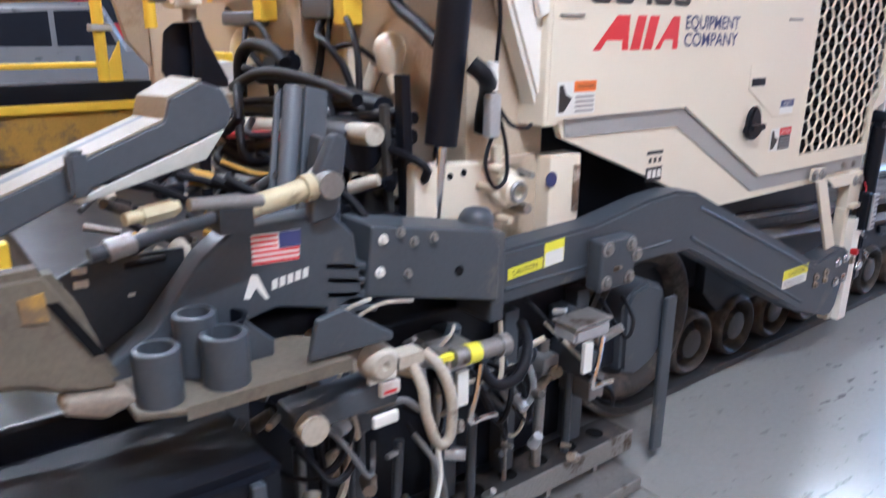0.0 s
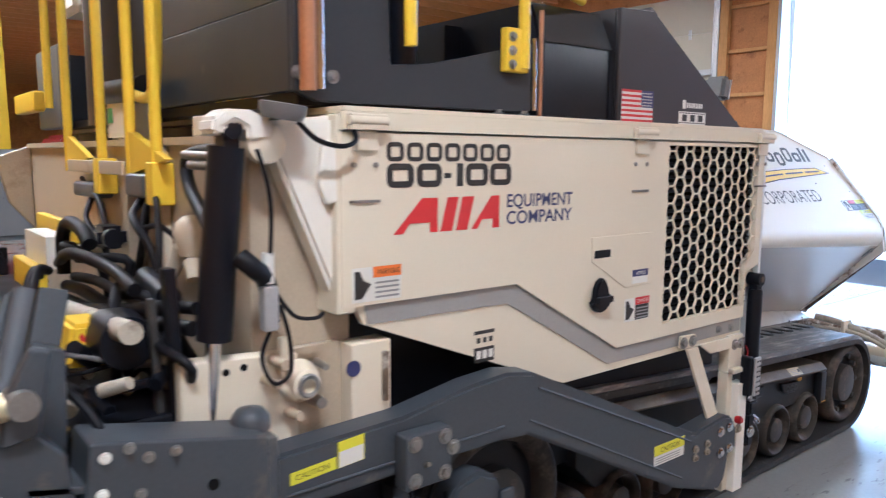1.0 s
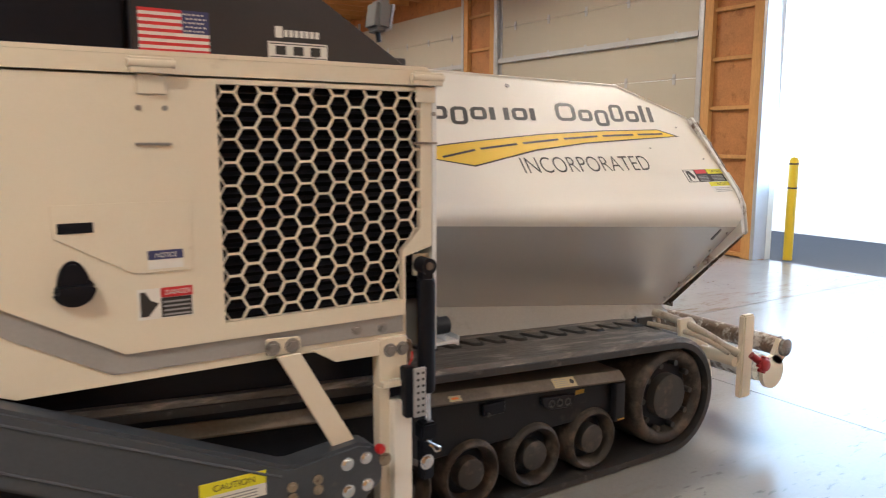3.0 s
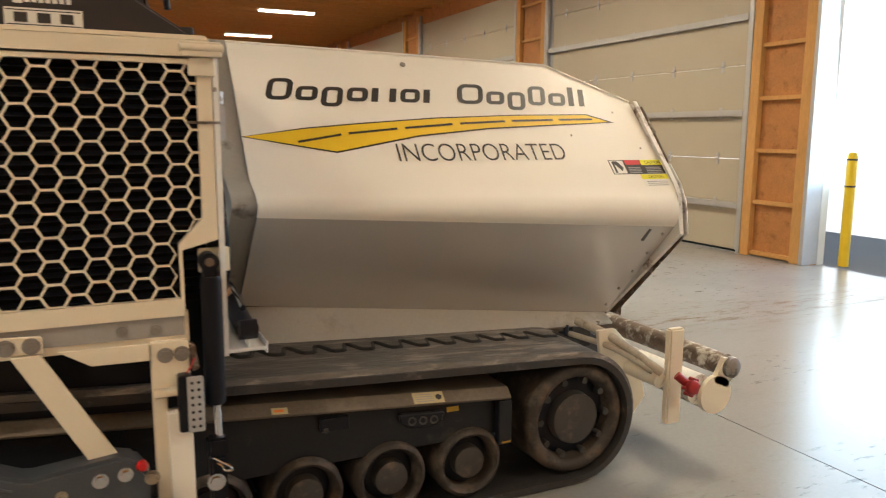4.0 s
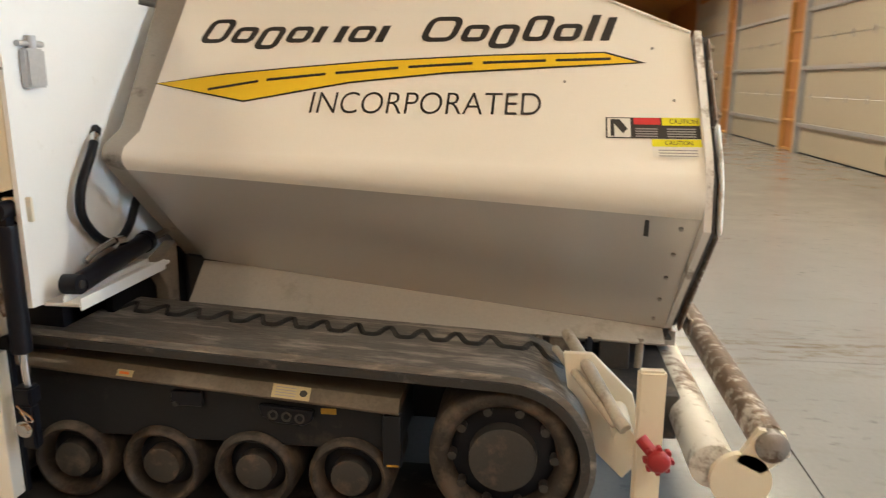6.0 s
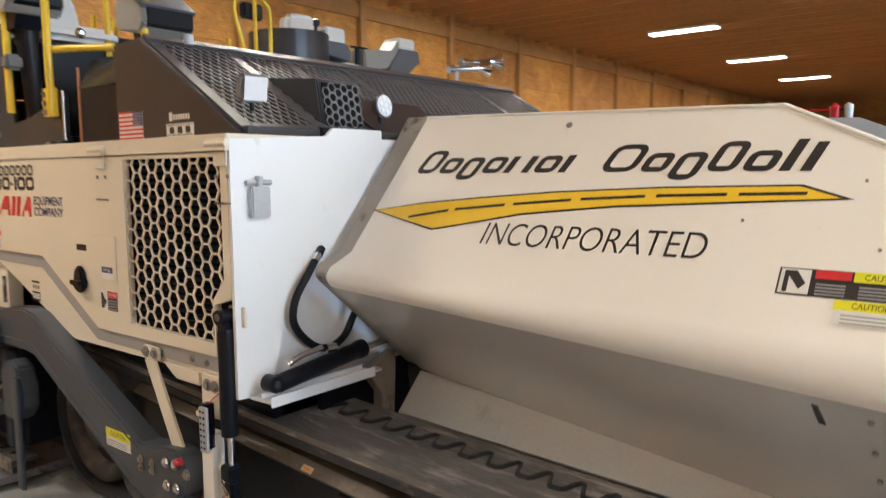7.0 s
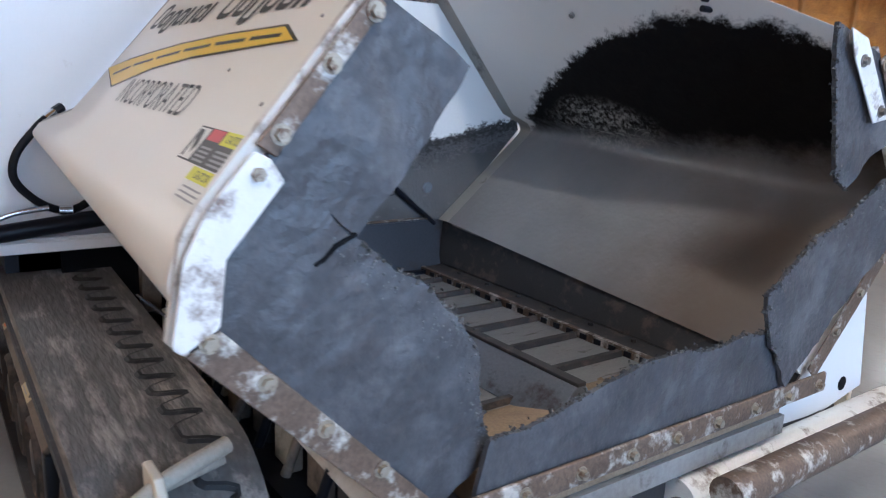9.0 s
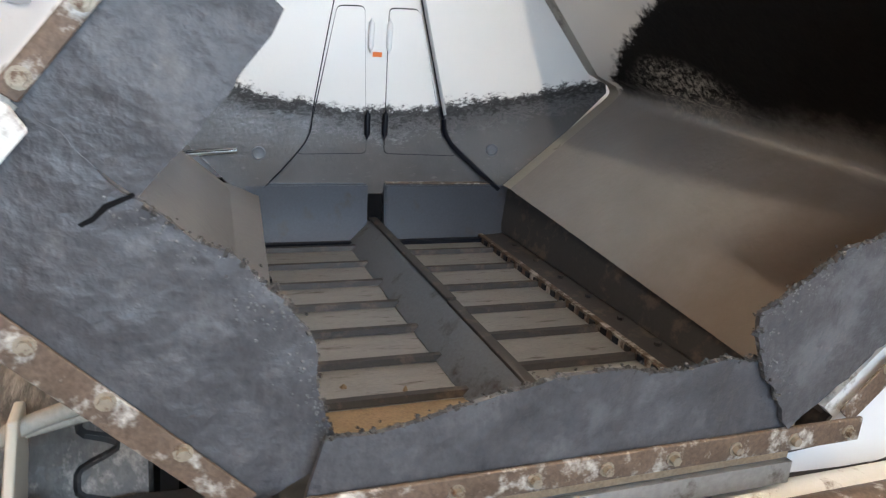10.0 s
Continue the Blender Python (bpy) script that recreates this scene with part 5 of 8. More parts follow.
def torn_edge(pts, x, parent, seed, inside):
    """Frayed crumbs of rubber and asphalt along a torn edge."""
    rng = random.Random(seed)
    s = Shape()
    for p, q in zip(pts[:-1], pts[1:]):
        for i in range(int(math.dist(p, q) / 0.005)):
            t = rng.random()
            y, z = p[0] + (q[0] - p[0]) * t + rng.gauss(0, 0.003), p[1] + (q[1] - p[1]) * t + rng.gauss(0, 0.003)
            r = rng.uniform(0.002, 0.007)
            if i % 3 == 0:
                y, z, r = y + rng.gauss(0, 0.011), z + rng.gauss(0, 0.011), r * 0.6
            d = Vector((rng.uniform(0.3, 1), rng.uniform(-1, 1), rng.uniform(-1, 1))).normalized() * r
            c = Vector((x + rng.uniform(-0.008, 0.006) + swell(y, z), y, z))
            s.rod(c - d, c + d, r, r * rng.uniform(0.3, 0.8), 5)
    tagged(part("torn_edge", s, FRAY, parent, "frayed crumbling rubber edge", smooth=False), kind="stuff")
    s = Shape()
    for p, q in zip(pts[:-1], pts[1:]):
        for i in range(int(math.dist(p, q) / 0.001)):
            t = rng.random()
            y, z = p[0] + (q[0] - p[0]) * t + rng.gauss(0, 0.03), p[1] + (q[1] - p[1]) * t + rng.gauss(0, 0.03)
            if not inside(y, z):
                continue
            r = rng.uniform(0.0014, 0.005)
            c = Vector((x + 0.001 + swell(y, z), y, z))
            s.rod(c, c + Vector((r * 0.7, rng.uniform(-r, r) * 0.5, rng.uniform(-r, r) * 0.5)), r, r * rng.uniform(0.3, 0.7), 5)
    tagged(part("crumb_crust", s, CRUMB, parent, "crust of pale crumbs on the belting", smooth=False), kind="stuff")


part("slit", Shape().prism([(0.492, 1.19), (0.515, 1.209), (0.54, 1.221), (0.563, 1.243), (0.606, 1.264), (0.604, 1.27), (0.556, 1.252), (0.535, 1.229), (0.508, 1.214)], "x", 2.19, 2.2035), DARK, near_fl, "dark tear in the belting")
torn_edge([(0.61, 1.25), (0.68, 1.2), (0.77, 1.15), (0.86, 1.06), (0.925, 0.96), (0.93, 0.86), (0.95, 0.79), (0.99, 0.7)], 2.198, near_fl, 12, in_outline([(0.45, 1.42), (0.585, 1.27), (0.68, 1.2), (0.77, 1.15), (0.86, 1.06), (0.925, 0.96), (0.93, 0.86), (0.95, 0.79), (0.99, 0.7), (0.8, 0.61), (0.28, 1.09), (0.3, 1.26)]))
torn_edge(FAR_UP[1:6], 2.196, far_fl, 13, in_outline(FAR_UP))
torn_edge(FAR_LOW[11:] + FAR_LOW[:7], 2.259, far_fl, 14, in_outline(FAR_LOW))
torn_edge([(2.1, 0.79), (2.05, 0.84), (1.9, 0.855), (1.75, 0.835), (1.6, 0.86), (1.45, 0.855), (1.3, 0.82), (1.1, 0.775), (0.94, 0.765)], 2.237, paver, 15, lambda y, z: False)
part("apron_bar", Shape().box(2.246, 2.261, 0.78, 2.42, 0.575, 0.645).rounded(0.004, 1), RUSTY, paver, "rusty white apron clamp bar")
for i in range(9):
    bolt(paver, (2.261, 0.85 + i * 0.19, 0.61), (1, 0, 0), 0.013, BRASS, 0.018)

# hopper floor: conveyor beds, slats, chains and the middle divider
bed = part("conveyor_bed", Shape().box(0.0, 2.24, 0.98, 2.22, 0.46, 0.525), SLATS, paver, "scoured steel conveyor bed")
for y0, y1 in ((1.04, 1.5), (1.7, 2.15)):
    for i in range(9):
        x = (0.222 + i * 0.243) if y0 < 1.5 else (0.08 + i * 0.247)
        part("conveyor_slat", Shape().prism([(x, 0.527), (x + 0.036, 0.527), (x + 0.03, 0.548), (x + 0.006, 0.548)], "y", y0, y1), HUB, bed, "dark steel flight bar")
    for yc in (y0 - 0.02, y1 + 0.02):
        ch = Shape()
        for i in range(52):
            x = 0.12 + i * 0.04
            w = 0.018 if i % 2 else 0.01
            ch.box(x, x + 0.034, yc - w, yc + w, 0.53, 0.552 if i % 2 else 0.545)
        tagged(part("chain", ch, BLACK, bed, "dark roller chain"), kind="stuff")
div = Shape().prism([(1.46, 0.527), (1.578, 0.628), (1.6, 0.636), (1.622, 0.628), (1.7, 0.527)], "x", 0.1, 1.9).rounded(0.005, 1)
part("divider", div, FEEDER, paver, "dark steel ridge between the conveyors")
for x0, x1, dz in ((0.1, 1.22, 0.0), (1.23, 1.9, -0.006)):
    part("divider_strip", Shape().box(x0, x1, 1.582, 1.622, 0.633 + dz, 0.648 + dz).rounded(0.003, 1), HUB, paver)
for y0, y1 in ((0.99, 1.01), (2.16, 2.18)):
    part("guide_plate", Shape().box(0.1, 2.2, y0 - 0.002, y1 + 0.002, 0.525, 0.56), RUSTY, bed)
gr = Shape()
rng = random.Random(8)
for i in range(260):
    x, y = 2.2 - abs(rng.gauss(0, 0.22)), rng.uniform(1.02, 2.18)
    gr.rod((x, y, 0.525), (x, y, 0.525 + rng.uniform(0.004, 0.016)), rng.uniform(0.006, 0.02), 0.003, 5)
tagged(part("loose_grit", gr, BEDLINER, bed, "loose sandy asphalt crumbs"), kind="stuff")
part("sand_bank", Shape().prism([(1.72, 0.526), (2.22, 0.526), (2.22, 0.66), (2.05, 0.6)], "y", 0.98, 2.22), BEDLINER, bed, "bank of sandy crumbs")

# rear wall of the hopper
rear = part("hopper_rear_wall", Shape().prism([(0.98, 0.76), (2.33, 0.76), (2.0, 1.02), (1.96, 1.13), (1.8, 1.7), (1.74, 1.93), (1.43, 1.93), (1.365, 1.66), (1.285, 1.2), (1.25, 1.015)], "x", 0.05, 0.07), REARIN, paver, "glossy white hopper back wall dirty towards the floor")
SEAM_N = [(1.44, 1.95), (1.378, 1.653), (1.299, 1.2), (1.264, 1.015), (1.045, 0.765)]
SEAM_F = [(1.725, 1.95), (1.786, 1.7), (1.935, 1.16), (1.983, 1.028), (2.272, 0.781)]
part("corner_plate", Shape().prism(SEAM_N + [(0.98, 0.75), (0.45, 1.29), (0.54, 1.42), (1.0, 1.95)], "x", 0.085, 0.097), REARIN, rear, "white corner plate with asphalt crust")
part("corner_plate", Shape().prism(SEAM_F + [(2.31, 0.77), (2.84, 1.3), (2.82, 1.4), (2.36, 1.95)], "x", 0.085, 0.097), REARIN, rear, "white corner plate with asphalt crust")
for seam, r in ((SEAM_N, 0.003), (SEAM_F, 0.006)):
    part("plate_seam", Shape().pipe([(0.096, y, z) for y, z in seam], r, 6, 4), BLACK, rear)
part("plate_lip", Shape().pipe([(0.1, y + 0.008, z) for y, z in SEAM_F[:3]], 0.009, 6, 4), GALV, rear)
# Black tube paints the thick shadow line of the far seam.
part("seam_grime", Shape().pipe([(0.098, 1.94, 1.14), (0.098, 1.985, 1.02), (0.098, 2.27, 0.785)], 0.013, 6, 4), BLACK, rear)
for y, z in ((1.05, 0.96), (2.212, 0.989)):
    part("bolt_head", Shape().lathe((0.097, y, z), (1, 0, 0), [(0, 0.032), (0.004, 0.032), (0.006, 0.026), (0.003, 0.022), (0.003, 0)], 18), FEEDER, rear)


def rounded_outline(pts, r, n=4):
    """A polygon with its corners rounded off by r."""
    out = []
    for i, p in enumerate(pts):
        p, a, b = Vector(p), Vector(pts[i - 1]), Vector(pts[(i + 1) % len(pts)])
        s, e = p + (a - p).normalized() * r, p + (b - p).normalized() * r
        out += [tuple(s * (1 - t) ** 2 + p * (2 * t * (1 - t)) + e * t * t) for t in [k / n for k in range(n + 1)]]
    return out


for pts, yh in (([(1.398, 1.635), (1.527, 1.64), (1.562, 0.958), (1.222, 0.95), (1.276, 1.022), (1.312, 1.2)], 1.558), ([(1.785, 1.645), (1.64, 1.64), (1.647, 0.958), (2.03, 0.95), (1.965, 1.03), (1.92, 1.16)], 1.645)):
    part("hatch_gap", Shape().prism(rounded_outline(pts, 0.028), "x", 0.0705, 0.0725), BLACK, rear)
    mid = Vector((sum(p[0] for p in pts) / 6, sum(p[1] for p in pts) / 6))
    part("hatch", Shape().prism(rounded_outline([tuple(Vector(p) + (mid - Vector(p)).normalized() * 0.006) for p in pts], 0.026), "x", 0.0725, 0.0775), REARIN, rear, "hinged inspection hatch")
    for z, h in ((1.025, 0.15), (1.43, 0.165)):
        lean = (1.6 - yh) * -0.1
        part("hinge", Shape().lathe((0.088, yh, z), (0, lean * 0.3, 1), [(0, 0), (0.02, 0.008), (0.03, 0.014), (h - 0.03, 0.014), (h - 0.02, 0.008), (h, 0)], 12), BLACK if z < 1.3 else COOLW, rear)
sticker("tag", ORANGE, rear, (0.07, 1.572, 1.415), (0, 1, 0), UZ, [(0, 0), (0.045, 0), (0.045, 0.022), (0, 0.022)], 0.0015)
for y0, y1 in ((0.98, 1.572), (1.658, 2.33)):
    s = Shape().prism([(0.04, 0.528), (0.155, 0.528), (0.125, 0.6), (0.104, 0.7), (0.098, 0.813), (0.04, 0.813)], "y", y0, y1).rounded(0.008, 2)
    part("feeder_plate", s, BLUED, rear, "dark blued steel feeder plate")
part("lintel", Shape().box(0.071, 0.105, 1.658, 2.25, 0.8135, 0.819), RUSTY, rear)
# Near-black box behind the plates paints the slot's shade.
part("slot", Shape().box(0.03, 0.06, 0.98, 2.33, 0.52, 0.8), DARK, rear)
part("sill_bar", Shape().box(0.15, 0.185, 1.0, 2.24, 0.526, 0.545), BLACK, bed)

# white gusset under the far flange
gus = part("gusset_plate", Shape().prism([(2.25, 0.5), (2.4, 0.6), (2.76, 0.9), (2.8, 0.86), (2.88, 0.47), (2.6, 0.42), (2.25, 0.44)], "x", 2.165, 2.18).rounded(0.003, 1), COOLW, far_fl, "clean white gusset plate with a hole")
part("hole", Shape().rod((2.1795, 2.72, 0.51), (2.1825, 2.72, 0.51), 0.028, n=18), DARK, gus)

# push rollers and front frame
frame_part = part("front_frame", Shape().box(1.85, 2.18, 0.5, 2.7, 0.26, 0.44).rounded(0.01, 1), HUB, paver, "dark stained front frame beam")
for far in (False, True):
    f = flip if far else (lambda s: s)
    part("side_plate", f(Shape().prism([(1.74, 0.66), (1.84, 0.66), (1.98, 0.52), (2.04, 0.3), (1.96, 0.2), (1.86, 0.3), (1.76, 0.52)], "y", 0.3, 0.325).rounded(0.005, 1)), CREAM, frame_part, "stained cream side plate")
for far in (False, True):
    f = flip if far else (lambda s: s)
    part("post", f(Shape().box(1.96, 2.045, 0.06, 0.1, 0.25, 0.7).rounded(0.008, 2)), CREAM, frame_part)
    part("end_plate", f(Shape().rod((2.3, 0.1, 0.33), (2.3, 0.125, 0.33), 0.095, n=28).prism([(2.28, 0.4), (2.36, 0.36), (2.44, 0.43), (2.42, 0.5), (2.34, 0.51)], "y", 0.1, 0.125)), CREAM, frame_part, "cream roller end plate")
    part("bearing", f(Shape().lathe((2.38, 0.07, 0.46), (0, 1, 0), [(0, 0), (0, 0.03), (0.01, 0.05), (0.05, 0.05)], 20)), STEEL, frame_part)
    part("push_roller", f(Shape().rod((2.38, 0.13, 0.46), (2.38, 1.5, 0.46), 0.055, n=22)), RUSTY, frame_part, "rust-worn push roller")
    part("push_roller", f(Shape().rod((2.22, 0.13, 0.36), (2.22, 1.5, 0.36), 0.075, n=22)), WORN, frame_part, "scraped cream push roller")
    part("lock_tube", f(Shape().lathe((1.93, 0.08, 0.46), (0, 1, 0), [(0, 0.024), (0, 0.034), (0.3, 0.034)], 18).rod((1.93, 0.09, 0.46), (1.93, 0.095, 0.46), 0.03, n=14)), CREAM, frame_part)
part("conduit", Shape().pipe([(1.76, 0.5, 0.66), (1.82, 0.3, 0.62), (1.9, 0.12, 0.53), (1.93, 0.07, 0.5)], 0.022).pipe([(1.72, 0.5, 0.6), (1.8, 0.25, 0.58), (1.9, 0.1, 0.5)], 0.014), DUSTY, frame_part)
valve = part("hand_valve", Shape().rod((1.97, 0.02, 0.5), (2.02, -0.02, 0.45), 0.02, n=10).lathe((2.02, -0.045, 0.45), (0, 1, 0), [(0, 0), (0, 0.026), (0.01, 0.036), (0.026, 0.036), (0.034, 0.026), (0.034, 0)], 14), DARKRED, frame_part, "red hand valve")
for i in range(8):
    a = i * math.pi / 4
    part("knob", Shape().rod((2.02 + 0.038 * math.cos(a), -0.03, 0.45 + 0.038 * math.sin(a)), (2.02 + 0.038 * math.cos(a), -0.01, 0.45 + 0.038 * math.sin(a)), 0.009, n=8), DARKRED, valve)


# ---- tracks ----
def loop_points(grow):
    """The belt's line in x and z, grown outwards: front idler, ground run, rear sprocket, top run."""
    cf, rf, cr, rr = (1.545, 0.305), 0.262 + grow, (-1.5, 0.4), 0.357 + grow
    a0 = math.atan2(cr[1] + rr - cf[1] - rf, cr[0] - cf[0])
    pts = []
    for i in range(19):
        a = math.pi / 2 - 0.03 - (math.pi - 0.03) * i / 18
        pts.append((cf[0] + rf * math.cos(a), cf[1] + rf * math.sin(a)))
    for i in range(1, 40):
        t = i / 40
        pts.append((cf[0] + (cr[0] - cf[0]) * t, (cf[1] - rf) * (1 - t) + (cr[1] - rr) * t))
    for i in range(19):
        a = -math.pi / 2 - (math.pi - 0.03) * i / 18
        pts.append((cr[0] + rr * math.cos(a), cr[1] + rr * math.sin(a)))
    p, q = pts[-1], pts[0]
    for i in range(1, 44):
        t = i / 44
        pts.append((p[0] + (q[0] - p[0]) * t, p[1] + (q[1] - p[1]) * t - 0.012 * math.sin(math.pi * t)))
    return pts


def loop_fine(grow):
    """The same line cut into steps of about 12.5 mm, alike for every thickness."""
    base, line = loop_points(0.05), loop_points(grow)
    out = []
    for i in range(len(base)):
        (xa, za), (xb, zb) = line[i], line[(i + 1) % len(base)]
        m = max(1, int(round(math.dist(base[i], base[(i + 1) % len(base)]) / 0.0125)))
        out += [(xa + (xb - xa) * j / m, za + (zb - za) * j / m) for j in range(m)]
    return out


def track(far):
    f = flip if far else (lambda s: s)
    YO, YI = 0.15, 0.6
    outer, inner = loop_points(0.03), loop_points(0.0)
    k = len(outer)
    s = Shape()
    p = [(x, YO, z) for x, z in outer] + [(x, YI, z) for x, z in outer] + [(x, YI, z) for x, z in inner] + [(x, YO, z) for x, z in inner]
    s.faces_from(p, [(a * k + i, a * k + (i + 1) % k, ((a + 1) % 4) * k + (i + 1) % k, ((a + 1) % 4) * k + i) for a in range(4) for i in range(k)])
    belt = part("rubber_track", f(s), BELTSIDE, paver, "dusty black rubber track belt")
    # raised tread with a zigzag inner edge
    s = Shape()
    fine, fine0 = loop_fine(0.052), loop_fine(0.03)
    kk = len(fine)
    zig = [0.43, 0.43, 0.43, 0.432, 0.446, 0.495, 0.52, 0.518, 0.494, 0.463, 0.438]

    def beside(line, off):
        """The wavy edge moved sideways by off, at right angles to itself."""
        out = []
        for i, (x, z) in enumerate(line):
            (xa, za), (xb, zb) = line[i - 1], line[(i + 1) % len(line)]
            g = (zig[(i + 1) % 11] - zig[(i - 1) % 11]) / 0.025
            w = off / math.sqrt(1 + g * g)
            out.append((x - (xb - xa) / 0.025 * g * w, zig[i % 11] + w, z - (zb - za) / 0.025 * g * w))
        return out

    p = [(x, YO + 0.012, z) for x, z in fine0] + [(x, YO + 0.02, z) for x, z in fine] + [(x, zig[i % 11], z) for i, (x, z) in enumerate(fine)] + [(x, zig[i % 11] + 0.004, z) for i, (x, z) in enumerate(fine0)]
    s.faces_from(p, [(a * kk + i, a * kk + (i + 1) % kk, (a + 1) * kk + (i + 1) % kk, (a + 1) * kk + i) for a in range(3) for i in range(kk)])
    tread_part = part("tread", f(s), RUBBER, belt, smooth=False)
    # Blackened ribbon along the wavy edge: the step's shade as colour.
    low, high = loop_fine(0.05), loop_fine(0.06)
    s = Shape()
    p = beside(low, -0.011) + beside(high, 0.001) + beside(loop_fine(0.0614), 0.01)
    s.faces_from(p, [(a * kk + i, a * kk + (i + 1) % kk, (a + 1) * kk + (i + 1) % kk, (a + 1) * kk + i) for a in range(2) for i in range(kk)])
    part("tread_wall", f(s), ZIGSHADE, tread_part, "wavy tread wall, blackened for the step's shade", smooth=False)
    s = Shape()
    p = [(x, zig[i % 11] + 0.002, z) for i, (x, z) in enumerate(high)] + [(x, 0.59, z) for x, z in high] + [(x, 0.6, z) for x, z in fine0]
    s.faces_from(p, [(a * kk + i, a * kk + (i + 1) % kk, (a + 1) * kk + (i + 1) % kk, (a + 1) * kk + i) for a in range(2) for i in range(kk)])
    part("inner_tread", f(s), RUBBER, tread_part, smooth=False)

    def wheel(x, z, r, name, hub_r):
        w = part(name, f(Shape().lathe((x, 0.17, z), (0, 1, 0), [(0.075, r * 0.7), (0.03, r * 0.73), (0.01, r * 0.78), (0.0, r * 0.85), (0.004, r * 0.92), (0.018, r * 0.975), (0.045, r), (0.34, r), (0.36, r * 0.95)], 40)), TYRE, belt)
        part("wheel_web", f(Shape().lathe((x, 0.17, z), (0, 1, 0), [(0.06, 0), (0.06, hub_r * 0.9), (0.072, r * 0.71), (0.3, r * 0.71), (0.3, 0)], 36)), BLACK, w)
        part("hub", f(Shape().lathe((x, 0.17, z), (0, 1, 0), [(0.004, 0), (0.006, hub_r * 0.6), (0.012, hub_r * 0.68), (0.06, hub_r * 0.7)], 30)), HUB, w, "dark painted wheel hub")
        return w

    for x in (-1.1, -0.745, -0.39, -0.035, 0.31, 0.66, 1.01):
        wheel(x, 0.198, 0.153, "road_wheel", 0.1)
    idler = wheel(1.545, 0.305, 0.258, "idler_wheel", 0.17)
    for i in range(10):
        a = i * math.pi / 5
        yy = 0.215
        part("bolt", f(Shape().rod((1.545 + 0.175 * math.cos(a), yy - 0.02, 0.305 + 0.175 * math.sin(a)), (1.545 + 0.175 * math.cos(a), yy + 0.02, 0.305 + 0.175 * math.sin(a)), 0.016, n=8)), HUB, idler)
    wheel(-1.5, 0.4, 0.35, "drive_sprocket", 0.22)
    low_z = lambda x: 0.504 - 0.08 * (x - 0.745)
    beam = part("track_frame", f(Shape().prism([(-1.03, low_z(-1.03) - 0.006), (1.185, low_z(1.185) - 0.006), (1.185, 0.3), (-0.9, 0.3), (-1.03, 0.42)], "y", 0.2, 0.5).rounded(0.006, 1)), TFRAME, belt, "dark track frame beam")
    xs = (-1.05, 1.193)
    ring = [(0.153, 0.0), (0.193, 0.037), (0.5, 0.037), (0.5, -0.004), (0.19, -0.004), (0.16, -0.012)]
    top = Shape().faces_from([(x, y, low_z(x) + z) for x in xs for y, z in ring], [tuple(range(6)), tuple(range(11, 5, -1))] + [(i, (i + 1) % 6, 6 + (i + 1) % 6, 6 + i) for i in range(6)])
    part("top_flange", f(top.rounded(0.003, 1)), FLANGE, beam, "dusty brown sloping shoulder")
    part("end_post", f(Shape().box(1.135, 1.2, 0.157, 0.199, 0.262, 0.455).rounded(0.006, 1)), TFRAME, beam)
    part("lug", f(Shape().prism([(0.69, 0.462), (0.89, 0.447), (0.88, 0.405), (0.85, 0.39), (0.74, 0.398), (0.7, 0.42)], "y", 0.175, 0.199).rounded(0.006, 1)), BLACK, beam, "black lug with three holes")
    for i in range(3):
        part("lug_hole", f(Shape().lathe((0.745 + 0.048 * i, 0.1745, 0.428 - 0.004 * i), (0, -1, 0), [(0, 0.018), (0.003, 0.019), (0.003, 0.012), (0, 0.011)], 14)), HUB, beam)
    part("stop_block", f(Shape().box(0.37, 0.485, 0.175, 0.199, 0.44, 0.495).rounded(0.006, 1)), BLACK, beam)
    part("bolt", f(Shape().rod((0.39, 0.167, 0.45), (0.39, 0.175, 0.45), 0.01, n=8)), HUB, beam)
    if not far:
        UT = Vector((1, 0, -0.08)).normalized()
        VT = Vector((0, 0.04, 0.037)).normalized()
        at = (0.748, 0.1545, low_z(0.748) + 0.0015)
        st = sticker("notice_sticker", CAUTPALE, beam, at, UT, VT, [(0, 0), (0.135, 0), (0.135, 0.05), (0, 0.05)], 0.001, "cream notice sticker")
        sticker("pictogram", INK, st, at, UT, VT, [(0.098, 0.02), (0.108, 0.012), (0.122, 0.016), (0.126, 0.03), (0.114, 0.038), (0.1, 0.034)], 0.0022)
        bars("fine_print", GREYTXT, st, at, UT, VT, [(0.012, 0.008 + 0.01 * i, 0.085, 0.011 + 0.01 * i, 0) for i in range(4)], 0.0022)
        at = (0.185, 0.1565, low_z(0.185) + 0.003)
        st = sticker("small_sticker", CAUTPALE, beam, at, UT, VT, [(0, 0), (0.06, 0), (0.06, 0.026), (0, 0.026)], 0.001, "small cream sticker")
        bars("fine_print", ORANGE, st, at, UT, VT, [(0.01, 0.008, 0.045, 0.018, 0)], 0.0022)
        sticker("plate_sticker", OLDYEL, beam, (0.91, 0.2, 0.43), UX, UZ, [(0, 0), (0.055, 0), (0.055, 0.022), (0, 0.022)], 0.001)
        part("foot_mark", Shape().box(1.15, 1.192, 0.153, 0.1565, 0.27, 0.276), OLDYEL, beam)
    return belt


track(False)
track(True)
part("chassis", Shape().box(-2.5, 1.75, 0.66, 2.54, 0.22, 0.44).box(-2.3, -0.02, 0.25, 2.95, 0.44, 0.92), BLACK, paver, "black main frame behind the tracks")

# ---- engine cover above the hood ----
cover = part("engine_cover", Shape().prism([(-0.965, 1.862), (-0.965, 2.3), (-0.75, 2.31), (-0.05, 1.872), (-0.05, 1.862)], "y", 0.1, 0.125).rounded(0.004, 1), COVER, paver, "black engine cover with mesh top")
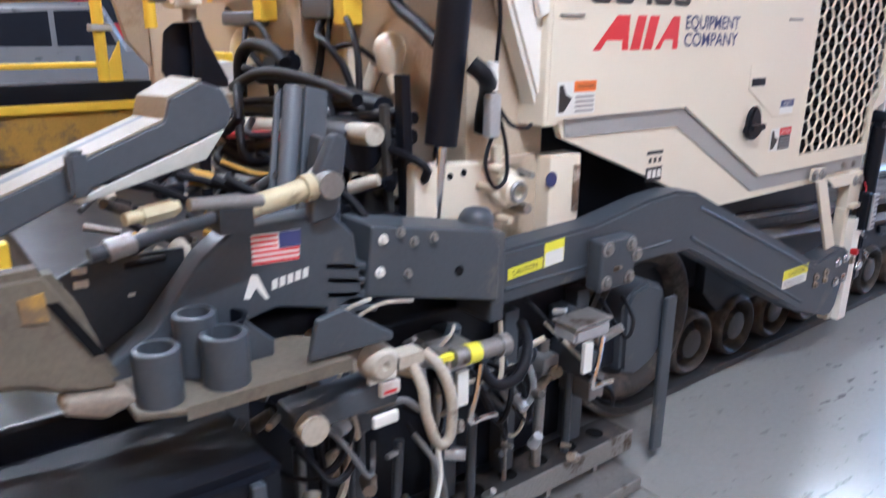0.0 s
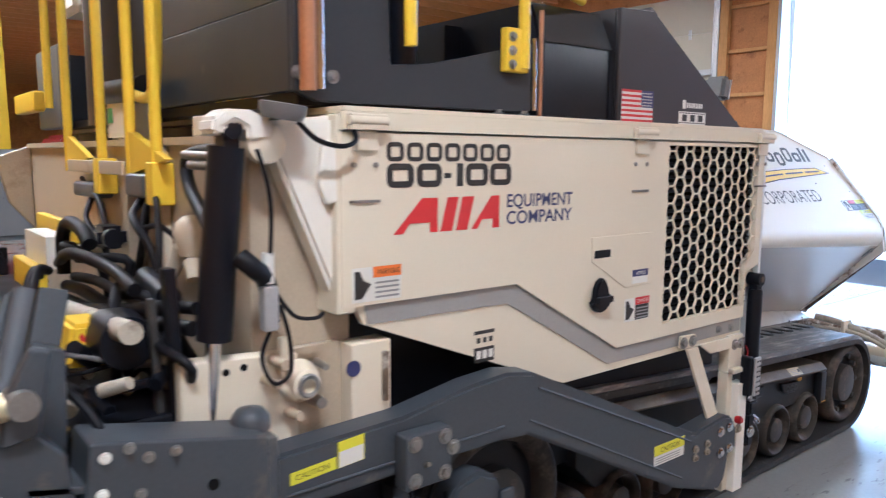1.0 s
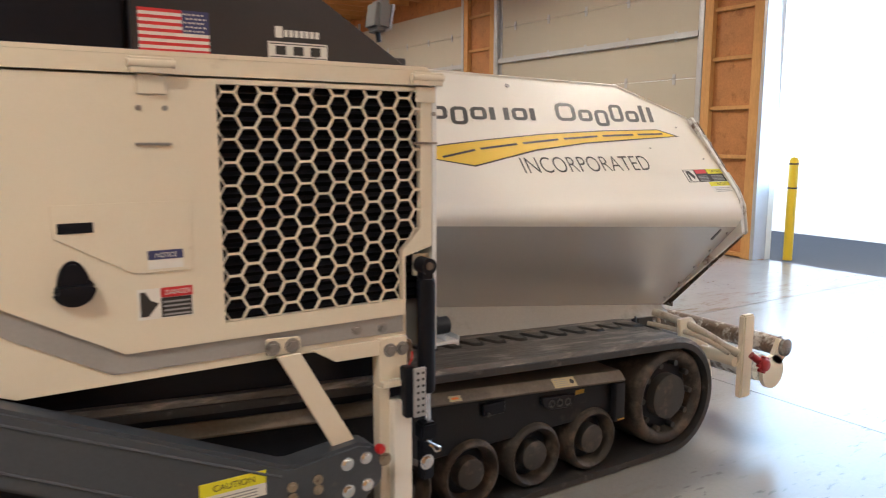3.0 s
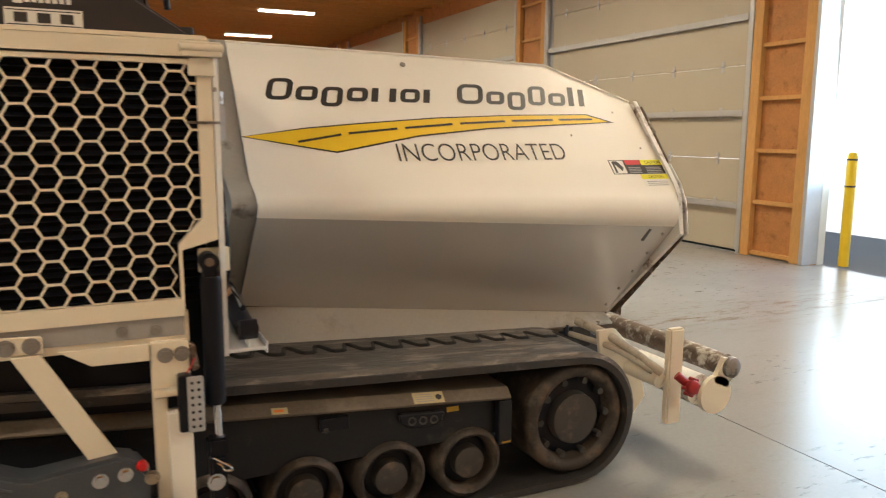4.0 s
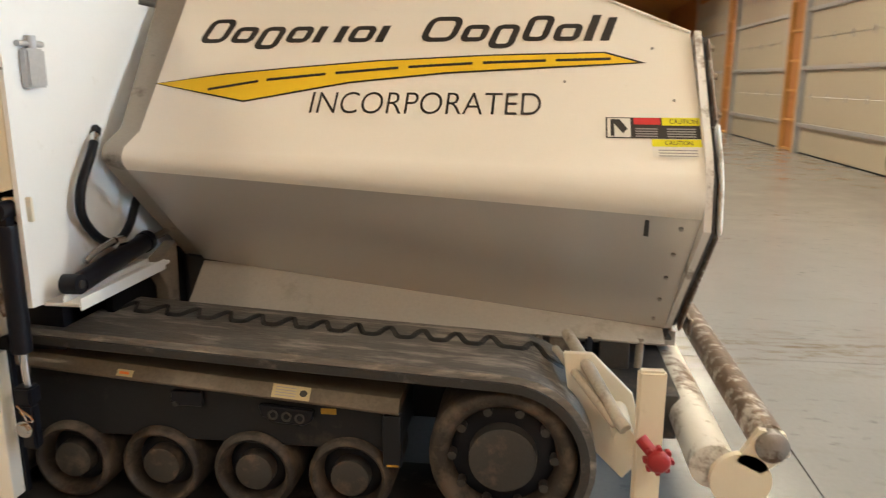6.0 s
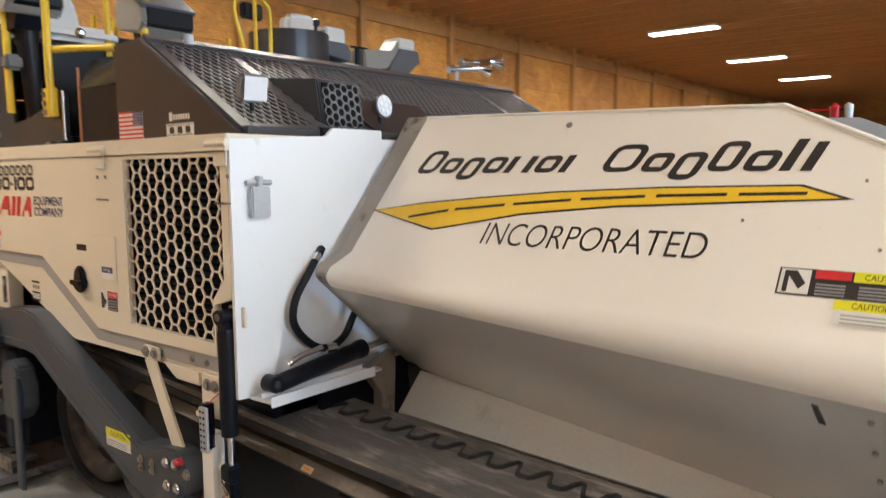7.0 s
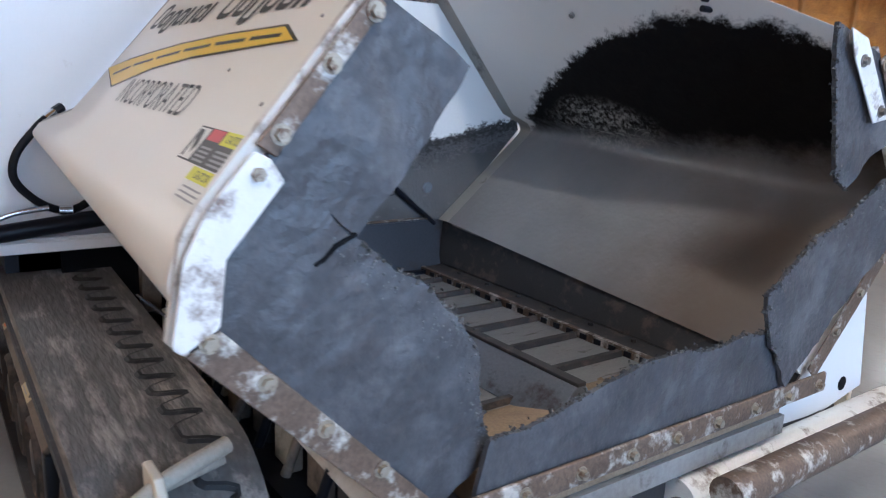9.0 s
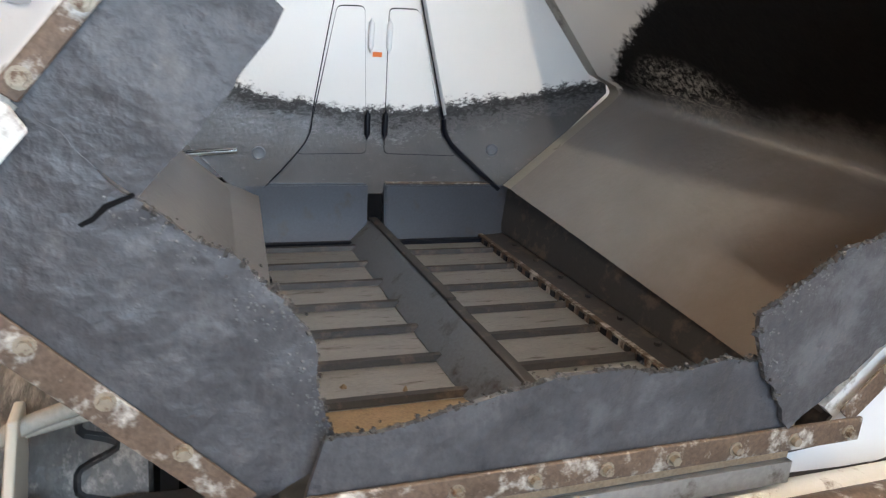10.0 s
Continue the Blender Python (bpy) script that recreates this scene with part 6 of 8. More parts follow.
part("cover_side", flip(Shape().prism([(-0.965, 1.862), (-0.965, 2.3), (-0.75, 2.31), (-0.05, 1.872), (-0.05, 1.862)], "y", 0.1, 0.125).rounded(0.004, 1)), COVER, cover)
part("cover_back", Shape().box(-0.965, -0.94, 0.126, 3.074, 1.864, 2.3), COVER, cover)
part("cover_top", Shape().box(-0.94, -0.76, 0.126, 3.074, 2.285, 2.305), COVER, cover)
# Near-black filler paints the shade beneath the mesh.
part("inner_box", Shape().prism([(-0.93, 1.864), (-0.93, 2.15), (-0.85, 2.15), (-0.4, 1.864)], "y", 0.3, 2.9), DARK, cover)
part("front_sill", Shape().box(-0.13, -0.03, 0.126, 3.074, 1.864, 1.9).rounded(0.005, 1), COVER, cover)


def on_slope(s, y, lift=0.0):
    """A point of the sloping mesh: s from 0 at the foot to 1 at the top."""
    return (-0.06 - 0.68 * s + 0.53 * lift, y, 1.885 + 0.42 * s + 0.85 * lift)


for y in (0.155, 0.555, 0.9, 1.31, 1.9, 2.5, 3.05):
    part("mesh_frame", Shape().slab([on_slope(0, y - 0.028, 0.004), on_slope(1, y - 0.028, 0.004), on_slope(1, y + 0.028, 0.004), on_slope(0, y + 0.028, 0.004)], 0.012), MESHFRAME, cover)
part("mesh_frame", Shape().slab([on_slope(0.96, 0.12), on_slope(1.02, 0.12), on_slope(1.02, 3.07), on_slope(0.96, 3.07)], -0.02), MESHFRAME, cover)
part("mesh_frame", Shape().slab([on_slope(-0.02, 0.19, 0.005), on_slope(0.06, 0.19, 0.005), on_slope(0.06, 0.6, 0.005), on_slope(-0.02, 0.6, 0.005)], 0.01), MESHFRAME, cover)
net = Shape()
W, H, P = 2.9, 0.8, 0.046
n = int((W + H * 0.55) / P)
for sign in (1, -1):
    for i in range(-14, n + 1):
        a, b = i * P, i * P + sign * 0.44
        if sign < 0:
            a, b = i * P + 0.44, i * P
        t0, t1 = 0.0, 1.0
        lo, hi = 0.0, W
        if a == b:
            continue
        ts = sorted(((lo - a) / (b - a), (hi - a) / (b - a)))
        t0, t1 = max(0, ts[0]), min(1, ts[1])
        if t1 - t0 < 0.02:
            continue
        p, q = Vector(on_slope(t0, 0.15 + a + (b - a) * t0)), Vector(on_slope(t1, 0.15 + a + (b - a) * t1))
        d = (q - p).normalized()
        side = d.cross(Vector((0.53, 0, 0.85))).normalized() * 0.0055
        net.slab([p - side, q - side, q + side, p + side], 0.004 if sign > 0 else -0.004)
part("expanded_mesh", net, MESHC, cover, "dark expanded-metal guard", smooth=False)
# air intake box with hexagons
box = part("intake_box", Shape().prism([(-0.5, 1.9), (-0.5, 2.16), (-0.16, 2.13), (-0.12, 1.905)], "y", 0.6, 0.87).rounded(0.008, 2), COVER, cover)
part("intake_dark", Shape().slab([(-0.117, 0.625, 1.92), (-0.117, 0.845, 1.92), (-0.154, 0.845, 2.115), (-0.154, 0.625, 2.115)], 0.004), DARK, box)
hx = Shape()
for i in range(6):
    for j in range(5):
        cy, cz = 0.64 + i * 0.038, 1.94 + j * 0.044 + (i % 2) * 0.022
        if cz > 2.11:
            continue
        ring = []
        for r, dx in ((0.0254, 0), (0.02, 0), (0.02, 0.006), (0.0254, 0.006)):
            ring += [(-0.112 + dx - (cz + r * math.sin(k * math.pi / 3) - 1.92) * 0.19, cy + r * math.cos(k * math.pi / 3), cz + r * math.sin(k * math.pi / 3)) for k in range(6)]
        hx.faces_from(ring, [(a * 6 + k, a * 6 + (k + 1) % 6, ((a + 1) % 4) * 6 + (k + 1) % 6, ((a + 1) % 4) * 6 + k) for a in range(4) for k in range(6)])
part("intake_grille", hx, CONSOLE, box, smooth=False)
part("side_panel", Shape().slab([on_slope(0, 0.88, 0.012), on_slope(0.45, 0.88, 0.012), on_slope(0.42, 1.5, 0.012), on_slope(0, 1.5, 0.012)], -0.006), COVER, cover, "solid black cover plate")


def work_lamp(p, round_lens, d):
    p, d = Vector(p), Vector(d).normalized()
    if round_lens:
        lamp = part("work_lamp", Shape().lathe(p - d * 0.05, d, [(0, 0), (0, 0.04), (0.03, 0.055), (0.05, 0.06), (0.055, 0.055)], 24), CONSOLE, cover, "round LED work lamp")
        part("lens", Shape().lathe(p, d, [(0.002, 0.052), (0.008, 0.03), (0.01, 0)], 24), GLASS, lamp)
        for k in range(7):
            a = k * math.pi / 3
            r = 0.032 if k < 6 else 0
            e = d.orthogonal().normalized()
            g = d.cross(e)
            c = p + d * 0.007 + e * (r * math.cos(a)) + g * (r * math.sin(a))
            part("led", Shape().rod(c, c + d * 0.003, 0.011, n=8), PAPER, lamp)
    else:
        q = d.to_track_quat("Z", "Y").to_matrix().to_4x4()
        q.translation = p
        lamp = part("work_lamp", Shape().box(-0.06, 0.06, -0.055, 0.055, -0.06, 0.0).rounded(0.015, 2).turned(q), CONSOLE, cover, "square LED work lamp")
        part("lens", Shape().box(-0.052, 0.052, -0.047, 0.047, 0.0005, 0.006).rounded(0.003, 1).turned(q), GLASS, lamp)
    part("lamp_bracket", Shape().rod(p - d * 0.03 - Vector((0, 0, 0.09)), p - d * 0.04, 0.01, n=8), BLACK, lamp)
    return lamp


work_lamp((-0.07, 0.2, 2.045), False, (0.95, -0.1, -0.15))
work_lamp((-0.1, 0.985, 2.03), True, (1, 0, 0.1))
work_lamp((-0.07, 3.0, 2.045), False, (0.95, 0.1, -0.15))
part("beacon_stub", Shape().rod((-0.7, 0.32, 2.3), (-0.7, 0.32, 2.345), 0.022, n=12), GALV, cover)
part("cover_latch", Shape().rod((-0.03, 0.5, 1.885), (-0.03, 0.56, 1.885), 0.022, n=12), BLACK, cover)

# flag and plate stickers on the cover's side
flag = sticker("flag_sticker", PAPER, cover, (-0.945, 0.1, 1.868), UX, UZ, [(0, 0), (0.205, 0), (0.205, 0.125), (0, 0.125)], 0.0012, "striped flag sticker")
for i in range(7):
    sticker("flag_stripe", INKRED, flag, (-0.945, 0.1, 1.868 + i * 0.125 / 6.5), UX, UZ, [(0, 0), (0.205 if i < 3 else 0.125, 0), (0.205 if i < 3 else 0.125, 0.0096), (0, 0.0096)], 0.0022)
sticker("flag_canton", INKBLUE, flag, (-0.82, 0.1, 1.926), UX, UZ, [(0, 0), (0.08, 0), (0.08, 0.067), (0, 0.067)], 0.003)
bars("flag_dots", PAPER, flag, (-0.815, 0.1, 1.931), UX, UZ, [(0.013 * i + (0.006 if j % 2 else 0), 0.012 * j, 0.013 * i + 0.006 + (0.006 if j % 2 else 0), 0.012 * j + 0.005, 0) for i in range(5) for j in range(5)], 0.0042)
pl = sticker("badge", PAPER, cover, (-0.555, 0.1, 1.868), UX, UZ, [(0, 0), (0.205, 0), (0.205, 0.055), (0, 0.055)], 0.0012, "white maker's badge")
for cell in [(0.02 + 0.06 * i, 0.008, 0.055 + 0.06 * i, 0.036, 0) for i in range(3)] + [(0, 0, 0.195, 0.003, 0), (0, 0.041, 0.195, 0.044, 0)]:
    bars("badge_bar", INK, pl, (-0.55, 0.1, 1.874), UX, UZ, [cell], 0.0022)
for cell in [(0, 0, 0.025, 0.036, 0)] + [(0.03 + 0.018 * i, 0.004, 0.043 + 0.018 * i, 0.026, 0) for i in range(7)]:
    bars("badge_bar", PAPER, cover, (-0.53, 0.1, 1.935), UX, UZ, [cell], 0.0015)

# ---- operator's deck ----
deck = part("deck_side", Shape().prism([(-2.37, 1.9), (-2.37, 2.55), (-2.07, 2.55), (-2.05, 1.995), (-1.9, 2.01), (-1.55, 2.09), (-1.455, 2.115), (-1.455, 1.89), (-1.47, 1.878), (-2.3, 1.875)], "y", 0.09, 0.115).rounded(0.004, 1), DECK, paver, "charcoal steel side of the operator's deck")
part("deck_rear", Shape().box(-2.372, -2.35, 0.116, 1.3, 1.9, 2.15).rounded(0.004, 1), DECK, deck)
part("deck_rear_upper", Shape().box(-2.36, -2.34, 0.116, 1.3, 2.156, 2.6).rounded(0.004, 1), COVER, deck)
part("deck_floor", Shape().box(-2.34, -1.46, 0.13, 3.07, 1.865, 1.9), BLACK, deck)
part("deck_side_far", flip(Shape().prism([(-2.37, 1.9), (-2.37, 2.3), (-2.07, 2.3), (-2.05, 1.995), (-1.39, 2.115), (-1.39, 1.89)], "y", 0.09, 0.115)), DECK, deck)
part("filler_neck", Shape().lathe((-1.56, 0.2, 1.862), (0, 0, 1), [(0, 0), (0, 0.12), (0.012, 0.12), (0.012, 0.1), (0.03, 0.1), (0.03, 0)], 26), BLACK, paver, "black filler cover")
for x in (-1.62, -1.5):
    bolt(deck, (x, 0.08, 1.87), (0, 0, 1), 0.012)
part("copper_post", Shape().rod((-2.345, 0.06, 1.9), (-2.345, 0.06, 2.75), 0.022, n=14), COPPER, deck, "copper-coloured pipe")
part("chrome_pipe", Shape().rod((-2.31, 0.055, 1.905), (-2.31, 0.055, 2.75), 0.012, n=12), CHROME, deck)
for x, z in [(-2.32, 1.95), (-2.32, 2.13), (-2.25, 1.945), (-2.36, 1.95)]:
    bolt(deck, (x, 0.09, z), (0, -1, 0), 0.013)
part("chrome_strip", Shape().rod((-1.448, 0.085, 1.885), (-1.452, 0.085, 2.13), 0.009, n=8), CHROME, deck)
mount = part("rail_mount", Shape().box(-1.61, -1.505, 0.055, 0.09, 2.006, 2.15).rounded(0.005, 1), YELLOW, deck, "yellow bolted rail bracket")
for z in (2.03, 2.075, 2.12):
    bolt(mount, (-1.585, 0.055, z), (0, -1, 0), 0.011)


def hoop(parent, pts, r=0.02):
    return part("hand_rail", Shape().pipe(pts, r, 10, 5), YELLOW, parent, "yellow tubular hand rail")


hoop(deck, [(-1.525, 0.06, 2.02), (-1.53, 0.06, 2.5), (-1.535, 0.06, 2.95), (-1.6, 0.06, 3.05), (-1.9, 0.06, 3.05), (-2.0, 0.06, 2.95), (-2.0, 0.06, 2.05)])
hoop(deck, [(-1.535, 0.08, 2.34), (-1.32, 0.12, 2.33), (-1.1, 0.18, 2.315)], 0.018)
tank_body = part("tank", Shape().prism([(0.13, 1.866), (0.13, 2.13), (0.2, 2.28), (1.0, 2.28), (1.0, 1.866)], "x", -1.365, -0.975).rounded(0.01, 2), BLACK, deck, "black steel tank with sloped shoulder")
part("tank_shoulder", Shape().slab([(-1.36, 0.127, 2.135), (-0.98, 0.127, 2.135), (-0.98, 0.195, 2.279), (-1.36, 0.195, 2.279)], 0.004), TANKTOP, tank_body)
part("tank_cap", Shape().lathe((-1.2, 0.35, 2.28), (0, 0, 1), [(0, 0.06), (0.03, 0.06), (0.04, 0.045), (0.045, 0)], 20), CHROME, tank_body)
part("recess_wall", Shape().box(-1.45, -0.97, 0.58, 0.6, 1.866, 2.24), BLACK, deck)
part("recess_strip", Shape().rod((-1.372, 0.13, 1.87), (-1.372, 0.13, 2.24), 0.008, n=8), COPPER, deck)
XD = -1.9
hoop(deck, [(XD, 0.583, 1.9), (XD, 0.575, 2.5), (XD, 0.572, 2.83), (XD, 0.61, 2.9), (XD, 0.72, 2.925), (XD, 0.84, 2.93), (XD, 0.88, 2.86), (XD, 0.883, 2.3), (XD, 0.883, 1.9)], 0.017)
hoop(deck, [(XD + 0.05, 0.45, 3.06), (XD + 0.05, 0.62, 3.0), (XD + 0.05, 0.73, 2.97), (XD + 0.05, 0.786, 2.87), (XD + 0.05, 0.775, 2.5), (XD + 0.05, 0.77, 1.9)], 0.022)
hoop(deck, [(XD, 1.6, 2.0), (XD, 1.543, 2.5), (XD, 1.463, 2.816), (XD, 1.54, 2.92), (XD, 1.63, 2.945), (XD, 1.723, 2.89), (XD, 1.761, 2.82), (XD, 1.758, 2.4), (XD, 1.758, 1.9)], 0.014)
hoop(deck, [(XD, 1.63, 2.945), (XD, 1.634, 2.5), (XD, 1.636, 1.9)], 0.014)
part("monitor", Shape().box(XD - 0.08, XD - 0.02, 0.62, 0.745, 2.787, 2.875).rounded(0.012, 2), BLACK, deck, "black camera monitor")
part("monitor", Shape().box(XD - 0.08, XD - 0.02, 1.557, 1.725, 2.777, 2.885).rounded(0.012, 2), BLACK, deck, "black camera monitor")


def pod(y0, y1, dz, parent):
    """A control pod: pale sides, slate hood over a recessed dark screen, on a bent column."""
    z = 2.56 + dz
    body = part("console", Shape().prism([(-2.12, z + 0.05), (-1.86, z), (-1.8, z + 0.06), (-1.815, z + 0.17), (-1.95, z + 0.26), (-2.12, z + 0.22)], "y", y0, y1).rounded(0.012, 2), PODGREY, parent, "pale grey control pod")
    part("hood", Shape().slab([(-1.79, y0 - 0.008, z + 0.165), (-1.79, y1 + 0.008, z + 0.165), (-1.955, y1 + 0.008, z + 0.275), (-1.955, y0 - 0.008, z + 0.275)], -0.03).rounded(0.004, 1), PODTOP, body)
    part("screen", Shape().prism([(-1.86, z + 0.02), (-1.788, z + 0.055), (-1.786, z + 0.15), (-1.86, z + 0.16)], "y", y0 + 0.03, y1 - 0.02), BLACK, body)
    part("column", Shape().rod((-1.95, (y0 + y1) / 2 + 0.03, 1.95), (-1.97, (y0 + y1) / 2, z + 0.03), 0.045, 0.06, 12), BLACK, body)
    part("bracket", Shape().prism([(-2.02, z + 0.03), (-1.86, z + 0.0), (-1.9, z - 0.07), (-2.0, z - 0.08)], "y", y0 + 0.06, y1 - 0.06), BLACK, body)
    return body


seat = part("seat", Shape().box(-2.3, -1.88, 0.18, 0.64, 2.46, 2.55).rounded(0.03, 3), SEATW, deck, "white vinyl operator's seat")
part("backrest", Shape().prism([(0.1, 2.5), (0.08, 2.78), (0.12, 2.86), (0.2, 2.895), (0.33, 2.89), (0.43, 2.82), (0.5, 2.71), (0.525, 2.6), (0.52, 2.5)], "x", -2.22, -2.1).rounded(0.035, 3), SEATW, seat)
part("pedestal", Shape().box(-2.25, -1.92, 0.22, 0.58, 1.9, 2.45).rounded(0.03, 2), BLACK, seat)
part("ring", Shape().lathe((-1.885, 0.4, 2.505), (1, 0, 0), [(0, 0.024), (0.012, 0.03), (0.018, 0.022), (0.01, 0.018), (0.006, 0)], 20), CHROME, seat)
pod(0.0, 0.29, 0.0, deck)
pod(0.74, 1.09, -0.01, deck)
part("side_lamp", Shape().box(-1.95, -1.88, 0.0, 0.09, 2.27, 2.35).rounded(0.015, 2).rod((-1.95, 0.09, 2.31), (-1.95, 0.2, 2.33), 0.012, n=8), CONSOLE, deck, "grey square lamp")

far_seat = part("seat", Shape().box(-2.35, -1.95, 2.5, 2.84, 2.46, 2.59).rounded(0.03, 3), SEATW, deck, "white vinyl operator's seat with armrest pods")
part("backrest", Shape().prism([(2.17, 2.5), (2.15, 2.88), (2.19, 2.94), (2.27, 2.955), (2.42, 2.955), (2.51, 2.9), (2.6, 2.81), (2.62, 2.65), (2.6, 2.5)], "x", -2.3, -2.18).rounded(0.035, 3), SEATW, far_seat)
part("pedestal", Shape().lathe((-2.05, 2.5, 1.9), (0, 0, 1), [(0, 0), (0, 0.2), (0.48, 0.2), (0.54, 0.25), (0.59, 0.25), (0.6, 0.0)], 26), BLACK, far_seat)
part("seat_rim", Shape().lathe((-2.05, 2.5, 2.5), (0, 0, 1), [(0, 0.24), (0.012, 0.255), (0.024, 0.24)], 26), SEATW, far_seat)
armr = part("armrest", Shape().prism([(1.98, 2.6), (2.17, 2.61), (2.29, 2.8), (2.3, 2.7), (2.3, 2.6)], "x", -2.08, -1.9).rounded(0.012, 2), PODGREY, far_seat, "pale armrest pod")
part("pod_top", Shape().box(-2.08, -1.9, 2.295, 2.5, 2.7, 2.825).rounded(0.012, 2), PAPER, armr)
part("pod_base", Shape().prism([(2.3, 2.6), (2.3, 2.715), (2.5, 2.715), (2.545, 2.66), (2.54, 2.58)], "x", -2.07, -1.88).rounded(0.01, 1), PODTOP, armr)
part("t_lever", Shape().box(-1.96, -1.93, 1.89, 2.05, 2.695, 2.715).rounded(0.004, 1).rod((-1.945, 1.935, 2.56), (-1.945, 1.935, 2.7), 0.022, n=10), BLACK, armr)
part("joystick", Shape().rod((-1.95, 2.205, 2.66), (-1.95, 2.24, 2.83), 0.014, n=8).lathe((-1.95, 2.24, 2.81), (0, 0.1, 1), [(0, 0), (0.01, 0.024), (0.05, 0.028), (0.07, 0)], 12), BLACK, armr)
armr = part("armrest", Shape().prism([(2.7, 2.7), (3.05, 2.73), (3.12, 2.83), (3.14, 2.75), (3.1, 2.6), (2.72, 2.53)], "x", -2.08, -1.9).rounded(0.012, 2), PODGREY, far_seat, "pale armrest pod")
part("pod_top", Shape().box(-2.08, -1.9, 3.125, 3.335, 2.76, 2.85).rounded(0.012, 2), PAPER, armr)
part("pod_base", Shape().prism([(3.0, 2.6), (3.13, 2.755), (3.36, 2.755), (3.385, 2.66), (3.2, 2.53), (2.95, 2.5)], "x", -2.07, -1.88).rounded(0.01, 1), PODTOP, armr)
part("t_lever", Shape().box(-1.96, -1.93, 2.6, 2.78, 2.705, 2.722).rounded(0.004, 1).rod((-1.945, 2.67, 2.58), (-1.945, 2.67, 2.71), 0.022, n=10), BLACK, armr)
BELL = [(0, 0), (0, 0.034), (0.05, 0.034), (0.06, 0.02), (0.2, 0.022), (0.3, 0.034), (0.36, 0.07), (0.366, 0.066), (0.3, 0.028), (0.2, 0.0)]
for y, z in ((2.93, 2.5), (3.1, 2.57)):
    part("horn", Shape().lathe((-1.22, y, z), (0.4, 1, 0.1), BELL, 20), CHROME, deck, "chromed air horn trumpet")
part("horn_post", Shape().rod((-1.2, 3.0, 2.3), (-1.2, 3.02, 2.54), 0.014, n=8), GALV, deck)

# slim level gauge on top of the far wing
tagged(part("gauge_rod", Shape().rod((0.75, 2.32, 2.015), (1.65, 2.32, 1.99), 0.005, n=6), REDP, far_wing), "thin red rod along the rim")
part("gauge_knob", Shape().lathe((1.61, 2.32, 1.955), (0, 0, 1), [(0, 0), (0, 0.02), (0.05, 0.026), (0.07, 0)], 12), REDP, far_wing)
part("gauge_knob", Shape().lathe((1.67, 2.32, 1.95), (0, 0, 1), [(0, 0), (0, 0.018), (0.06, 0.022), (0.075, 0)], 12), GALV, far_wing)
for x, z in ((1.65, 1.895), (1.65, 1.86)):
    part("rivet", Shape().rod((x, 2.38, z), (x, 2.33, z), 0.012, n=10), BLACK, far_wing)

# ---- front lift bracket beside the bulkhead ----
brk = part("lift_bracket", Shape().box(-0.222, -0.105, -0.004, 0.05, 0.735, 0.912).box(-0.222, -0.178, -0.004, 0.05, 0.16, 0.735).rounded(0.005, 1), CREAM, paver, "cream bolted lift bracket")
part("slot_back", Shape().box(-0.1775, -0.1, 0.02, 0.04, 0.16, 0.734), BLACK, brk)
part("stop_tab", Shape().box(-0.222, -0.138, -0.035, -0.0045, 0.738, 0.762).rounded(0.004, 1), CREAM, brk)
part("rusty_clevis", Shape().prism([(-0.103, 0.9), (-0.085, 0.89), (-0.075, 0.81), (-0.095, 0.8), (-0.104, 0.83)], "y", 0.0, 0.03).rounded(0.004, 1), RUSTY, brk, "rusty clevis")
part("wire", Shape().pipe([(-0.09, -0.01, 0.85), (-0.105, -0.03, 0.83), (-0.125, -0.04, 0.8), (-0.135, -0.05, 0.77)], 0.003, 6), INKRED, brk, "thin red wire")
brace = part("brace", Shape().prism([(-0.602, 0.915), (-0.523, 0.918), (-0.318, 0.547), (-0.405, 0.548)], "y", -0.03, -0.014).rounded(0.003, 1), CREAM, brk)
part("brace_pad", Shape().prism([(-0.632, 0.92), (-0.516, 0.915), (-0.516, 0.962), (-0.522, 0.97), (-0.626, 0.975), (-0.632, 0.968)], "y", -0.014, 0.0).rounded(0.003, 1), CREAM, brace)
part("gusset", Shape().prism([(-0.48, 0.915), (-0.223, 0.912), (-0.223, 0.857), (-0.39, 0.86)], "y", -0.012, 0.0).rounded(0.003, 1), CREAM, brk)
CX, CY, GX = -0.03, -0.01, -0.1
part("pad", Shape().box(-0.062, 0.038, 0.026, 0.04, 1.12, 1.2).rounded(0.004, 1), CREAM, brk, "cream mounting pad")
cyl = part("lift_cylinder", Shape().lathe((CX, CY, 0.69), (0, 0, 1), [(0, 0), (0, 0.029), (0.004, 0.033), (0.41, 0.034), (0.425, 0.03), (0.425, 0)], 26), BLACK, brk, "black hydraulic lift cylinder")
part("cylinder_eye", Shape().rod((CX - 0.005, CY - 0.032, 1.162), (CX - 0.005, CY + 0.032, 1.162), 0.03, n=22).box(CX - 0.025, CX + 0.018, CY - 0.02, CY + 0.02, 1.11, 1.162), BLACK, cyl)
part("eye_pin", Shape().rod((CX - 0.005, CY - 0.038, 1.164), (CX - 0.005, CY + 0.04, 1.164), 0.014, n=14), RUSTY, cyl)
part("cylinder_rod", Shape().rod((CX + 0.005, CY, 0.57), (CX + 0.002, CY, 0.69), 0.014, n=14), CHROME, cyl)
part("rod_clevis", Shape().box(CX - 0.035, CX + 0.03, CY - 0.03, CY + 0.03, 0.51, 0.575).box(CX - 0.03, CX + 0.025, CY - 0.02, CY + 0.02, 0.35, 0.51).rounded(0.008, 2), BLACK, cyl)
bolt(cyl, (CX - 0.012, CY - 0.022, 0.425), (0, -1, 0), 0.02, CHROME)
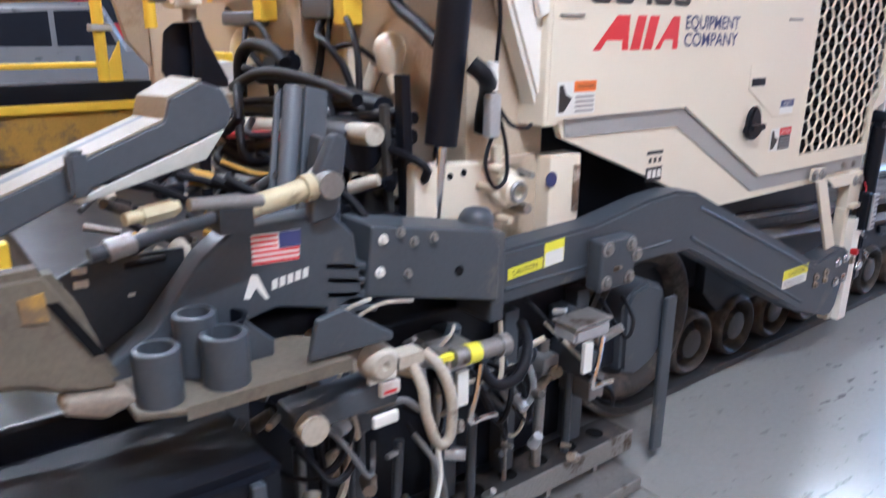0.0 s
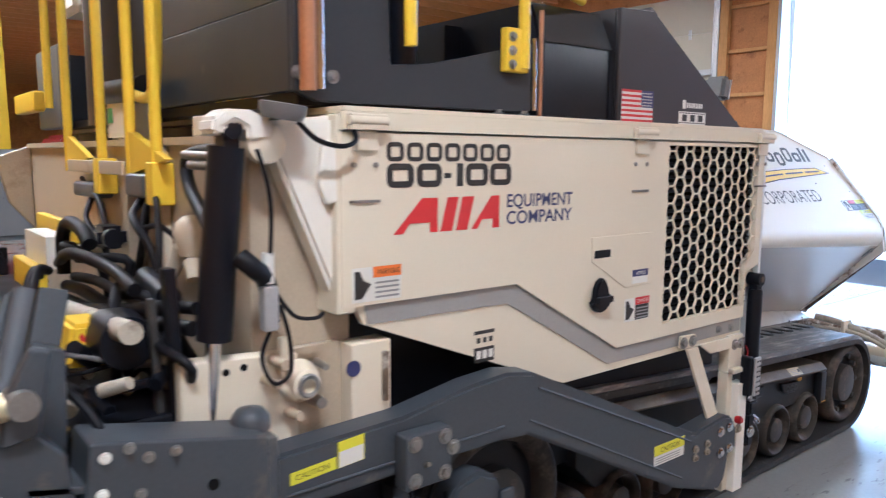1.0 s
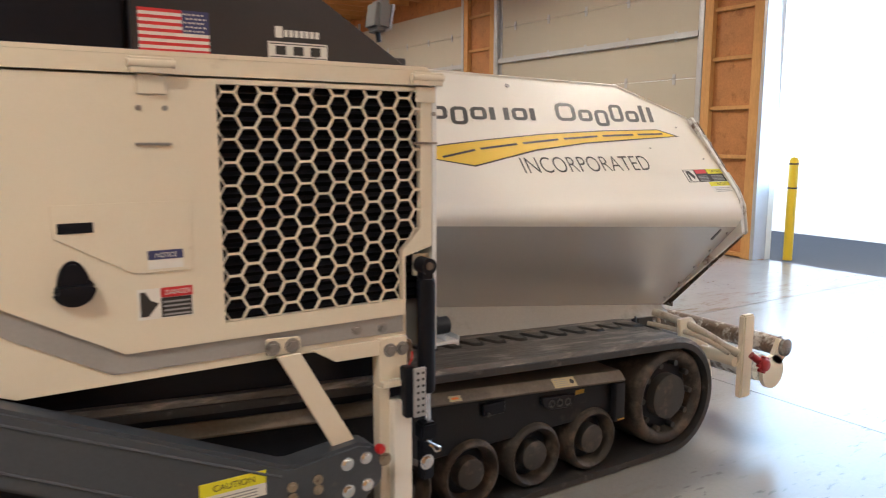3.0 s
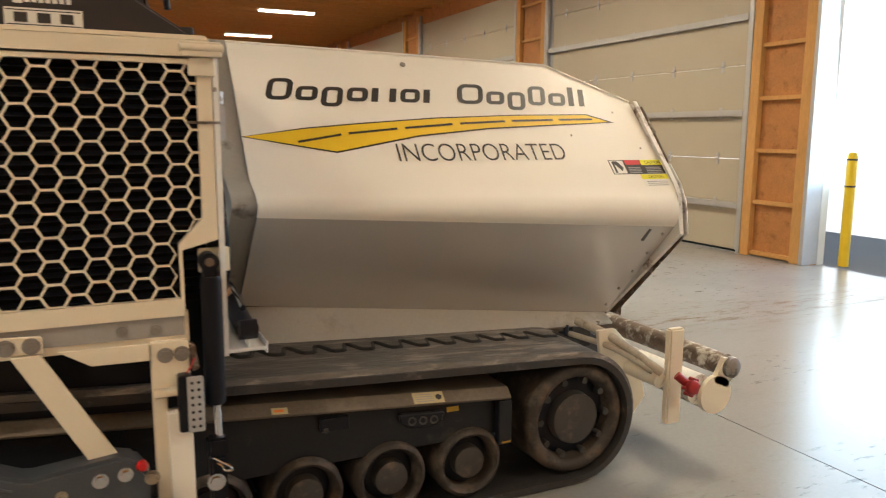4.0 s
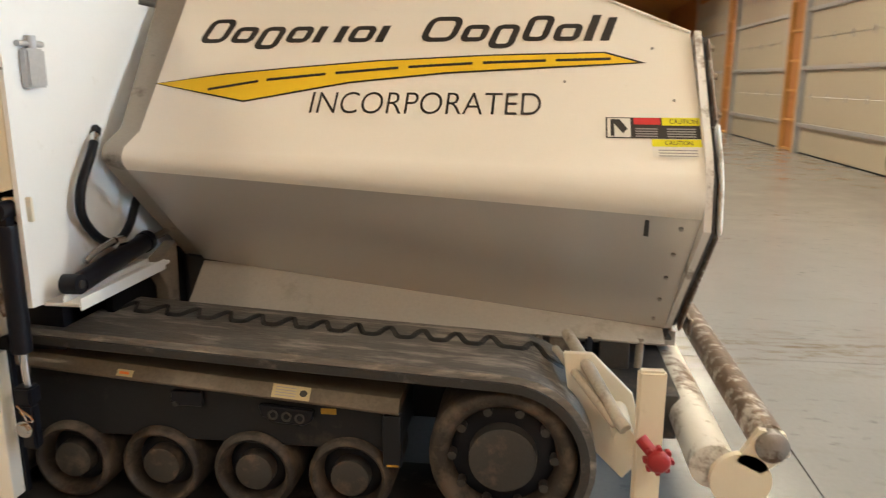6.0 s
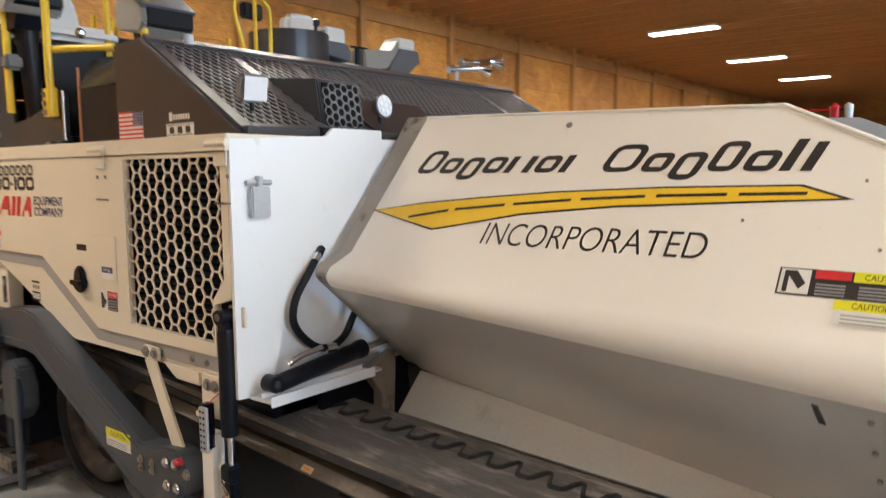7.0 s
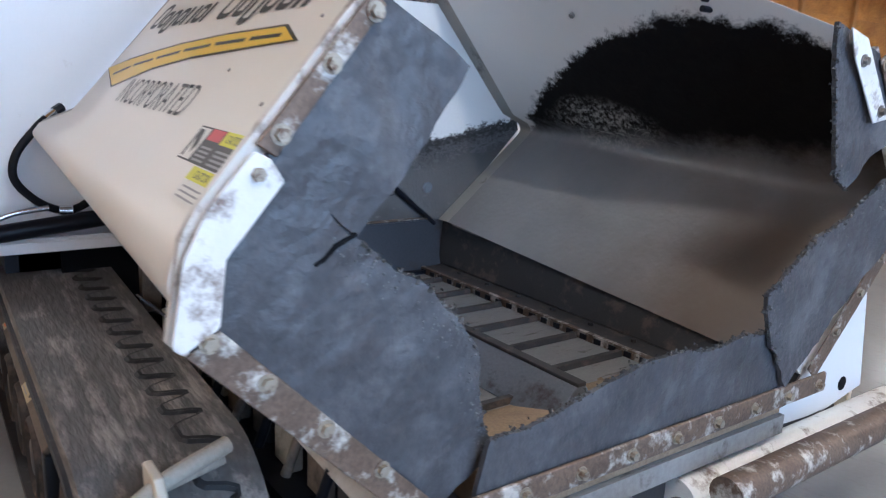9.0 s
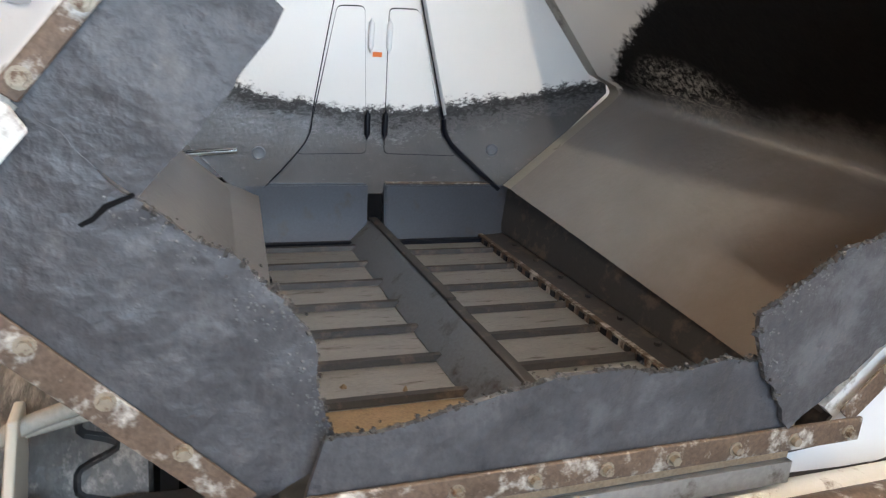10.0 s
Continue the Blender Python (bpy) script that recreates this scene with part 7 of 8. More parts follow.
part("black_guide", Shape().box(-0.15, -0.108, -0.07, -0.02, 0.625, 0.812).rounded(0.006, 1), BLACK, brk)
part("perforated_plate", Shape().box(GX - 0.025, GX + 0.025, -0.085, -0.0705, 0.628, 0.81).rounded(0.004, 1), GALV, brk)
hol = Shape()
for i in range(2):
    for j in range(7):
        hol.rod((GX - 0.01 + 0.02 * i, -0.0855, 0.648 + 0.024 * j), (GX - 0.01 + 0.02 * i, -0.0875, 0.648 + 0.024 * j), 0.005, n=8)
part("plate_holes", hol, BLACK, brk)
part("knob", Shape().lathe((-0.268, -0.08, 0.55), (0, -1, 0.1), [(0, 0), (0, 0.016), (0.02, 0.019), (0.03, 0.012), (0.03, 0)], 16), REDP, brk, "red knob")
bolt(brk, (-0.24, -0.075, 0.5), (0, -1, 0), 0.016, BRASS)
part("slider", Shape().box(-0.183, -0.108, -0.04, 0.0195, 0.16, 0.685).rounded(0.004, 1), WHITE, brk)
part("hitch_clip", Shape().pipe([(CX - 0.02, CY - 0.034, 0.515), (CX, CY - 0.038, 0.5), (CX + 0.03, CY - 0.04, 0.48), (CX + 0.035, CY - 0.04, 0.465), (CX + 0.015, CY - 0.04, 0.467), (CX + 0.005, CY - 0.038, 0.485), (CX - 0.01, CY - 0.034, 0.495)], 0.004, 6), CHROME, brk, "bent wire clip")
for x, z in [(-0.178, 0.868), (-0.128, 0.868), (-0.612, 0.944), (-0.546, 0.944)]:
    bolt(brk, (x, -0.004 if x > -0.3 else -0.014, z), (0, -1, 0), 0.017)

# ---- tow arm ----
arm = part("tow_arm", Shape().prism([(-2.56, 0.955), (-2.12, 0.97), (-1.85, 1.015), (-1.7, 1.025), (-1.58, 1.005), (-0.6, 0.56), (-0.57, 0.556), (-0.34, 0.58), (-0.285, 0.565), (-0.244, 0.503), (-0.25, 0.41), (-0.3, 0.39), (-0.33, 0.28), (-0.38, 0.24), (-0.7, 0.34), (-1.6, 0.79), (-1.72, 0.8), (-2.05, 0.8), (-2.56, 0.79)], "y", -0.075, 0.03).rounded(0.012, 2), CHARCOAL, paver, "charcoal steel tow arm")
for x, z, r, m in [(-0.387, 0.519, 0.019, CHROME), (-0.316, 0.525, 0.018, CHROME), (-0.384, 0.42, 0.019, CHROME), (-0.312, 0.425, 0.018, CHROME), (-0.584, 0.487, 0.014, BRASS), (-0.584, 0.449, 0.014, BRASS), (-0.494, 0.49, 0.014, BRASS), (-0.494, 0.455, 0.014, BRASS)]:
    part("washer", Shape().rod((x, -0.0755, z), (x, -0.0785, z), r * 1.25, n=16), HUB, arm)
    bolt(arm, (x, -0.0785, z), (0, -1, 0), r * 0.85, m)
# Thin raised rods stand in for the recessed lines along the arm.
part("weld_seam", Shape().rod((-1.56, -0.076, 0.95), (-0.62, -0.076, 0.53), 0.005, n=6), CHARCOAL, arm)
part("weld_seam", Shape().rod((-1.6, -0.076, 0.845), (-0.68, -0.076, 0.385), 0.005, n=6), CHARCOAL, arm)
part("weld_seam", Shape().rod((-2.5, -0.076, 0.84), (-1.72, -0.076, 0.85), 0.005, n=6), CHARCOAL, arm)
st = sticker("caution_sticker", PAPER, arm, (-0.88, -0.075, 0.485), (1, 0, -0.0), UZ, [(0, 0), (0.21, 0), (0.21, 0.085), (0, 0.085)], 0.0012, "yellow caution sticker")
sticker("band", CAUT, st, (-0.88, -0.075, 0.527), UX, UZ, [(0, 0), (0.21, 0), (0.21, 0.043), (0, 0.043)], 0.0022)
words("CAUTION", INK, st, (-0.84, -0.0785, 0.538), UX, UZ, 0.02, 0.13)
bars("fine_print", GREYTXT, st, (-0.87, -0.075, 0.492), UX, UZ, [(0, 0.01 * i, 0.17, 0.01 * i + 0.004, 0) for i in range(3)], 0.0022)
st = sticker("caution_sticker", CAUT, arm, (-2.49, -0.075, 0.865), (1, 0, 0.08), UZ, [(0, 0), (0.14, 0), (0.14, 0.035), (0, 0.035)], 0.0012, "long yellow caution sticker")
words("CAUTION", INK, st, (-2.475, -0.0785, 0.877), (1, 0, 0.08), UZ, 0.015, 0.1)
st = sticker("caution_sticker", CAUT, arm, (-2.345, -0.075, 0.875), (1, 0, 0.08), UZ, [(0, 0), (0.085, 0), (0.085, 0.075), (0, 0.075)], 0.0012)
sticker("band", PAPER, st, (-2.345, -0.075, 0.876), (1, 0, 0.08), UZ, [(0.003, 0), (0.082, 0), (0.082, 0.045), (0.003, 0.045)], 0.0022)
clamp = part("arm_clamp", Shape().box(-2.16, -1.99, -0.14, -0.077, 0.77, 0.935).rounded(0.008, 1), CHARCOAL, arm, "bolted charcoal clamp block")
for x, z in [(-2.13, 0.91), (-2.02, 0.91), (-2.02, 0.8), (-2.13, 0.8), (-1.99, 0.87)]:
    bolt(clamp, (x, -0.14, z), (0, -1, 0), 0.016)
part("arm_end", Shape().box(-2.59, -2.54, -0.12, 0.04, 0.77, 1.03).rounded(0.006, 1), CHARCOAL, arm)

# adjuster box and screed side arm
adj = part("adjuster_box", Shape().prism([(-2.98, 1.12), (-2.57, 1.04), (-2.57, 0.835), (-3.0, 0.945)], "y", -0.13, 0.02).rounded(0.008, 1), CHARCOAL, paver, "charcoal depth adjuster box with bolts")
for x, z in [(-2.95, 1.08), (-2.9, 1.09), (-2.96, 1.0), (-2.86, 1.06), (-2.88, 0.98), (-2.8, 1.06)]:
    bolt(adj, (x, -0.13, z), (0, -1, 0), 0.009, PAPER if x < -2.9 else STEEL)
part("hole", Shape().rod((-2.715, -0.128, 0.955), (-2.715, -0.132, 0.955), 0.014, n=12), DARK, adj)
part("crank_dome", Shape().lathe((-2.575, -0.03, 1.03), (0, 0, 1), [(0, 0.05), (0.03, 0.05), (0.05, 0.035), (0.058, 0)], 18), CHARCOAL, adj)
for k in range(4):
    part("clevis", Shape().prism([(-3.1, 1.05 - 0.035 * k), (-2.96, 1.02 - 0.035 * k), (-2.96, 1.0 - 0.035 * k), (-3.1, 1.03 - 0.035 * k)], "y", -0.12, 0.0).rounded(0.004, 1), CHARCOAL, adj)
screed = part("screed_side_arm", Shape().prism([(-3.08, 1.165), (-3.31, 1.16), (-3.38, 1.11), (-3.49, 0.98), (-3.62, 0.9), (-3.6, 0.82), (-3.45, 0.84), (-3.36, 0.92), (-3.3, 0.95), (-3.22, 0.965), (-3.08, 0.93), (-3.0, 0.95), (-3.02, 1.1)], "y", -0.12, -0.04).rounded(0.008, 1), CHARCOAL, paver, "charcoal screed side arm with flag sticker")
fl = sticker("flag_sticker", PAPER, screed, (-3.275, -0.12, 1.075), (1, 0, -0.04), UZ, [(0, 0), (0.11, 0), (0.115, 0.068), (0, 0.068)], 0.0012, "small striped flag sticker")
for i in range(6):
    sticker("flag_stripe", INKRED, fl, (-3.275, -0.12, 1.076 + i * 0.0115), (1, 0, -0.04), UZ, [(0, 0), (0.11 if i < 3 else 0.06, 0), (0.11 if i < 3 else 0.06, 0.006), (0, 0.006)], 0.0022)
sticker("flag_canton", INKBLUE, fl, (-3.212, -0.12, 1.104), (1, 0, -0.04), UZ, [(0, 0), (0.052, 0), (0.052, 0.036), (0, 0.036)], 0.003)
sticker("maker_mark", PAPER, screed, (-3.3, -0.12, 1.005), (1, 0, -0.2), UZ, [(0, 0), (0.015, 0), (0.03, 0.025), (0.05, 0), (0.06, 0.0), (0.035, 0.055), (0.02, 0.055)], 0.0015, "white maker's mark")
bars("maker_bars", PAPER, screed, (-3.235, -0.12, 1.012), (1, 0, 0.15), UZ, [(0.019 * i, 0, 0.019 * i + 0.014, 0.022, 0.1) for i in range(5)], 0.0015)
part("upright", Shape().prism([(-3.14, 1.145), (-3.07, 1.16), (-3.04, 1.333), (-3.077, 1.342), (-3.135, 1.23)], "y", -0.14, -0.1).rounded(0.008, 1), CHARCOAL, screed)
turn = part("turnbuckle", Shape().rod((-3.13, -0.13, 1.232), (-3.29, -0.145, 1.207), 0.024, n=18).rod((-3.13, -0.13, 1.232), (-3.155, -0.132, 1.229), 0.03, n=18), ZINC, screed, "zinc-yellow slope cylinder")
part("eye", Shape().rod((-3.1, -0.165, 1.235), (-3.1, -0.09, 1.235), 0.03, n=18), STEEL, turn)
part("rod_end", Shape().rod((-3.36, -0.15, 1.2), (-3.6, -0.17, 1.17), 0.014, 0.014, 12).box(-3.36, -3.29, -0.18, -0.11, 1.17, 1.235), CHARCOAL, turn)
part("coupling", Shape().rod((-3.52, -0.16, 1.18), (-3.57, -0.167, 1.172), 0.022, n=8), STEEL, turn)

# screed end gate: lidded beam, sockets, brackets and clutter
rim = [(-3.85, 1.26), (-3.69, 1.322), (-3.468, 1.408), (-3.457, 1.445), (-3.398, 1.472)]
gate = part("gate_beam", Shape().prism(rim + [(-3.36, 1.458), (-3.346, 1.42), (-3.357, 1.39), (-3.605, 1.303), (-3.7, 1.262), (-3.85, 1.2)], "y", -0.25, -0.12).rounded(0.004, 1), CHARCOAL, screed, "charcoal screed beam")
back = [(-3.85, 1.256), (-3.706, 1.312), (-3.475, 1.402), (-3.463, 1.44), (-3.414, 1.466), (-3.395, 1.4725)]
front = [(-3.85, 1.2645), (-3.69, 1.3265), (-3.469, 1.4125), (-3.458, 1.4495), (-3.411, 1.471), (-3.398, 1.4765)]
lid = Shape()
for (xa, za), (xb, zb), (xc, zc), (xd, zd) in zip(front, front[1:], back[1:], back):
    lid.faces_from([(xa, -0.246, za), (xb, -0.246, zb), (xc, -0.08, zc), (xd, -0.08, zd), (xa, -0.246, za - 0.0035), (xb, -0.246, zb - 0.0035), (xc, -0.08, zc - 0.03), (xd, -0.08, zd - 0.03)], [(0, 1, 2, 3), (4, 7, 6, 5), (0, 4, 5, 1), (3, 2, 6, 7), (0, 3, 7, 4), (1, 5, 6, 2)])
part("beam_lid", lid, LIDTAN, gate, "dusty tan beam lid")
part("beam_face", Shape().prism([(-3.365, 1.388), (-3.403, 1.338), (-3.616, 1.285), (-3.63, 1.29), (-3.604, 1.3)], "y", -0.258, -0.2505).rounded(0.002, 1), PALEFACE, gate, "pale worn face plate")
part("beam_tab", Shape().box(-3.635, -3.605, -0.285, -0.2505, 1.3, 1.375).rounded(0.006, 2), CHARCOAL, gate)
part("lock_screw", Shape().rod((-3.55, -0.24, 1.245), (-3.45, -0.22, 1.25), 0.012, n=12).rod((-3.52, -0.236, 1.246), (-3.46, -0.222, 1.25), 0.017, n=6), ZINC, screed, "yellowed zinc lock screw")
part("screw_rod", Shape().rod((-3.43, -0.22, 1.25), (-3.28, -0.2, 1.235), 0.013, n=10), STEEL, screed)
for x, y, z0, z1, r in ((-3.526, -0.25, 0.895, 1.002, 0.044), (-3.397, -0.25, 0.895, 1.0, 0.047), (-3.428, -0.18, 0.9, 1.025, 0.043)):
    h = z1 - z0
    pin = Shape().lathe((x, y, z0), (0, 0, 1), [(0, 0), (0, r), (h - 0.004, r), (h, r - 0.004), (h, r - 0.012), (0.03, r - 0.014), (0.03, 0)], 28)
    part("pin_socket", pin, CHARCOAL, screed, "charcoal steel tube socket")
part("shelf_plate", Shape().prism([(-3.58, -0.28), (-3.5, -0.312), (-3.15, -0.312), (-3.13, -0.2), (-3.19, -0.12), (-3.58, -0.1)], "z", 0.88, 0.895).rounded(0.003, 1), SHELFTAN, screed, "tan stained shelf plate")
part("shelf_lip", Shape().box(-3.5, -3.15, -0.316, -0.3125, 0.872, 0.9), SHELFTAN, screed)
part("cup", Shape().lathe((-3.36, -0.15, 0.9), (0, 0, 1), [(0, 0.05), (0.09, 0.05), (0.09, 0.042), (0.02, 0.04), (0.02, 0)], 20), BLACK, screed)
part("pocket_plate", Shape().prism([(-3.235, 0.902), (-3.213, 0.99), (-3.147, 1.0), (-3.028, 0.915), (-3.029, 0.9), (-3.1, 0.902)], "y", -0.29, -0.27).rounded(0.004, 1), CHARCOAL, screed)
part("pocket_side", Shape().prism([(-3.33, 0.99), (-3.27, 0.93), (-3.272, 0.896), (-3.335, 0.896)], "y", -0.2, -0.185).rounded(0.003, 1), CHARCOAL, screed)
part("side_plate", Shape().prism([(-3.8, 1.05), (-3.64, 1.06), (-3.56, 1.094), (-3.36, 1.09), (-3.36, 1.03), (-3.5, 0.9), (-3.8, 0.86)], "y", 0.05, 0.065).rounded(0.004, 1), CHARCOAL, screed, "charcoal screed side plate")
for x, z, w, h in ((-3.594, 1.07, 0.03, 0.014), (-3.594, 1.04, 0.03, 0.016), (-3.49, 1.0, 0.015, 0.008)):
    part("paint_mark", Shape().box(x, x + w, 0.047, 0.05, z, z + h).rounded(0.001, 1), PAPER, screed)
swing = part("swing_arm", Shape().prism([(-3.8, 1.19), (-3.684, 1.192), (-3.646, 1.122), (-3.614, 1.019), (-3.588, 0.958), (-3.641, 0.95), (-3.695, 0.968), (-3.74, 0.99), (-3.8, 1.0)], "y", -0.28, -0.22).rounded(0.015, 2), SHELFTAN, screed, "brown-stained swing arm")
part("arm_band", Shape().prism([(-3.735, 1.15), (-3.696, 1.155), (-3.693, 1.107), (-3.732, 1.109)], "y", -0.284, -0.2805), OLDYEL, swing)
part("arm_slot", Shape().prism([(-3.696, 1.135), (-3.675, 1.134), (-3.616, 1.029), (-3.637, 1.027)], "y", -0.284, -0.2805), DARK, swing)
part("worn_foot", Shape().prism([(-3.69, 0.968), (-3.59, 0.952), (-3.575, 0.93), (-3.63, 0.91), (-3.7, 0.94)], "y", -0.3, -0.24).rounded(0.008, 1), BROWNED, swing)
part("yellow_post", Shape().box(-3.72, -3.645, 0.5, 0.54, 0.75, 1.04).rounded(0.006, 1), YELLOW, screed)
part("side_beam", Shape().prism([(-3.26, 0.715), (-3.26, 0.77), (-2.99, 0.78), (-2.99, 0.715)], "y", -0.25, -0.16).rounded(0.006, 1), CHARCOAL, screed)
part("roller_end", Shape().rod((-3.225, -0.28, 0.735), (-3.225, -0.16, 0.735), 0.034, n=16), DUSTY, screed)
for (x, z, w, h), m in zip([(-3.08, 0.79, 0.075, 0.04), (-3.05, 0.75, 0.055, 0.035), (-3.07, 0.675, 0.07, 0.03)], (PAPER, PAPER, PAPER)):
    st = part("label_plate", Shape().box(x, x + w, -0.268, -0.252, z, z + h).rounded(0.004, 1), m, screed, "small white plate")
sticker("band", INKRED, st, (-3.045, -0.27, 0.76), UX, UZ, [(0, 0), (0.035, 0), (0.035, 0.008), (0, 0.008)], 0.002)
part("bearing_block", Shape().lathe((-3.05, -0.24, 0.84), (0, -1, 0), [(0, 0.045), (0.03, 0.045), (0.05, 0.03), (0.05, 0.012), (0.035, 0.0)], 18).box(-3.0, -2.93, -0.27, -0.22, 0.81, 0.84), DUSTY, screed, "dusty cast bearing block")
part("screed_box", Shape().box(-4.4, -2.0, 0.03, 0.34, 0.18, 0.78).rounded(0.015, 1), BLACK, screed, "black screed body")
part("screed_plate", Shape().box(-4.4, -1.95, -0.22, 0.3, 0.02, 0.07).rounded(0.006, 1), STEEL, screed)
board = part("walk_board", Shape().box(-4.4, -1.88, -0.1, 0.028, 0.14, 0.17).rounded(0.004, 1), HUB, screed, "steel screed step")
part("board_edge", Shape().box(-4.4, -1.88, -0.112, -0.101, 0.1, 0.178).rounded(0.003, 1), STEEL, board)
for i in range(11):
    part("board_hole", Shape().lathe((-3.4 + 0.14 * i, -0.035, 0.1705), (0, 0, 1), [(0, 0.03), (0.002, 0.032), (0.002, 0.02), (0, 0.0)], 14), DARK, board)
for i in range(7):
    part("board_leg", Shape().box(-3.45 + 0.23 * i, -3.43 + 0.23 * i, -0.1, -0.02, 0.07, 0.139), STEEL, board)
part("extension_box", Shape().box(-4.4, -3.32, -0.32, 0.02, 0.2, 0.72).rounded(0.02, 2), BLACK, screed, "black screed extension box")
for i in range(7):
    part("extension_rib", Shape().box(-4.3 + 0.15 * i, -4.27 + 0.15 * i, -0.345, -0.32, 0.22, 0.7).rounded(0.004, 1), (CHARCOAL, DUSTY, CHARCOAL, BROWNED)[i % 4], screed)
for x in (-3.3, -2.98, -2.66, -2.42, -2.1):
    part("rib", Shape().box(x - 0.03, x + 0.03, -0.03, 0.028, 0.18, 0.74).rounded(0.004, 1), CHARCOAL, screed)
guard = part("end_guard", Shape().prism([(-1.96, 0.42), (-1.97, 0.66), (-1.93, 0.715), (-1.84, 0.735), (-1.76, 0.7), (-1.725, 0.6), (-1.73, 0.48), (-1.79, 0.42), (-1.87, 0.39)], "y", -0.1, 0.0).rounded(0.015, 2), CHARCOAL, screed, "rounded charcoal guard plate")
part("guard_post", Shape().box(-1.77, -1.71, -0.125, -0.102, 0.05, 0.66).rounded(0.006, 1), CHARCOAL, guard)
part("guard_arm", Shape().box(-2.12, -1.94, -0.06, -0.01, 0.44, 0.54).rounded(0.006, 1), BLACK, screed)
for x0, z0, tag in ((-2.39, 0.7, False), (-2.86, 0.748, True)):
    jb = part("junction_box", Shape().box(x0, x0 + 0.15 if not tag else x0 + 0.1, -0.26, -0.17, z0, z0 + 0.045).rounded(0.008, 2), GALV, screed, "grey junction box")
    part("lid", Shape().box(x0 - 0.004, x0 + (0.154 if not tag else 0.104), -0.264, -0.166, z0 + 0.045, z0 + 0.056).rounded(0.003, 1), STEEL, jb)
    part("label_tag", Shape().box(x0 + 0.04, x0 + 0.075, -0.262, -0.25, z0 - 0.1, z0 - 0.005), PAPER, jb)
    part("bracket_bar", Shape().pipe([(x0 + 0.115, -0.26, z0), (x0 + 0.1, -0.265, z0 - 0.07), (x0 + 0.08, -0.265, z0 - 0.15), (x0 + 0.12, -0.265, z0 - 0.155), (x0 + 0.17, -0.265, z0 - 0.16)], 0.008, 6, 4), CHROME, jb)
hyd = part("hydraulic_cylinder", Shape().rod((-2.84, -0.26, 0.79), (-2.67, -0.25, 0.775), 0.024, n=16).rod((-2.68, -0.25, 0.776), (-2.65, -0.25, 0.774), 0.03, n=12), STEEL, screed, "steel cylinder with a yellow tag")
part("tag", Shape().rod((-2.795, -0.258, 0.786), (-2.755, -0.256, 0.783), 0.026, n=16), CAUT, hyd)
part("clip", Shape().box(-2.89, -2.84, -0.27, -0.255, 0.79, 0.805), CAUT, hyd)
part("ribbed_conduit", Shape().pipe([(-2.962, -0.24, 0.83), (-2.95, -0.29, 0.76), (-2.945, -0.3, 0.69), (-2.91, -0.3, 0.6), (-2.875, -0.3, 0.605), (-2.869, -0.3, 0.7), (-2.885, -0.28, 0.78), (-2.91, -0.24, 0.82)], 0.014, 8, 8), DUSTY, screed, "ribbed pale conduit")
part("wire", Shape().pipe([(-2.93, -0.29, 0.66), (-2.91, -0.3, 0.58), (-2.9, -0.3, 0.5), (-2.93, -0.31, 0.42)], 0.006, 6, 6), PAPER, screed)
part("dark_hose", Shape().pipe([(-2.74, -0.24, 0.74), (-2.7, -0.27, 0.68), (-2.62, -0.27, 0.68), (-2.56, -0.24, 0.74), (-2.5, -0.15, 0.76)], 0.016, 8, 6), HOSE, screed)
for a, b in (((-3.15, 0.99), (-3.02, 1.06)), ((-3.1, 0.98), (-2.9, 1.03)), ((-2.84, 0.85), (-2.77, 0.93))):
    part("wire", Shape().pipe([(a[0], -0.2, a[1] - 0.06), (a[0] * 0.6 + b[0] * 0.4, -0.22, a[1] - 0.02), (b[0], -0.18, b[1] - 0.1)], 0.005, 6, 5), DUSTY, screed)
rng = random.Random(21)
for i in range(10):
    x = rng.uniform(-3.2, -2.1)
    z = rng.uniform(0.4, 0.7)
    w, h = rng.uniform(0.04, 0.1), rng.uniform(0.04, 0.12)
    part("heater_box", Shape().box(x - w / 2, x + w / 2, -0.1 - rng.uniform(0, 0.06), 0.02, z - h / 2, z + h / 2).rounded(0.006, 1), rng.choice([CHARCOAL, BLACK, CONSOLE, CHARCOAL, BROWNED]), screed)
for i in range(26):
    x0, y0, z0 = rng.uniform(-3.25, -2.05), rng.uniform(-0.2, -0.08), rng.uniform(0.5, 0.84)
    dx = rng.uniform(-0.25, 0.25)
    m = (HOSE, HOSE, CONSOLE, DUSTY, HOSE)[i % 5]
    part("hose", Shape().pipe([(x0, y0 + 0.05, z0), (x0 + dx * 0.3, y0 - 0.03, z0 - rng.uniform(0.02, 0.14)), (x0 + dx * 0.7, y0 - 0.02, z0 - rng.uniform(0.05, 0.22)), (x0 + dx, y0 + 0.06, z0 - rng.uniform(0.0, 0.2))], rng.uniform(0.005, 0.011), 7, 6), m, screed)
for i in range(44):
    x, y, z = rng.uniform(-3.35, -2.05), rng.uniform(-0.2, -0.04), rng.choice([rng.uniform(0.2, 0.5), rng.uniform(0.5, 0.86)])
    a = rng.uniform(0.008, 0.026)
    part("fitting", Shape().rod((x, y, z), (x + rng.uniform(-0.05, 0.05), y - rng.uniform(0.01, 0.05), z + rng.uniform(-0.03, 0.05)), a, a * 0.8, 8), rng.choice([STEEL, HUB, GALV, BRASS, CHARCOAL, DUSTY, BROWNED, STEEL]), screed)
for i in range(9):
    x = -3.3 + 0.14 * i
    part("leg_strut", Shape().rod((x, -0.06, 0.18), (x + rng.uniform(-0.02, 0.03), -0.05, rng.uniform(0.45, 0.62)), rng.uniform(0.008, 0.018), n=8), rng.choice([STEEL, CHARCOAL, BROWNED]), screed)

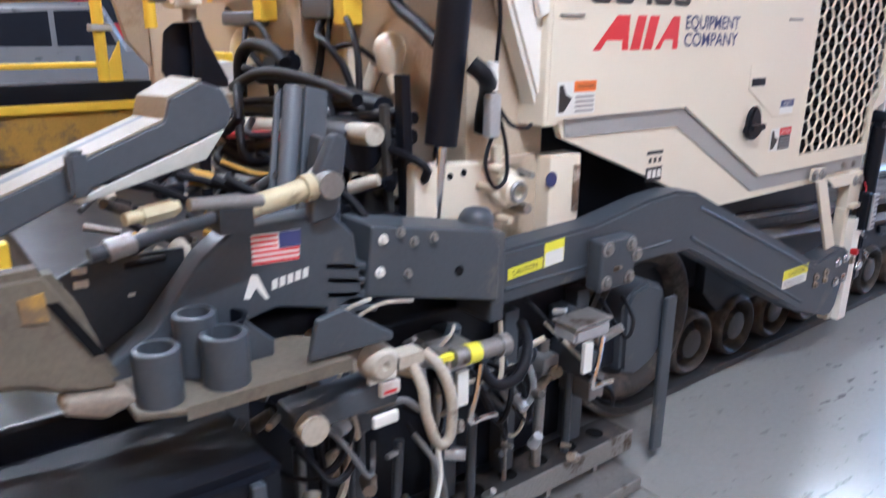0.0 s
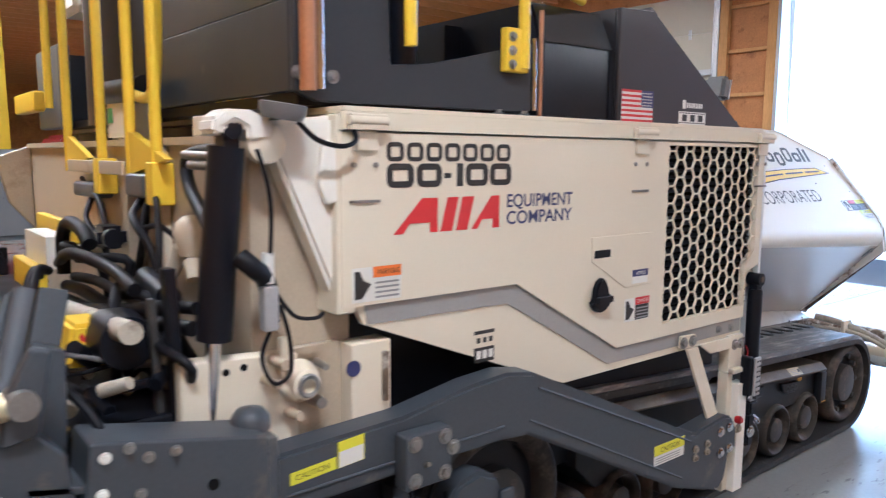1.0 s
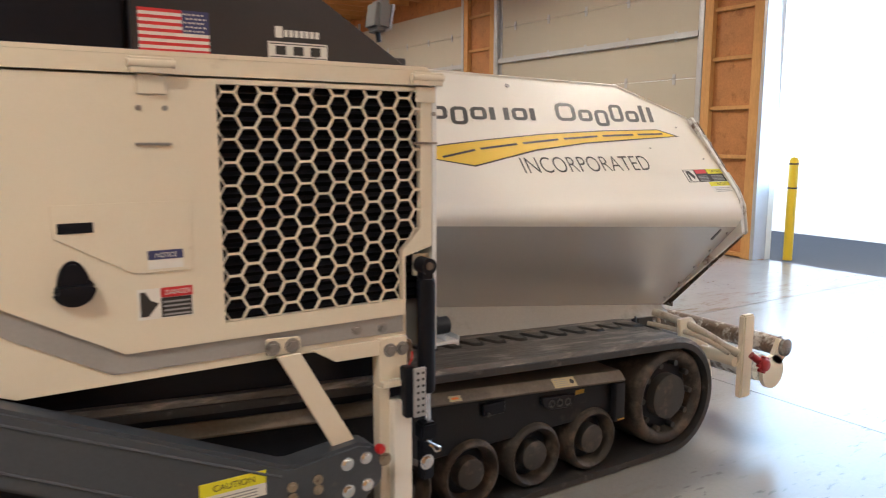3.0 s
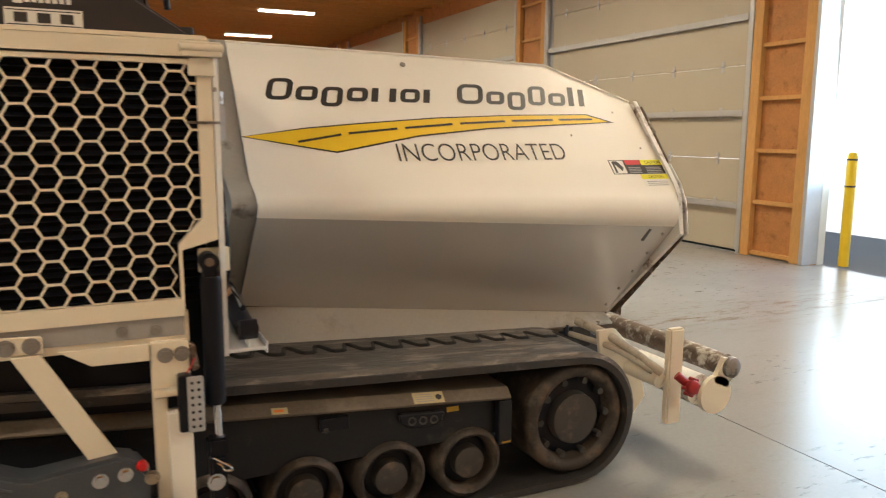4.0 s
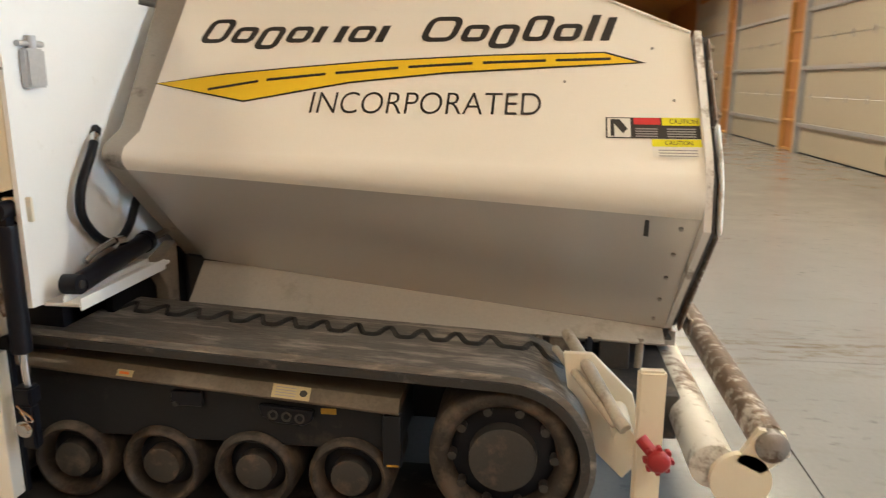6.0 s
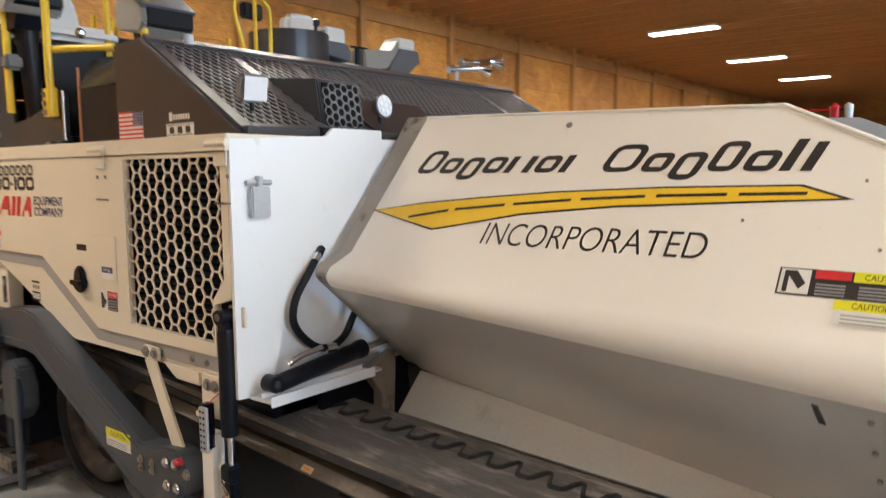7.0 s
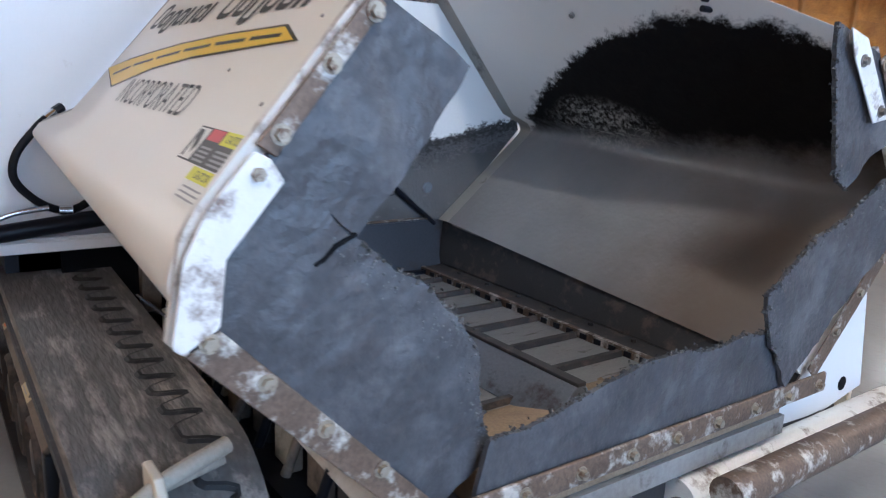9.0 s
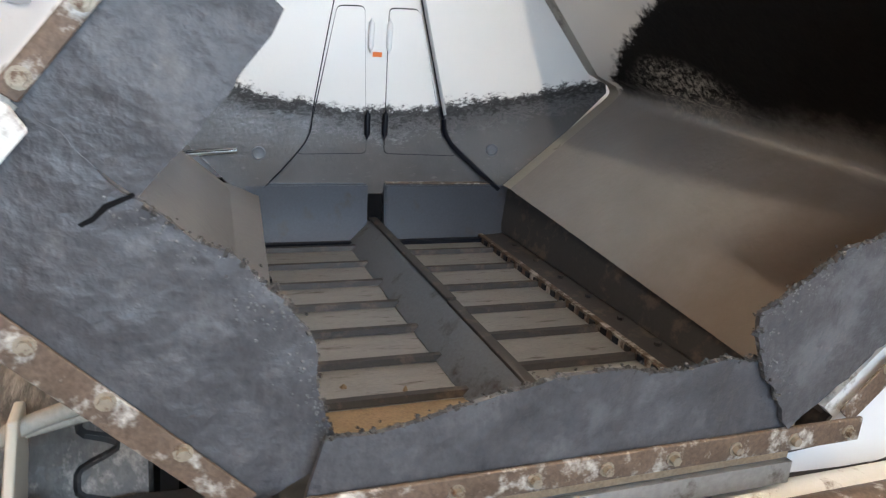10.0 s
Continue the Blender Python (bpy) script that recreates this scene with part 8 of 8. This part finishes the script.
# ---- rear of the tractor: wall, uprights, lift cylinder, hydraulics ----
XW = -2.5
tail = part("rear_wall", Shape().box(XW, -2.46, 0.12, 3.08, 0.98, 1.776).rounded(0.004, 1), CREAMSHADE, paver, "cream rear wall of the tractor")
part("wall_lip", Shape().box(XW - 0.02, XW, 0.2, 3.0, 1.755, 1.779), CREAMSHADE, tail)
part("wall_tab", Shape().box(XW - 0.003, -2.47, 0.32, 0.5, 1.78, 1.84).rounded(0.004, 1), CREAM, tail)
part("wall_rib", Shape().box(XW - 0.06, XW, 1.0, 1.06, 1.0, 1.7).rounded(0.004, 1), CREAMSHADE, tail)
part("wall_rib", Shape().box(XW - 0.03, XW, 0.72, 0.75, 1.0, 1.75).rounded(0.004, 1), CREAM, tail)
part("wall_rib", Shape().prism([(XW, 1.77), (XW - 0.18, 1.7), (XW - 0.12, 1.45), (XW, 1.3)], "y", 3.0, 3.06).rounded(0.005, 1), CREAMSHADE, tail)
# Near-black filler paints the shade inside the rear cavity.
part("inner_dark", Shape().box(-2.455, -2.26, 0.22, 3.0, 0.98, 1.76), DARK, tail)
post = part("corner_post", Shape().prism([(-2.5, 1.81), (-2.285, 1.835), (-2.24, 1.835), (-2.235, 1.28), (-2.27, 1.285), (-2.45, 1.7)], "y", 0.03, 0.11).rounded(0.012, 2), WHITE, tail, "tapered white corner post")
part("post_edge", Shape().box(-2.295, -2.232, 0.004, 0.2, 1.28, 1.838).rounded(0.006, 1), CREAM, tail)
part("bump_stop", Shape().lathe((-2.49, 0.035, 1.755), (0, -1, 0), [(0, 0.055), (0.02, 0.052), (0.03, 0.02), (0.03, 0)], 20), CREAM, post)
part("nose", Shape().prism([(-2.33, 1.77), (-2.29, 1.76), (-2.285, 1.6), (-2.32, 1.59), (-2.345, 1.65)], "y", 0.005, 0.03).rounded(0.006, 1), WHITE, post)
part("top_ear", Shape().prism([(-2.64, 1.78), (-2.635, 1.815), (-2.6, 1.838), (-2.54, 1.838), (-2.48, 1.815), (-2.48, 1.765), (-2.545, 1.76), (-2.55, 1.795), (-2.58, 1.81), (-2.605, 1.795), (-2.61, 1.77)], "y", 0.0, 0.1).rounded(0.008, 2), WHITE, tail, "white lifting ear")
lc = part("lift_cylinder", Shape().rod((-2.625, 0.07, 1.25), (-2.585, 0.05, 1.745), 0.046, n=26), BLACK, tail, "thick black screed lift cylinder")
part("cylinder_eye", Shape().rod((-2.582, 0.01, 1.79), (-2.582, 0.09, 1.79), 0.026, n=18).box(-2.602, -2.562, 0.02, 0.08, 1.74, 1.79), BLACK, lc)
part("cylinder_rod", Shape().rod((-2.64, 0.08, 1.02), (-2.625, 0.07, 1.25), 0.02, n=14), CHROME, lc)
part("port", Shape().rod((-2.59, 0.1, 1.72), (-2.6, 0.3, 1.725), 0.013, n=10).rod((-2.59, 0.1, 1.695), (-2.6, 0.26, 1.698), 0.013, n=10), STEEL, lc)
part("lamp_dish", Shape().lathe((-2.465, -0.02, 1.815), (0.1, -0.1, 1), [(0, 0.0), (0, 0.05), (0.02, 0.06), (0.04, 0.062), (0.042, 0.056), (0.042, 0)], 26), CONSOLE, tail, "grey round beacon dish")
part("cable", Shape().pipe([(-2.43, -0.04, 1.81), (-2.38, -0.05, 1.765), (-2.3, -0.045, 1.75), (-2.25, -0.03, 1.77), (-2.26, -0.02, 1.81)], 0.007, 6), HOSE, tail)
part("cable", Shape().pipe([(-2.53, -0.01, 1.74), (-2.51, -0.02, 1.66), (-2.5, -0.02, 1.58), (-2.5, -0.01, 1.47)], 0.006, 6), HOSE, tail)
plug = part("pendant", Shape().box(-2.525, -2.482, -0.02, 0.015, 1.27, 1.39).rounded(0.006, 1), GALV, tail, "grey plug on a cable")
part("cap", Shape().rod((-2.503, 0.0, 1.395), (-2.503, 0.0, 1.475), 0.016, n=12), PAPER, plug)
part("cable", Shape().pipe([(-2.5, 0.0, 1.27), (-2.53, -0.01, 1.2), (-2.5, -0.015, 1.13), (-2.45, -0.01, 1.15), (-2.445, 0.0, 1.24), (-2.46, 0.02, 1.33)], 0.006, 6), HOSE, tail)
part("cable", Shape().pipe([(-2.47, 0.02, 1.36), (-2.43, 0.0, 1.3), (-2.37, 0.0, 1.285), (-2.33, 0.02, 1.29)], 0.006, 6), HOSE, tail)
plate = part("valve_plate", Shape().prism([(-2.72, 1.203), (-2.39, 1.18), (-2.39, 0.9), (-2.72, 0.95)], "y", 0.06, 0.12).rounded(0.006, 1), CREAM, tail, "cream mounting plate")
part("side_plate", Shape().box(-2.24, -2.1, 0.02, 0.1, 0.92, 1.185).rounded(0.006, 1), CREAM, plate)
part("hinge_bar", Shape().box(-2.135, -2.12, 0.005, 0.02, 1.0, 1.15), RUSTY, plate)
boss = part("boss", Shape().lathe((-2.392, 0.06, 1.1), (0, -1, 0), [(0, 0.062), (0.015, 0.06), (0.03, 0.045), (0.055, 0.042), (0.06, 0.034), (0.05, 0.026), (0.05, 0)], 22), CREAM, plate, "cream turned boss")
part("ring", Shape().lathe((-2.392, 0.0, 1.1), (0, -1, 0), [(0, 0.03), (0.006, 0.034), (0.012, 0.03), (0.008, 0.02)], 18), STEEL, boss)
for dx, dz, r in ((-0.075, 0.075, 0.017), (-0.1, 0.02, 0.013), (0.045, -0.06, 0.02), (-0.03, -0.085, 0.016), (0.06, 0.045, 0.012)):
    part("fitting", Shape().rod((-2.392 + dx, 0.06, 1.1 + dz), (-2.392 + dx * 0.9, -0.005, 1.1 + dz * 0.95), r, r * 0.8, 10), CREAMSHADE if dx < 0 else STEEL, plate)
part("valve", Shape().rod((-2.46, 0.05, 1.11), (-2.41, 0.03, 1.06), 0.016, n=12).rod((-2.45, 0.06, 1.17), (-2.44, 0.04, 1.09), 0.01, n=10), CREAM, plate)
part("back_plate", Shape().box(-2.4, -2.24, 0.075, 0.1, 0.92, 1.19).rounded(0.004, 1), CREAMSHADE, plate)
part("bracket_plate", Shape().box(-2.455, -2.425, 0.03, 0.06, 1.14, 1.235).rounded(0.005, 1), CREAM, plate)
part("side_web", Shape().prism([(-2.498, 1.774), (-2.24, 1.774), (-2.24, 1.27), (-2.19, 1.265), (-2.19, 1.18), (-2.498, 1.16)], "y", 0.115, 0.128), CREAMSHADE, tail, "tan side web")
for x, z in ((-2.6, 1.16), (-2.55, 1.165), (-2.6, 1.0)):
    part("hole", Shape().rod((x, 0.061, z), (x, 0.057, z), 0.01, n=10), DARK, plate)
part("round_decal", Shape().rod((-2.235, 0.019, 1.115), (-2.235, 0.016, 1.115), 0.024, n=18), INKBLUE, plate, "round navy decal")
part("latch_bar", Shape().prism([(-2.735, 1.44), (-2.705, 1.44), (-2.69, 1.02), (-2.72, 1.02)], "y", 0.1, 0.14).rounded(0.003, 1), BLACK, tail)
part("latch_bar", Shape().prism([(-2.765, 1.36), (-2.745, 1.36), (-2.73, 1.02), (-2.75, 1.02)], "y", 0.14, 0.17).rounded(0.003, 1), HUB, tail)
part("casting", Shape().lathe((-2.53, 0.46, 1.4), (0, 0, 1), [(0.02, 0.036), (0.05, 0.044), (0.09, 0.055), (0.12, 0.048), (0.14, 0.025), (0.145, 0)], 18).rod((-2.55, 0.4, 1.41), (-2.56, 0.37, 1.36), 0.03, 0.022, 12).rod((-2.54, 0.52, 1.44), (-2.56, 0.56, 1.35), 0.028, 0.02, 12), CREAM, tail, "cream casting")
part("casting", Shape().lathe((-2.5, 1.62, 1.42), (-1, 0, 0), [(0, 0.12), (0.03, 0.12), (0.045, 0.1), (0.045, 0.04), (0.03, 0)], 26), CREAM, tail, "round cream casting")
for pts, r in (([(-2.55, 1.5, 1.56), (-2.6, 1.42, 1.48), (-2.6, 1.33, 1.43), (-2.57, 1.28, 1.36), (-2.56, 1.27, 1.27)], 0.012), ([(-2.55, 0.85, 1.58), (-2.6, 0.8, 1.53), (-2.62, 0.7, 1.5), (-2.6, 0.62, 1.42), (-2.6, 0.55, 1.3), (-2.62, 0.5, 1.22)], 0.013), ([(-2.55, 0.8, 1.58), (-2.59, 0.74, 1.49), (-2.57, 0.62, 1.5), (-2.53, 0.5, 1.44)], 0.009),
               ([(-2.7, 1.35, 1.22), (-2.74, 0.9, 1.27), (-2.72, 0.5, 1.25), (-2.64, 0.18, 1.26)], 0.022), ([(-2.68, 1.3, 1.26), (-2.7, 0.9, 1.3), (-2.68, 0.5, 1.29), (-2.62, 0.2, 1.31)], 0.018), ([(-2.72, 1.3, 1.18), (-2.75, 0.8, 1.22), (-2.7, 0.3, 1.19)], 0.024)):
    part("hose", Shape().pipe(pts, r, 8, 6), HOSE, tail, "black hydraulic hose")
for pts, r in (([(-2.58, 0.1, 1.735), (-2.55, 0.3, 1.735), (-2.55, 0.4, 1.72), (-2.55, 0.43, 1.68), (-2.56, 0.37, 1.62), (-2.58, 0.24, 1.57), (-2.6, 0.12, 1.52)], 0.02), ([(-2.58, 0.0, 1.47), (-2.55, -0.02, 1.44), (-2.5, 0.02, 1.4), (-2.46, 0.08, 1.33), (-2.45, 0.1, 1.27)], 0.026),
               ([(-2.75, 1.13, 1.3), (-2.75, 1.12, 1.43), (-2.75, 1.02, 1.49), (-2.75, 0.84, 1.48), (-2.75, 0.75, 1.44)], 0.024), ([(-2.75, 1.2, 1.33), (-2.78, 0.95, 1.39), (-2.78, 0.74, 1.41), (-2.75, 0.5, 1.39), (-2.75, 0.3, 1.36)], 0.02),
               ([(-2.7, 1.7, 1.13), (-2.75, 1.0, 1.2), (-2.75, 0.5, 1.27), (-2.7, 0.16, 1.33)], 0.022), ([(-2.72, 1.5, 1.06), (-2.78, 0.9, 1.15), (-2.78, 0.5, 1.2), (-2.7, 0.16, 1.24)], 0.024),
               ([(-2.53, 0.95, 1.62), (-2.56, 0.7, 1.6), (-2.6, 0.55, 1.5), (-2.62, 0.5, 1.36)], 0.011), ([(-2.53, 1.75, 1.62), (-2.56, 1.5, 1.57), (-2.58, 1.3, 1.55), (-2.6, 1.1, 1.42)], 0.011), ([(-2.52, 0.95, 1.65), (-2.53, 0.9, 1.5), (-2.56, 0.92, 1.3)], 0.014)):
    part("hose", Shape().pipe(pts, r, 9, 6), HOSE, tail, "black hydraulic hose")
part("valve_block", Shape().box(-2.66, -2.56, 1.0, 1.14, 1.39, 1.47).rounded(0.02, 2).rod((-2.62, 0.96, 1.43), (-2.62, 1.0, 1.43), 0.035, n=14), BLACK, tail, "black valve block")
part("hose_drum", Shape().rod((-2.66, 0.3, 1.33), (-2.62, 0.62, 1.34), 0.035, n=18), BLACK, tail)
part("pump", Shape().lathe((-2.8, 0.2, 1.24), (0, 1, 0), [(0, 0), (0, 0.07), (0.1, 0.08), (0.2, 0.06), (0.2, 0)], 18), BLACK, tail)
part("cross_tube", Shape().rod((-2.82, 0.1, 1.29), (-2.8, 1.6, 1.16), 0.03, n=12), DUSTY, tail)
part("red_hose", Shape().pipe([(-2.9, 0.9, 1.2), (-2.9, 0.6, 1.235), (-2.88, 0.3, 1.25)], 0.014, 8, 4), INKRED, tail, "red hose")
part("slope_cylinder", Shape().rod((-3.145, 0.0, 1.08), (-3.04, 0.12, 1.42), 0.024, n=20), PODTOP, tail, "slanted grey cylinder")
part("cylinder_guard", Shape().slab([(-3.115, -0.01, 1.08), (-3.01, 0.11, 1.425), (-2.95, 0.11, 1.41), (-3.045, -0.01, 1.07)], 0.02).slab([(-3.185, 0.01, 1.08), (-3.083, 0.13, 1.41), (-3.065, 0.13, 1.42), (-3.165, 0.01, 1.08)], 0.02).rounded(0.003, 1), CHARCOAL, tail, "charcoal guard plates beside the cylinder")
part("stand_post", Shape().prism([(-3.09, 1.05), (-3.0, 1.03), (-2.99, 1.3), (-3.05, 1.32)], "y", -0.02, 0.03).rounded(0.006, 1), CHARCOAL, tail)
part("yellow_box", Shape().prism([(-2.93, 1.17), (-2.91, 1.285), (-2.77, 1.28), (-2.75, 1.22), (-2.79, 1.16)], "y", 0.3, 0.46).rounded(0.012, 2).rod((-2.83, 0.29, 1.22), (-2.83, 0.3, 1.22), 0.025, n=12), YELLOW, tail, "yellow sensor box")
part("dark_upright", Shape().prism([(-3.09, 1.575), (-3.06, 1.575), (-3.05, 1.53), (-2.99, 1.405), (-2.99, 1.38), (-3.06, 1.385), (-3.065, 1.0), (-3.1, 1.0)], "y", 0.64, 0.665).rounded(0.006, 1), BLACK, tail, "black screed upright with a triangular web")
part("upright_wing", Shape().prism([(-3.15, 1.54), (-3.12, 1.565), (-3.06, 1.57), (-3.055, 1.41), (-3.15, 1.4), (-3.165, 1.43)], "y", 0.7, 0.72).rounded(0.006, 1), BLACK, tail, "black plate on the upright")
sb = part("sensor_box", Shape().box(-3.155, -3.065, 0.6, 0.72, 1.605, 1.71).rounded(0.012, 2), CREAM, tail, "cream sensor box on the upright")
part("sensor_neck", Shape().rod((-3.09, 0.65, 1.57), (-3.09, 0.65, 1.61), 0.02, n=12), BROWNED, sb)
part("sensor_face", Shape().rod((-3.12, 0.59, 1.66), (-3.12, 0.602, 1.66), 0.03, n=16), PAPER, sb)
part("sensor_lug", Shape().box(-3.2, -3.155, 0.62, 0.68, 1.62, 1.69).rounded(0.008, 1), STEEL, sb)
part("lattice_step", Shape().box(-2.62, -2.58, 1.59, 2.3, 1.35, 1.44).rounded(0.006, 1), YELLOW, tail, "yellow step plate")
part("step_bracket", Shape().box(-2.82, -2.78, 1.25, 1.7, 1.2, 1.31).rounded(0.006, 1), YELLOW, tail)
# White box paints the bright floor that shows through behind the hoses.
part("bright_plate", Shape().box(-2.78, -2.7, 1.25, 1.65, 1.3, 1.42), PAPER, tail)
part("clutter_tray", Shape().box(-3.0, -2.6, 0.12, 2.9, 0.95, 1.06).rounded(0.01, 1), BLACK, tail)
for i in range(46):
    x, y, z = rng.uniform(-2.95, -2.6), rng.uniform(0.1, 1.4), rng.uniform(1.0, 1.2)
    a = rng.uniform(0.01, 0.028)
    part("fitting", Shape().rod((x, y, z), (x + rng.uniform(-0.08, 0.08), y - rng.uniform(0.0, 0.1), z + rng.uniform(-0.05, 0.07)), a, a * 0.85, 9), rng.choice([STEEL, HUB, BLACK, BLACK, BRASS, CHARCOAL, DUSTY, CREAM, BLACK]), tail)
for i in range(14):
    x0, y0, z0 = rng.uniform(-2.95, -2.65), rng.uniform(0.15, 1.3), rng.uniform(1.12, 1.4)
    part("hose", Shape().pipe([(x0, y0, z0), (x0 - 0.05, y0 - 0.1, z0 + rng.uniform(-0.05, 0.06)), (x0 + rng.uniform(-0.1, 0.1), y0 - 0.2, z0 - rng.uniform(0, 0.1)), (x0 + rng.uniform(-0.1, 0.15), y0 - rng.uniform(0.0, 0.3), z0 - rng.uniform(0.1, 0.3))], rng.uniform(0.009, 0.018), 8, 5), HOSE, tail)

for i in range(44):
    x, y, z = rng.uniform(-3.5, -3.08), rng.uniform(0.02, 0.55), rng.uniform(0.94, 1.2)
    a = rng.uniform(0.008, 0.024)
    part("fitting", Shape().rod((x, y, z), (x + rng.uniform(-0.09, 0.09), y - rng.uniform(0.0, 0.06), z + rng.uniform(-0.04, 0.05)), a, a * 0.85, 9), rng.choice([STEEL, HUB, BLACK, ZINC, CHARCOAL, DUSTY, BLACK, HUB, OLDYEL]), tail)
for i in range(14):
    x0, y0, z0 = rng.uniform(-3.55, -3.0), rng.uniform(0.05, 0.4), rng.uniform(1.05, 1.25)
    part("hose", Shape().pipe([(x0, y0, z0), (x0 + 0.1, y0 - 0.06, z0 - rng.uniform(0.0, 0.08)), (x0 + 0.22, y0 - 0.05, z0 - rng.uniform(0.0, 0.14)), (x0 + 0.3, y0, z0 - rng.uniform(0.0, 0.12))], rng.uniform(0.006, 0.013), 8, 5), (HOSE, HOSE, CONSOLE, OLDYEL)[i % 4], tail)

# boarding rails and gate in yellow tube, fixed to the rear wall
XR = -2.55
r = part("boarding_rail", Shape().rod((-2.98, 2.13, 1.3), (-2.98, 2.14, 2.75), 0.026, n=14), YELLOW, tail, "yellow tubular boarding rail")
part("collar", Shape().box(-3.02, -2.93, 2.09, 2.17, 1.52, 1.55).rounded(0.004, 1), GALV, r)
part("boarding_rail", Shape().rod((-2.91, 1.6, 1.54), (-2.91, 1.61, 2.75), 0.024, n=14), YELLOW, tail, "yellow tubular boarding rail")
for y0, z0, gus in ((2.215, 1.94, 0), (1.87, 1.65, 1), (1.33, 1.59, 0), (0.96, 1.65, 1), (0.69, 1.58, 0)):
    r = part("boarding_rail", Shape().rod((XR, y0, z0), (XR, y0 + 0.01, 2.75), 0.019, n=12), YELLOW, tail, "yellow tubular boarding rail")
    if gus:
        part("gusset", Shape().prism([(y0, z0), (y0 - 0.38, z0 + 0.06), (y0 - 0.05, z0 + 0.15), (y0 + 0.02, z0 + 0.15)], "x", XR - 0.012, XR + 0.012), YELLOW, r)
    elif y0 < 2:
        part("foot_block", Shape().box(XR - 0.03, XR + 0.045, y0 - 0.035, y0 + 0.035, z0 - 0.02, z0 + 0.12).rounded(0.006, 1), YELLOW, r)
part("boarding_rail", Shape().pipe([(XR + 0.05, 0.8, 2.75), (XR + 0.05, 0.8, 2.2), (XR + 0.05, 0.83, 1.98), (XR + 0.05, 0.87, 1.93), (XR + 0.05, 0.95, 1.92), (XR + 0.05, 1.08, 1.94)], 0.02, 10, 5), YELLOW, tail)
part("flat_bar", Shape().prism([(-2.59, 1.75), (-2.508, 1.75), (-2.52, 2.6), (-2.64, 2.6)], "y", 3.57, 3.6), YELLOW, tail, "yellow flat bar")
part("channel", Shape().box(-2.52, -2.46, 2.75, 3.3, 1.95, 2.06).rounded(0.01, 1), YELLOW, tail)
part("cross_plate", Shape().box(-2.575, -2.56, 1.0, 1.8, 1.65, 1.7).rounded(0.003, 1), CREAMSHADE, tail)
part("socket_box", Shape().box(-2.58, -2.5, 1.38, 1.7, 1.55, 1.61).rounded(0.01, 1), PODTOP, tail, "grey socket box")
part("socket_box", Shape().box(-2.58, -2.5, 0.76, 0.95, 1.58, 1.66).rounded(0.01, 1), PODTOP, tail, "grey socket box")
gb = part("reservoir", Shape().box(-2.47, -2.35, 1.3, 1.55, 1.776, 1.95).rounded(0.015, 2), CREAM, tail, "cream reservoir with green label")
part("green_label", Shape().box(-2.4735, -2.4705, 1.46, 1.52, 1.85, 1.91), GREENL, gb)
part("motor", Shape().rod((-2.45, 1.1, 1.965), (-2.45, 1.55, 1.975), 0.05, n=16), BLACK, tail)
part("tower", Shape().rod((-2.1, 2.1, 1.86), (-2.1, 2.1, 2.75), 0.3, n=26), COVER, tail, "black hydraulic tank")
part("tower_bracket", Shape().box(-2.42, -2.36, 2.6, 3.15, 1.86, 2.3).rounded(0.01, 1), PODTOP, tail)
part("far_screed", Shape().box(-3.6, -2.9, 0.35, 3.3, 0.2, 0.95).rounded(0.02, 1), BLACK, tail, "black main screed behind the tractor")
walk_y = 2.1
part("walkway_bar", Shape().box(-4.4, -2.78, walk_y, walk_y + 0.12, 1.21, 1.3).rounded(0.005, 1), BLACK, tail, "black walkway beam")
part("walkway_rail", Shape().box(-4.4, -2.98, walk_y + 0.05, walk_y + 0.09, 1.36, 1.385).rounded(0.004, 1), YELLOW, tail, "yellow walkway rail")
part("walkway_box", Shape().box(-4.4, -2.86, walk_y, walk_y + 0.5, 0.95, 1.205).rounded(0.015, 2), OLDYEL, tail, "dusty yellow walkway box")
part("walkway_lip", Shape().box(-4.4, -2.8, walk_y - 0.03, walk_y + 0.02, 1.175, 1.215).rounded(0.004, 1), YELLOW, tail)
part("rail_foot", Shape().prism([(-3.0, 1.3), (-2.9, 1.3), (-2.9, 1.48)], "y", walk_y + 0.02, walk_y + 0.035), YELLOW, tail)
part("back_rail", Shape().rod((-4.4, 3.0, 1.805), (-3.02, 3.0, 1.805), 0.022, n=10), YELLOW, tail)

# ---- wall sheets and floor slabs ----
POST0, STEP = 5.0, 2.44
posts = [POST0 + STEP * k for k in range(-6, 12)]
post_me = mesh_of("post", Shape().box(0, 0.1, -0.07, 0.07, 0, ZC).rounded(0.006, 1), TIMBER)
for y in posts:
    ob = new("post", post_me)
    ob.location, ob.parent = (X0, y, 0), wall_back
sheet_me = mesh_of("sheet", Shape().box(0, 0.016, 0.0, STEP - 0.15, 0.0, 1.18).rounded(0.002, 1), OSB)
for y in posts[:-1]:
    for k in range(4):
        ob = new("sheet", sheet_me)
        ob.location, ob.parent = (X0 + 0.0 - 0.018, y + 0.075, 0.006 + k * 1.186), wall_back
for y in posts[:-1]:
    ob = part("header_beam", Shape().box(X0 + 0.002, X0 + 0.06, y + 0.072, y + STEP - 0.072, 4.28, 4.5), TIMBER, wall_back)
slab_w, slab_l = (X1 - X0) / 3, (Y1 - Y0) / 10
slab_me = mesh_of("slab", Shape().box(0.004, slab_w - 0.004, 0.004, slab_l - 0.004, -0.2, 0.0), FLOOR, smooth=False)
for i in range(3):
    for j in range(10):
        ob = new("slab", slab_me)
        ob.location, ob.parent = (X0 + i * slab_w, Y0 + j * slab_l, 0), floor
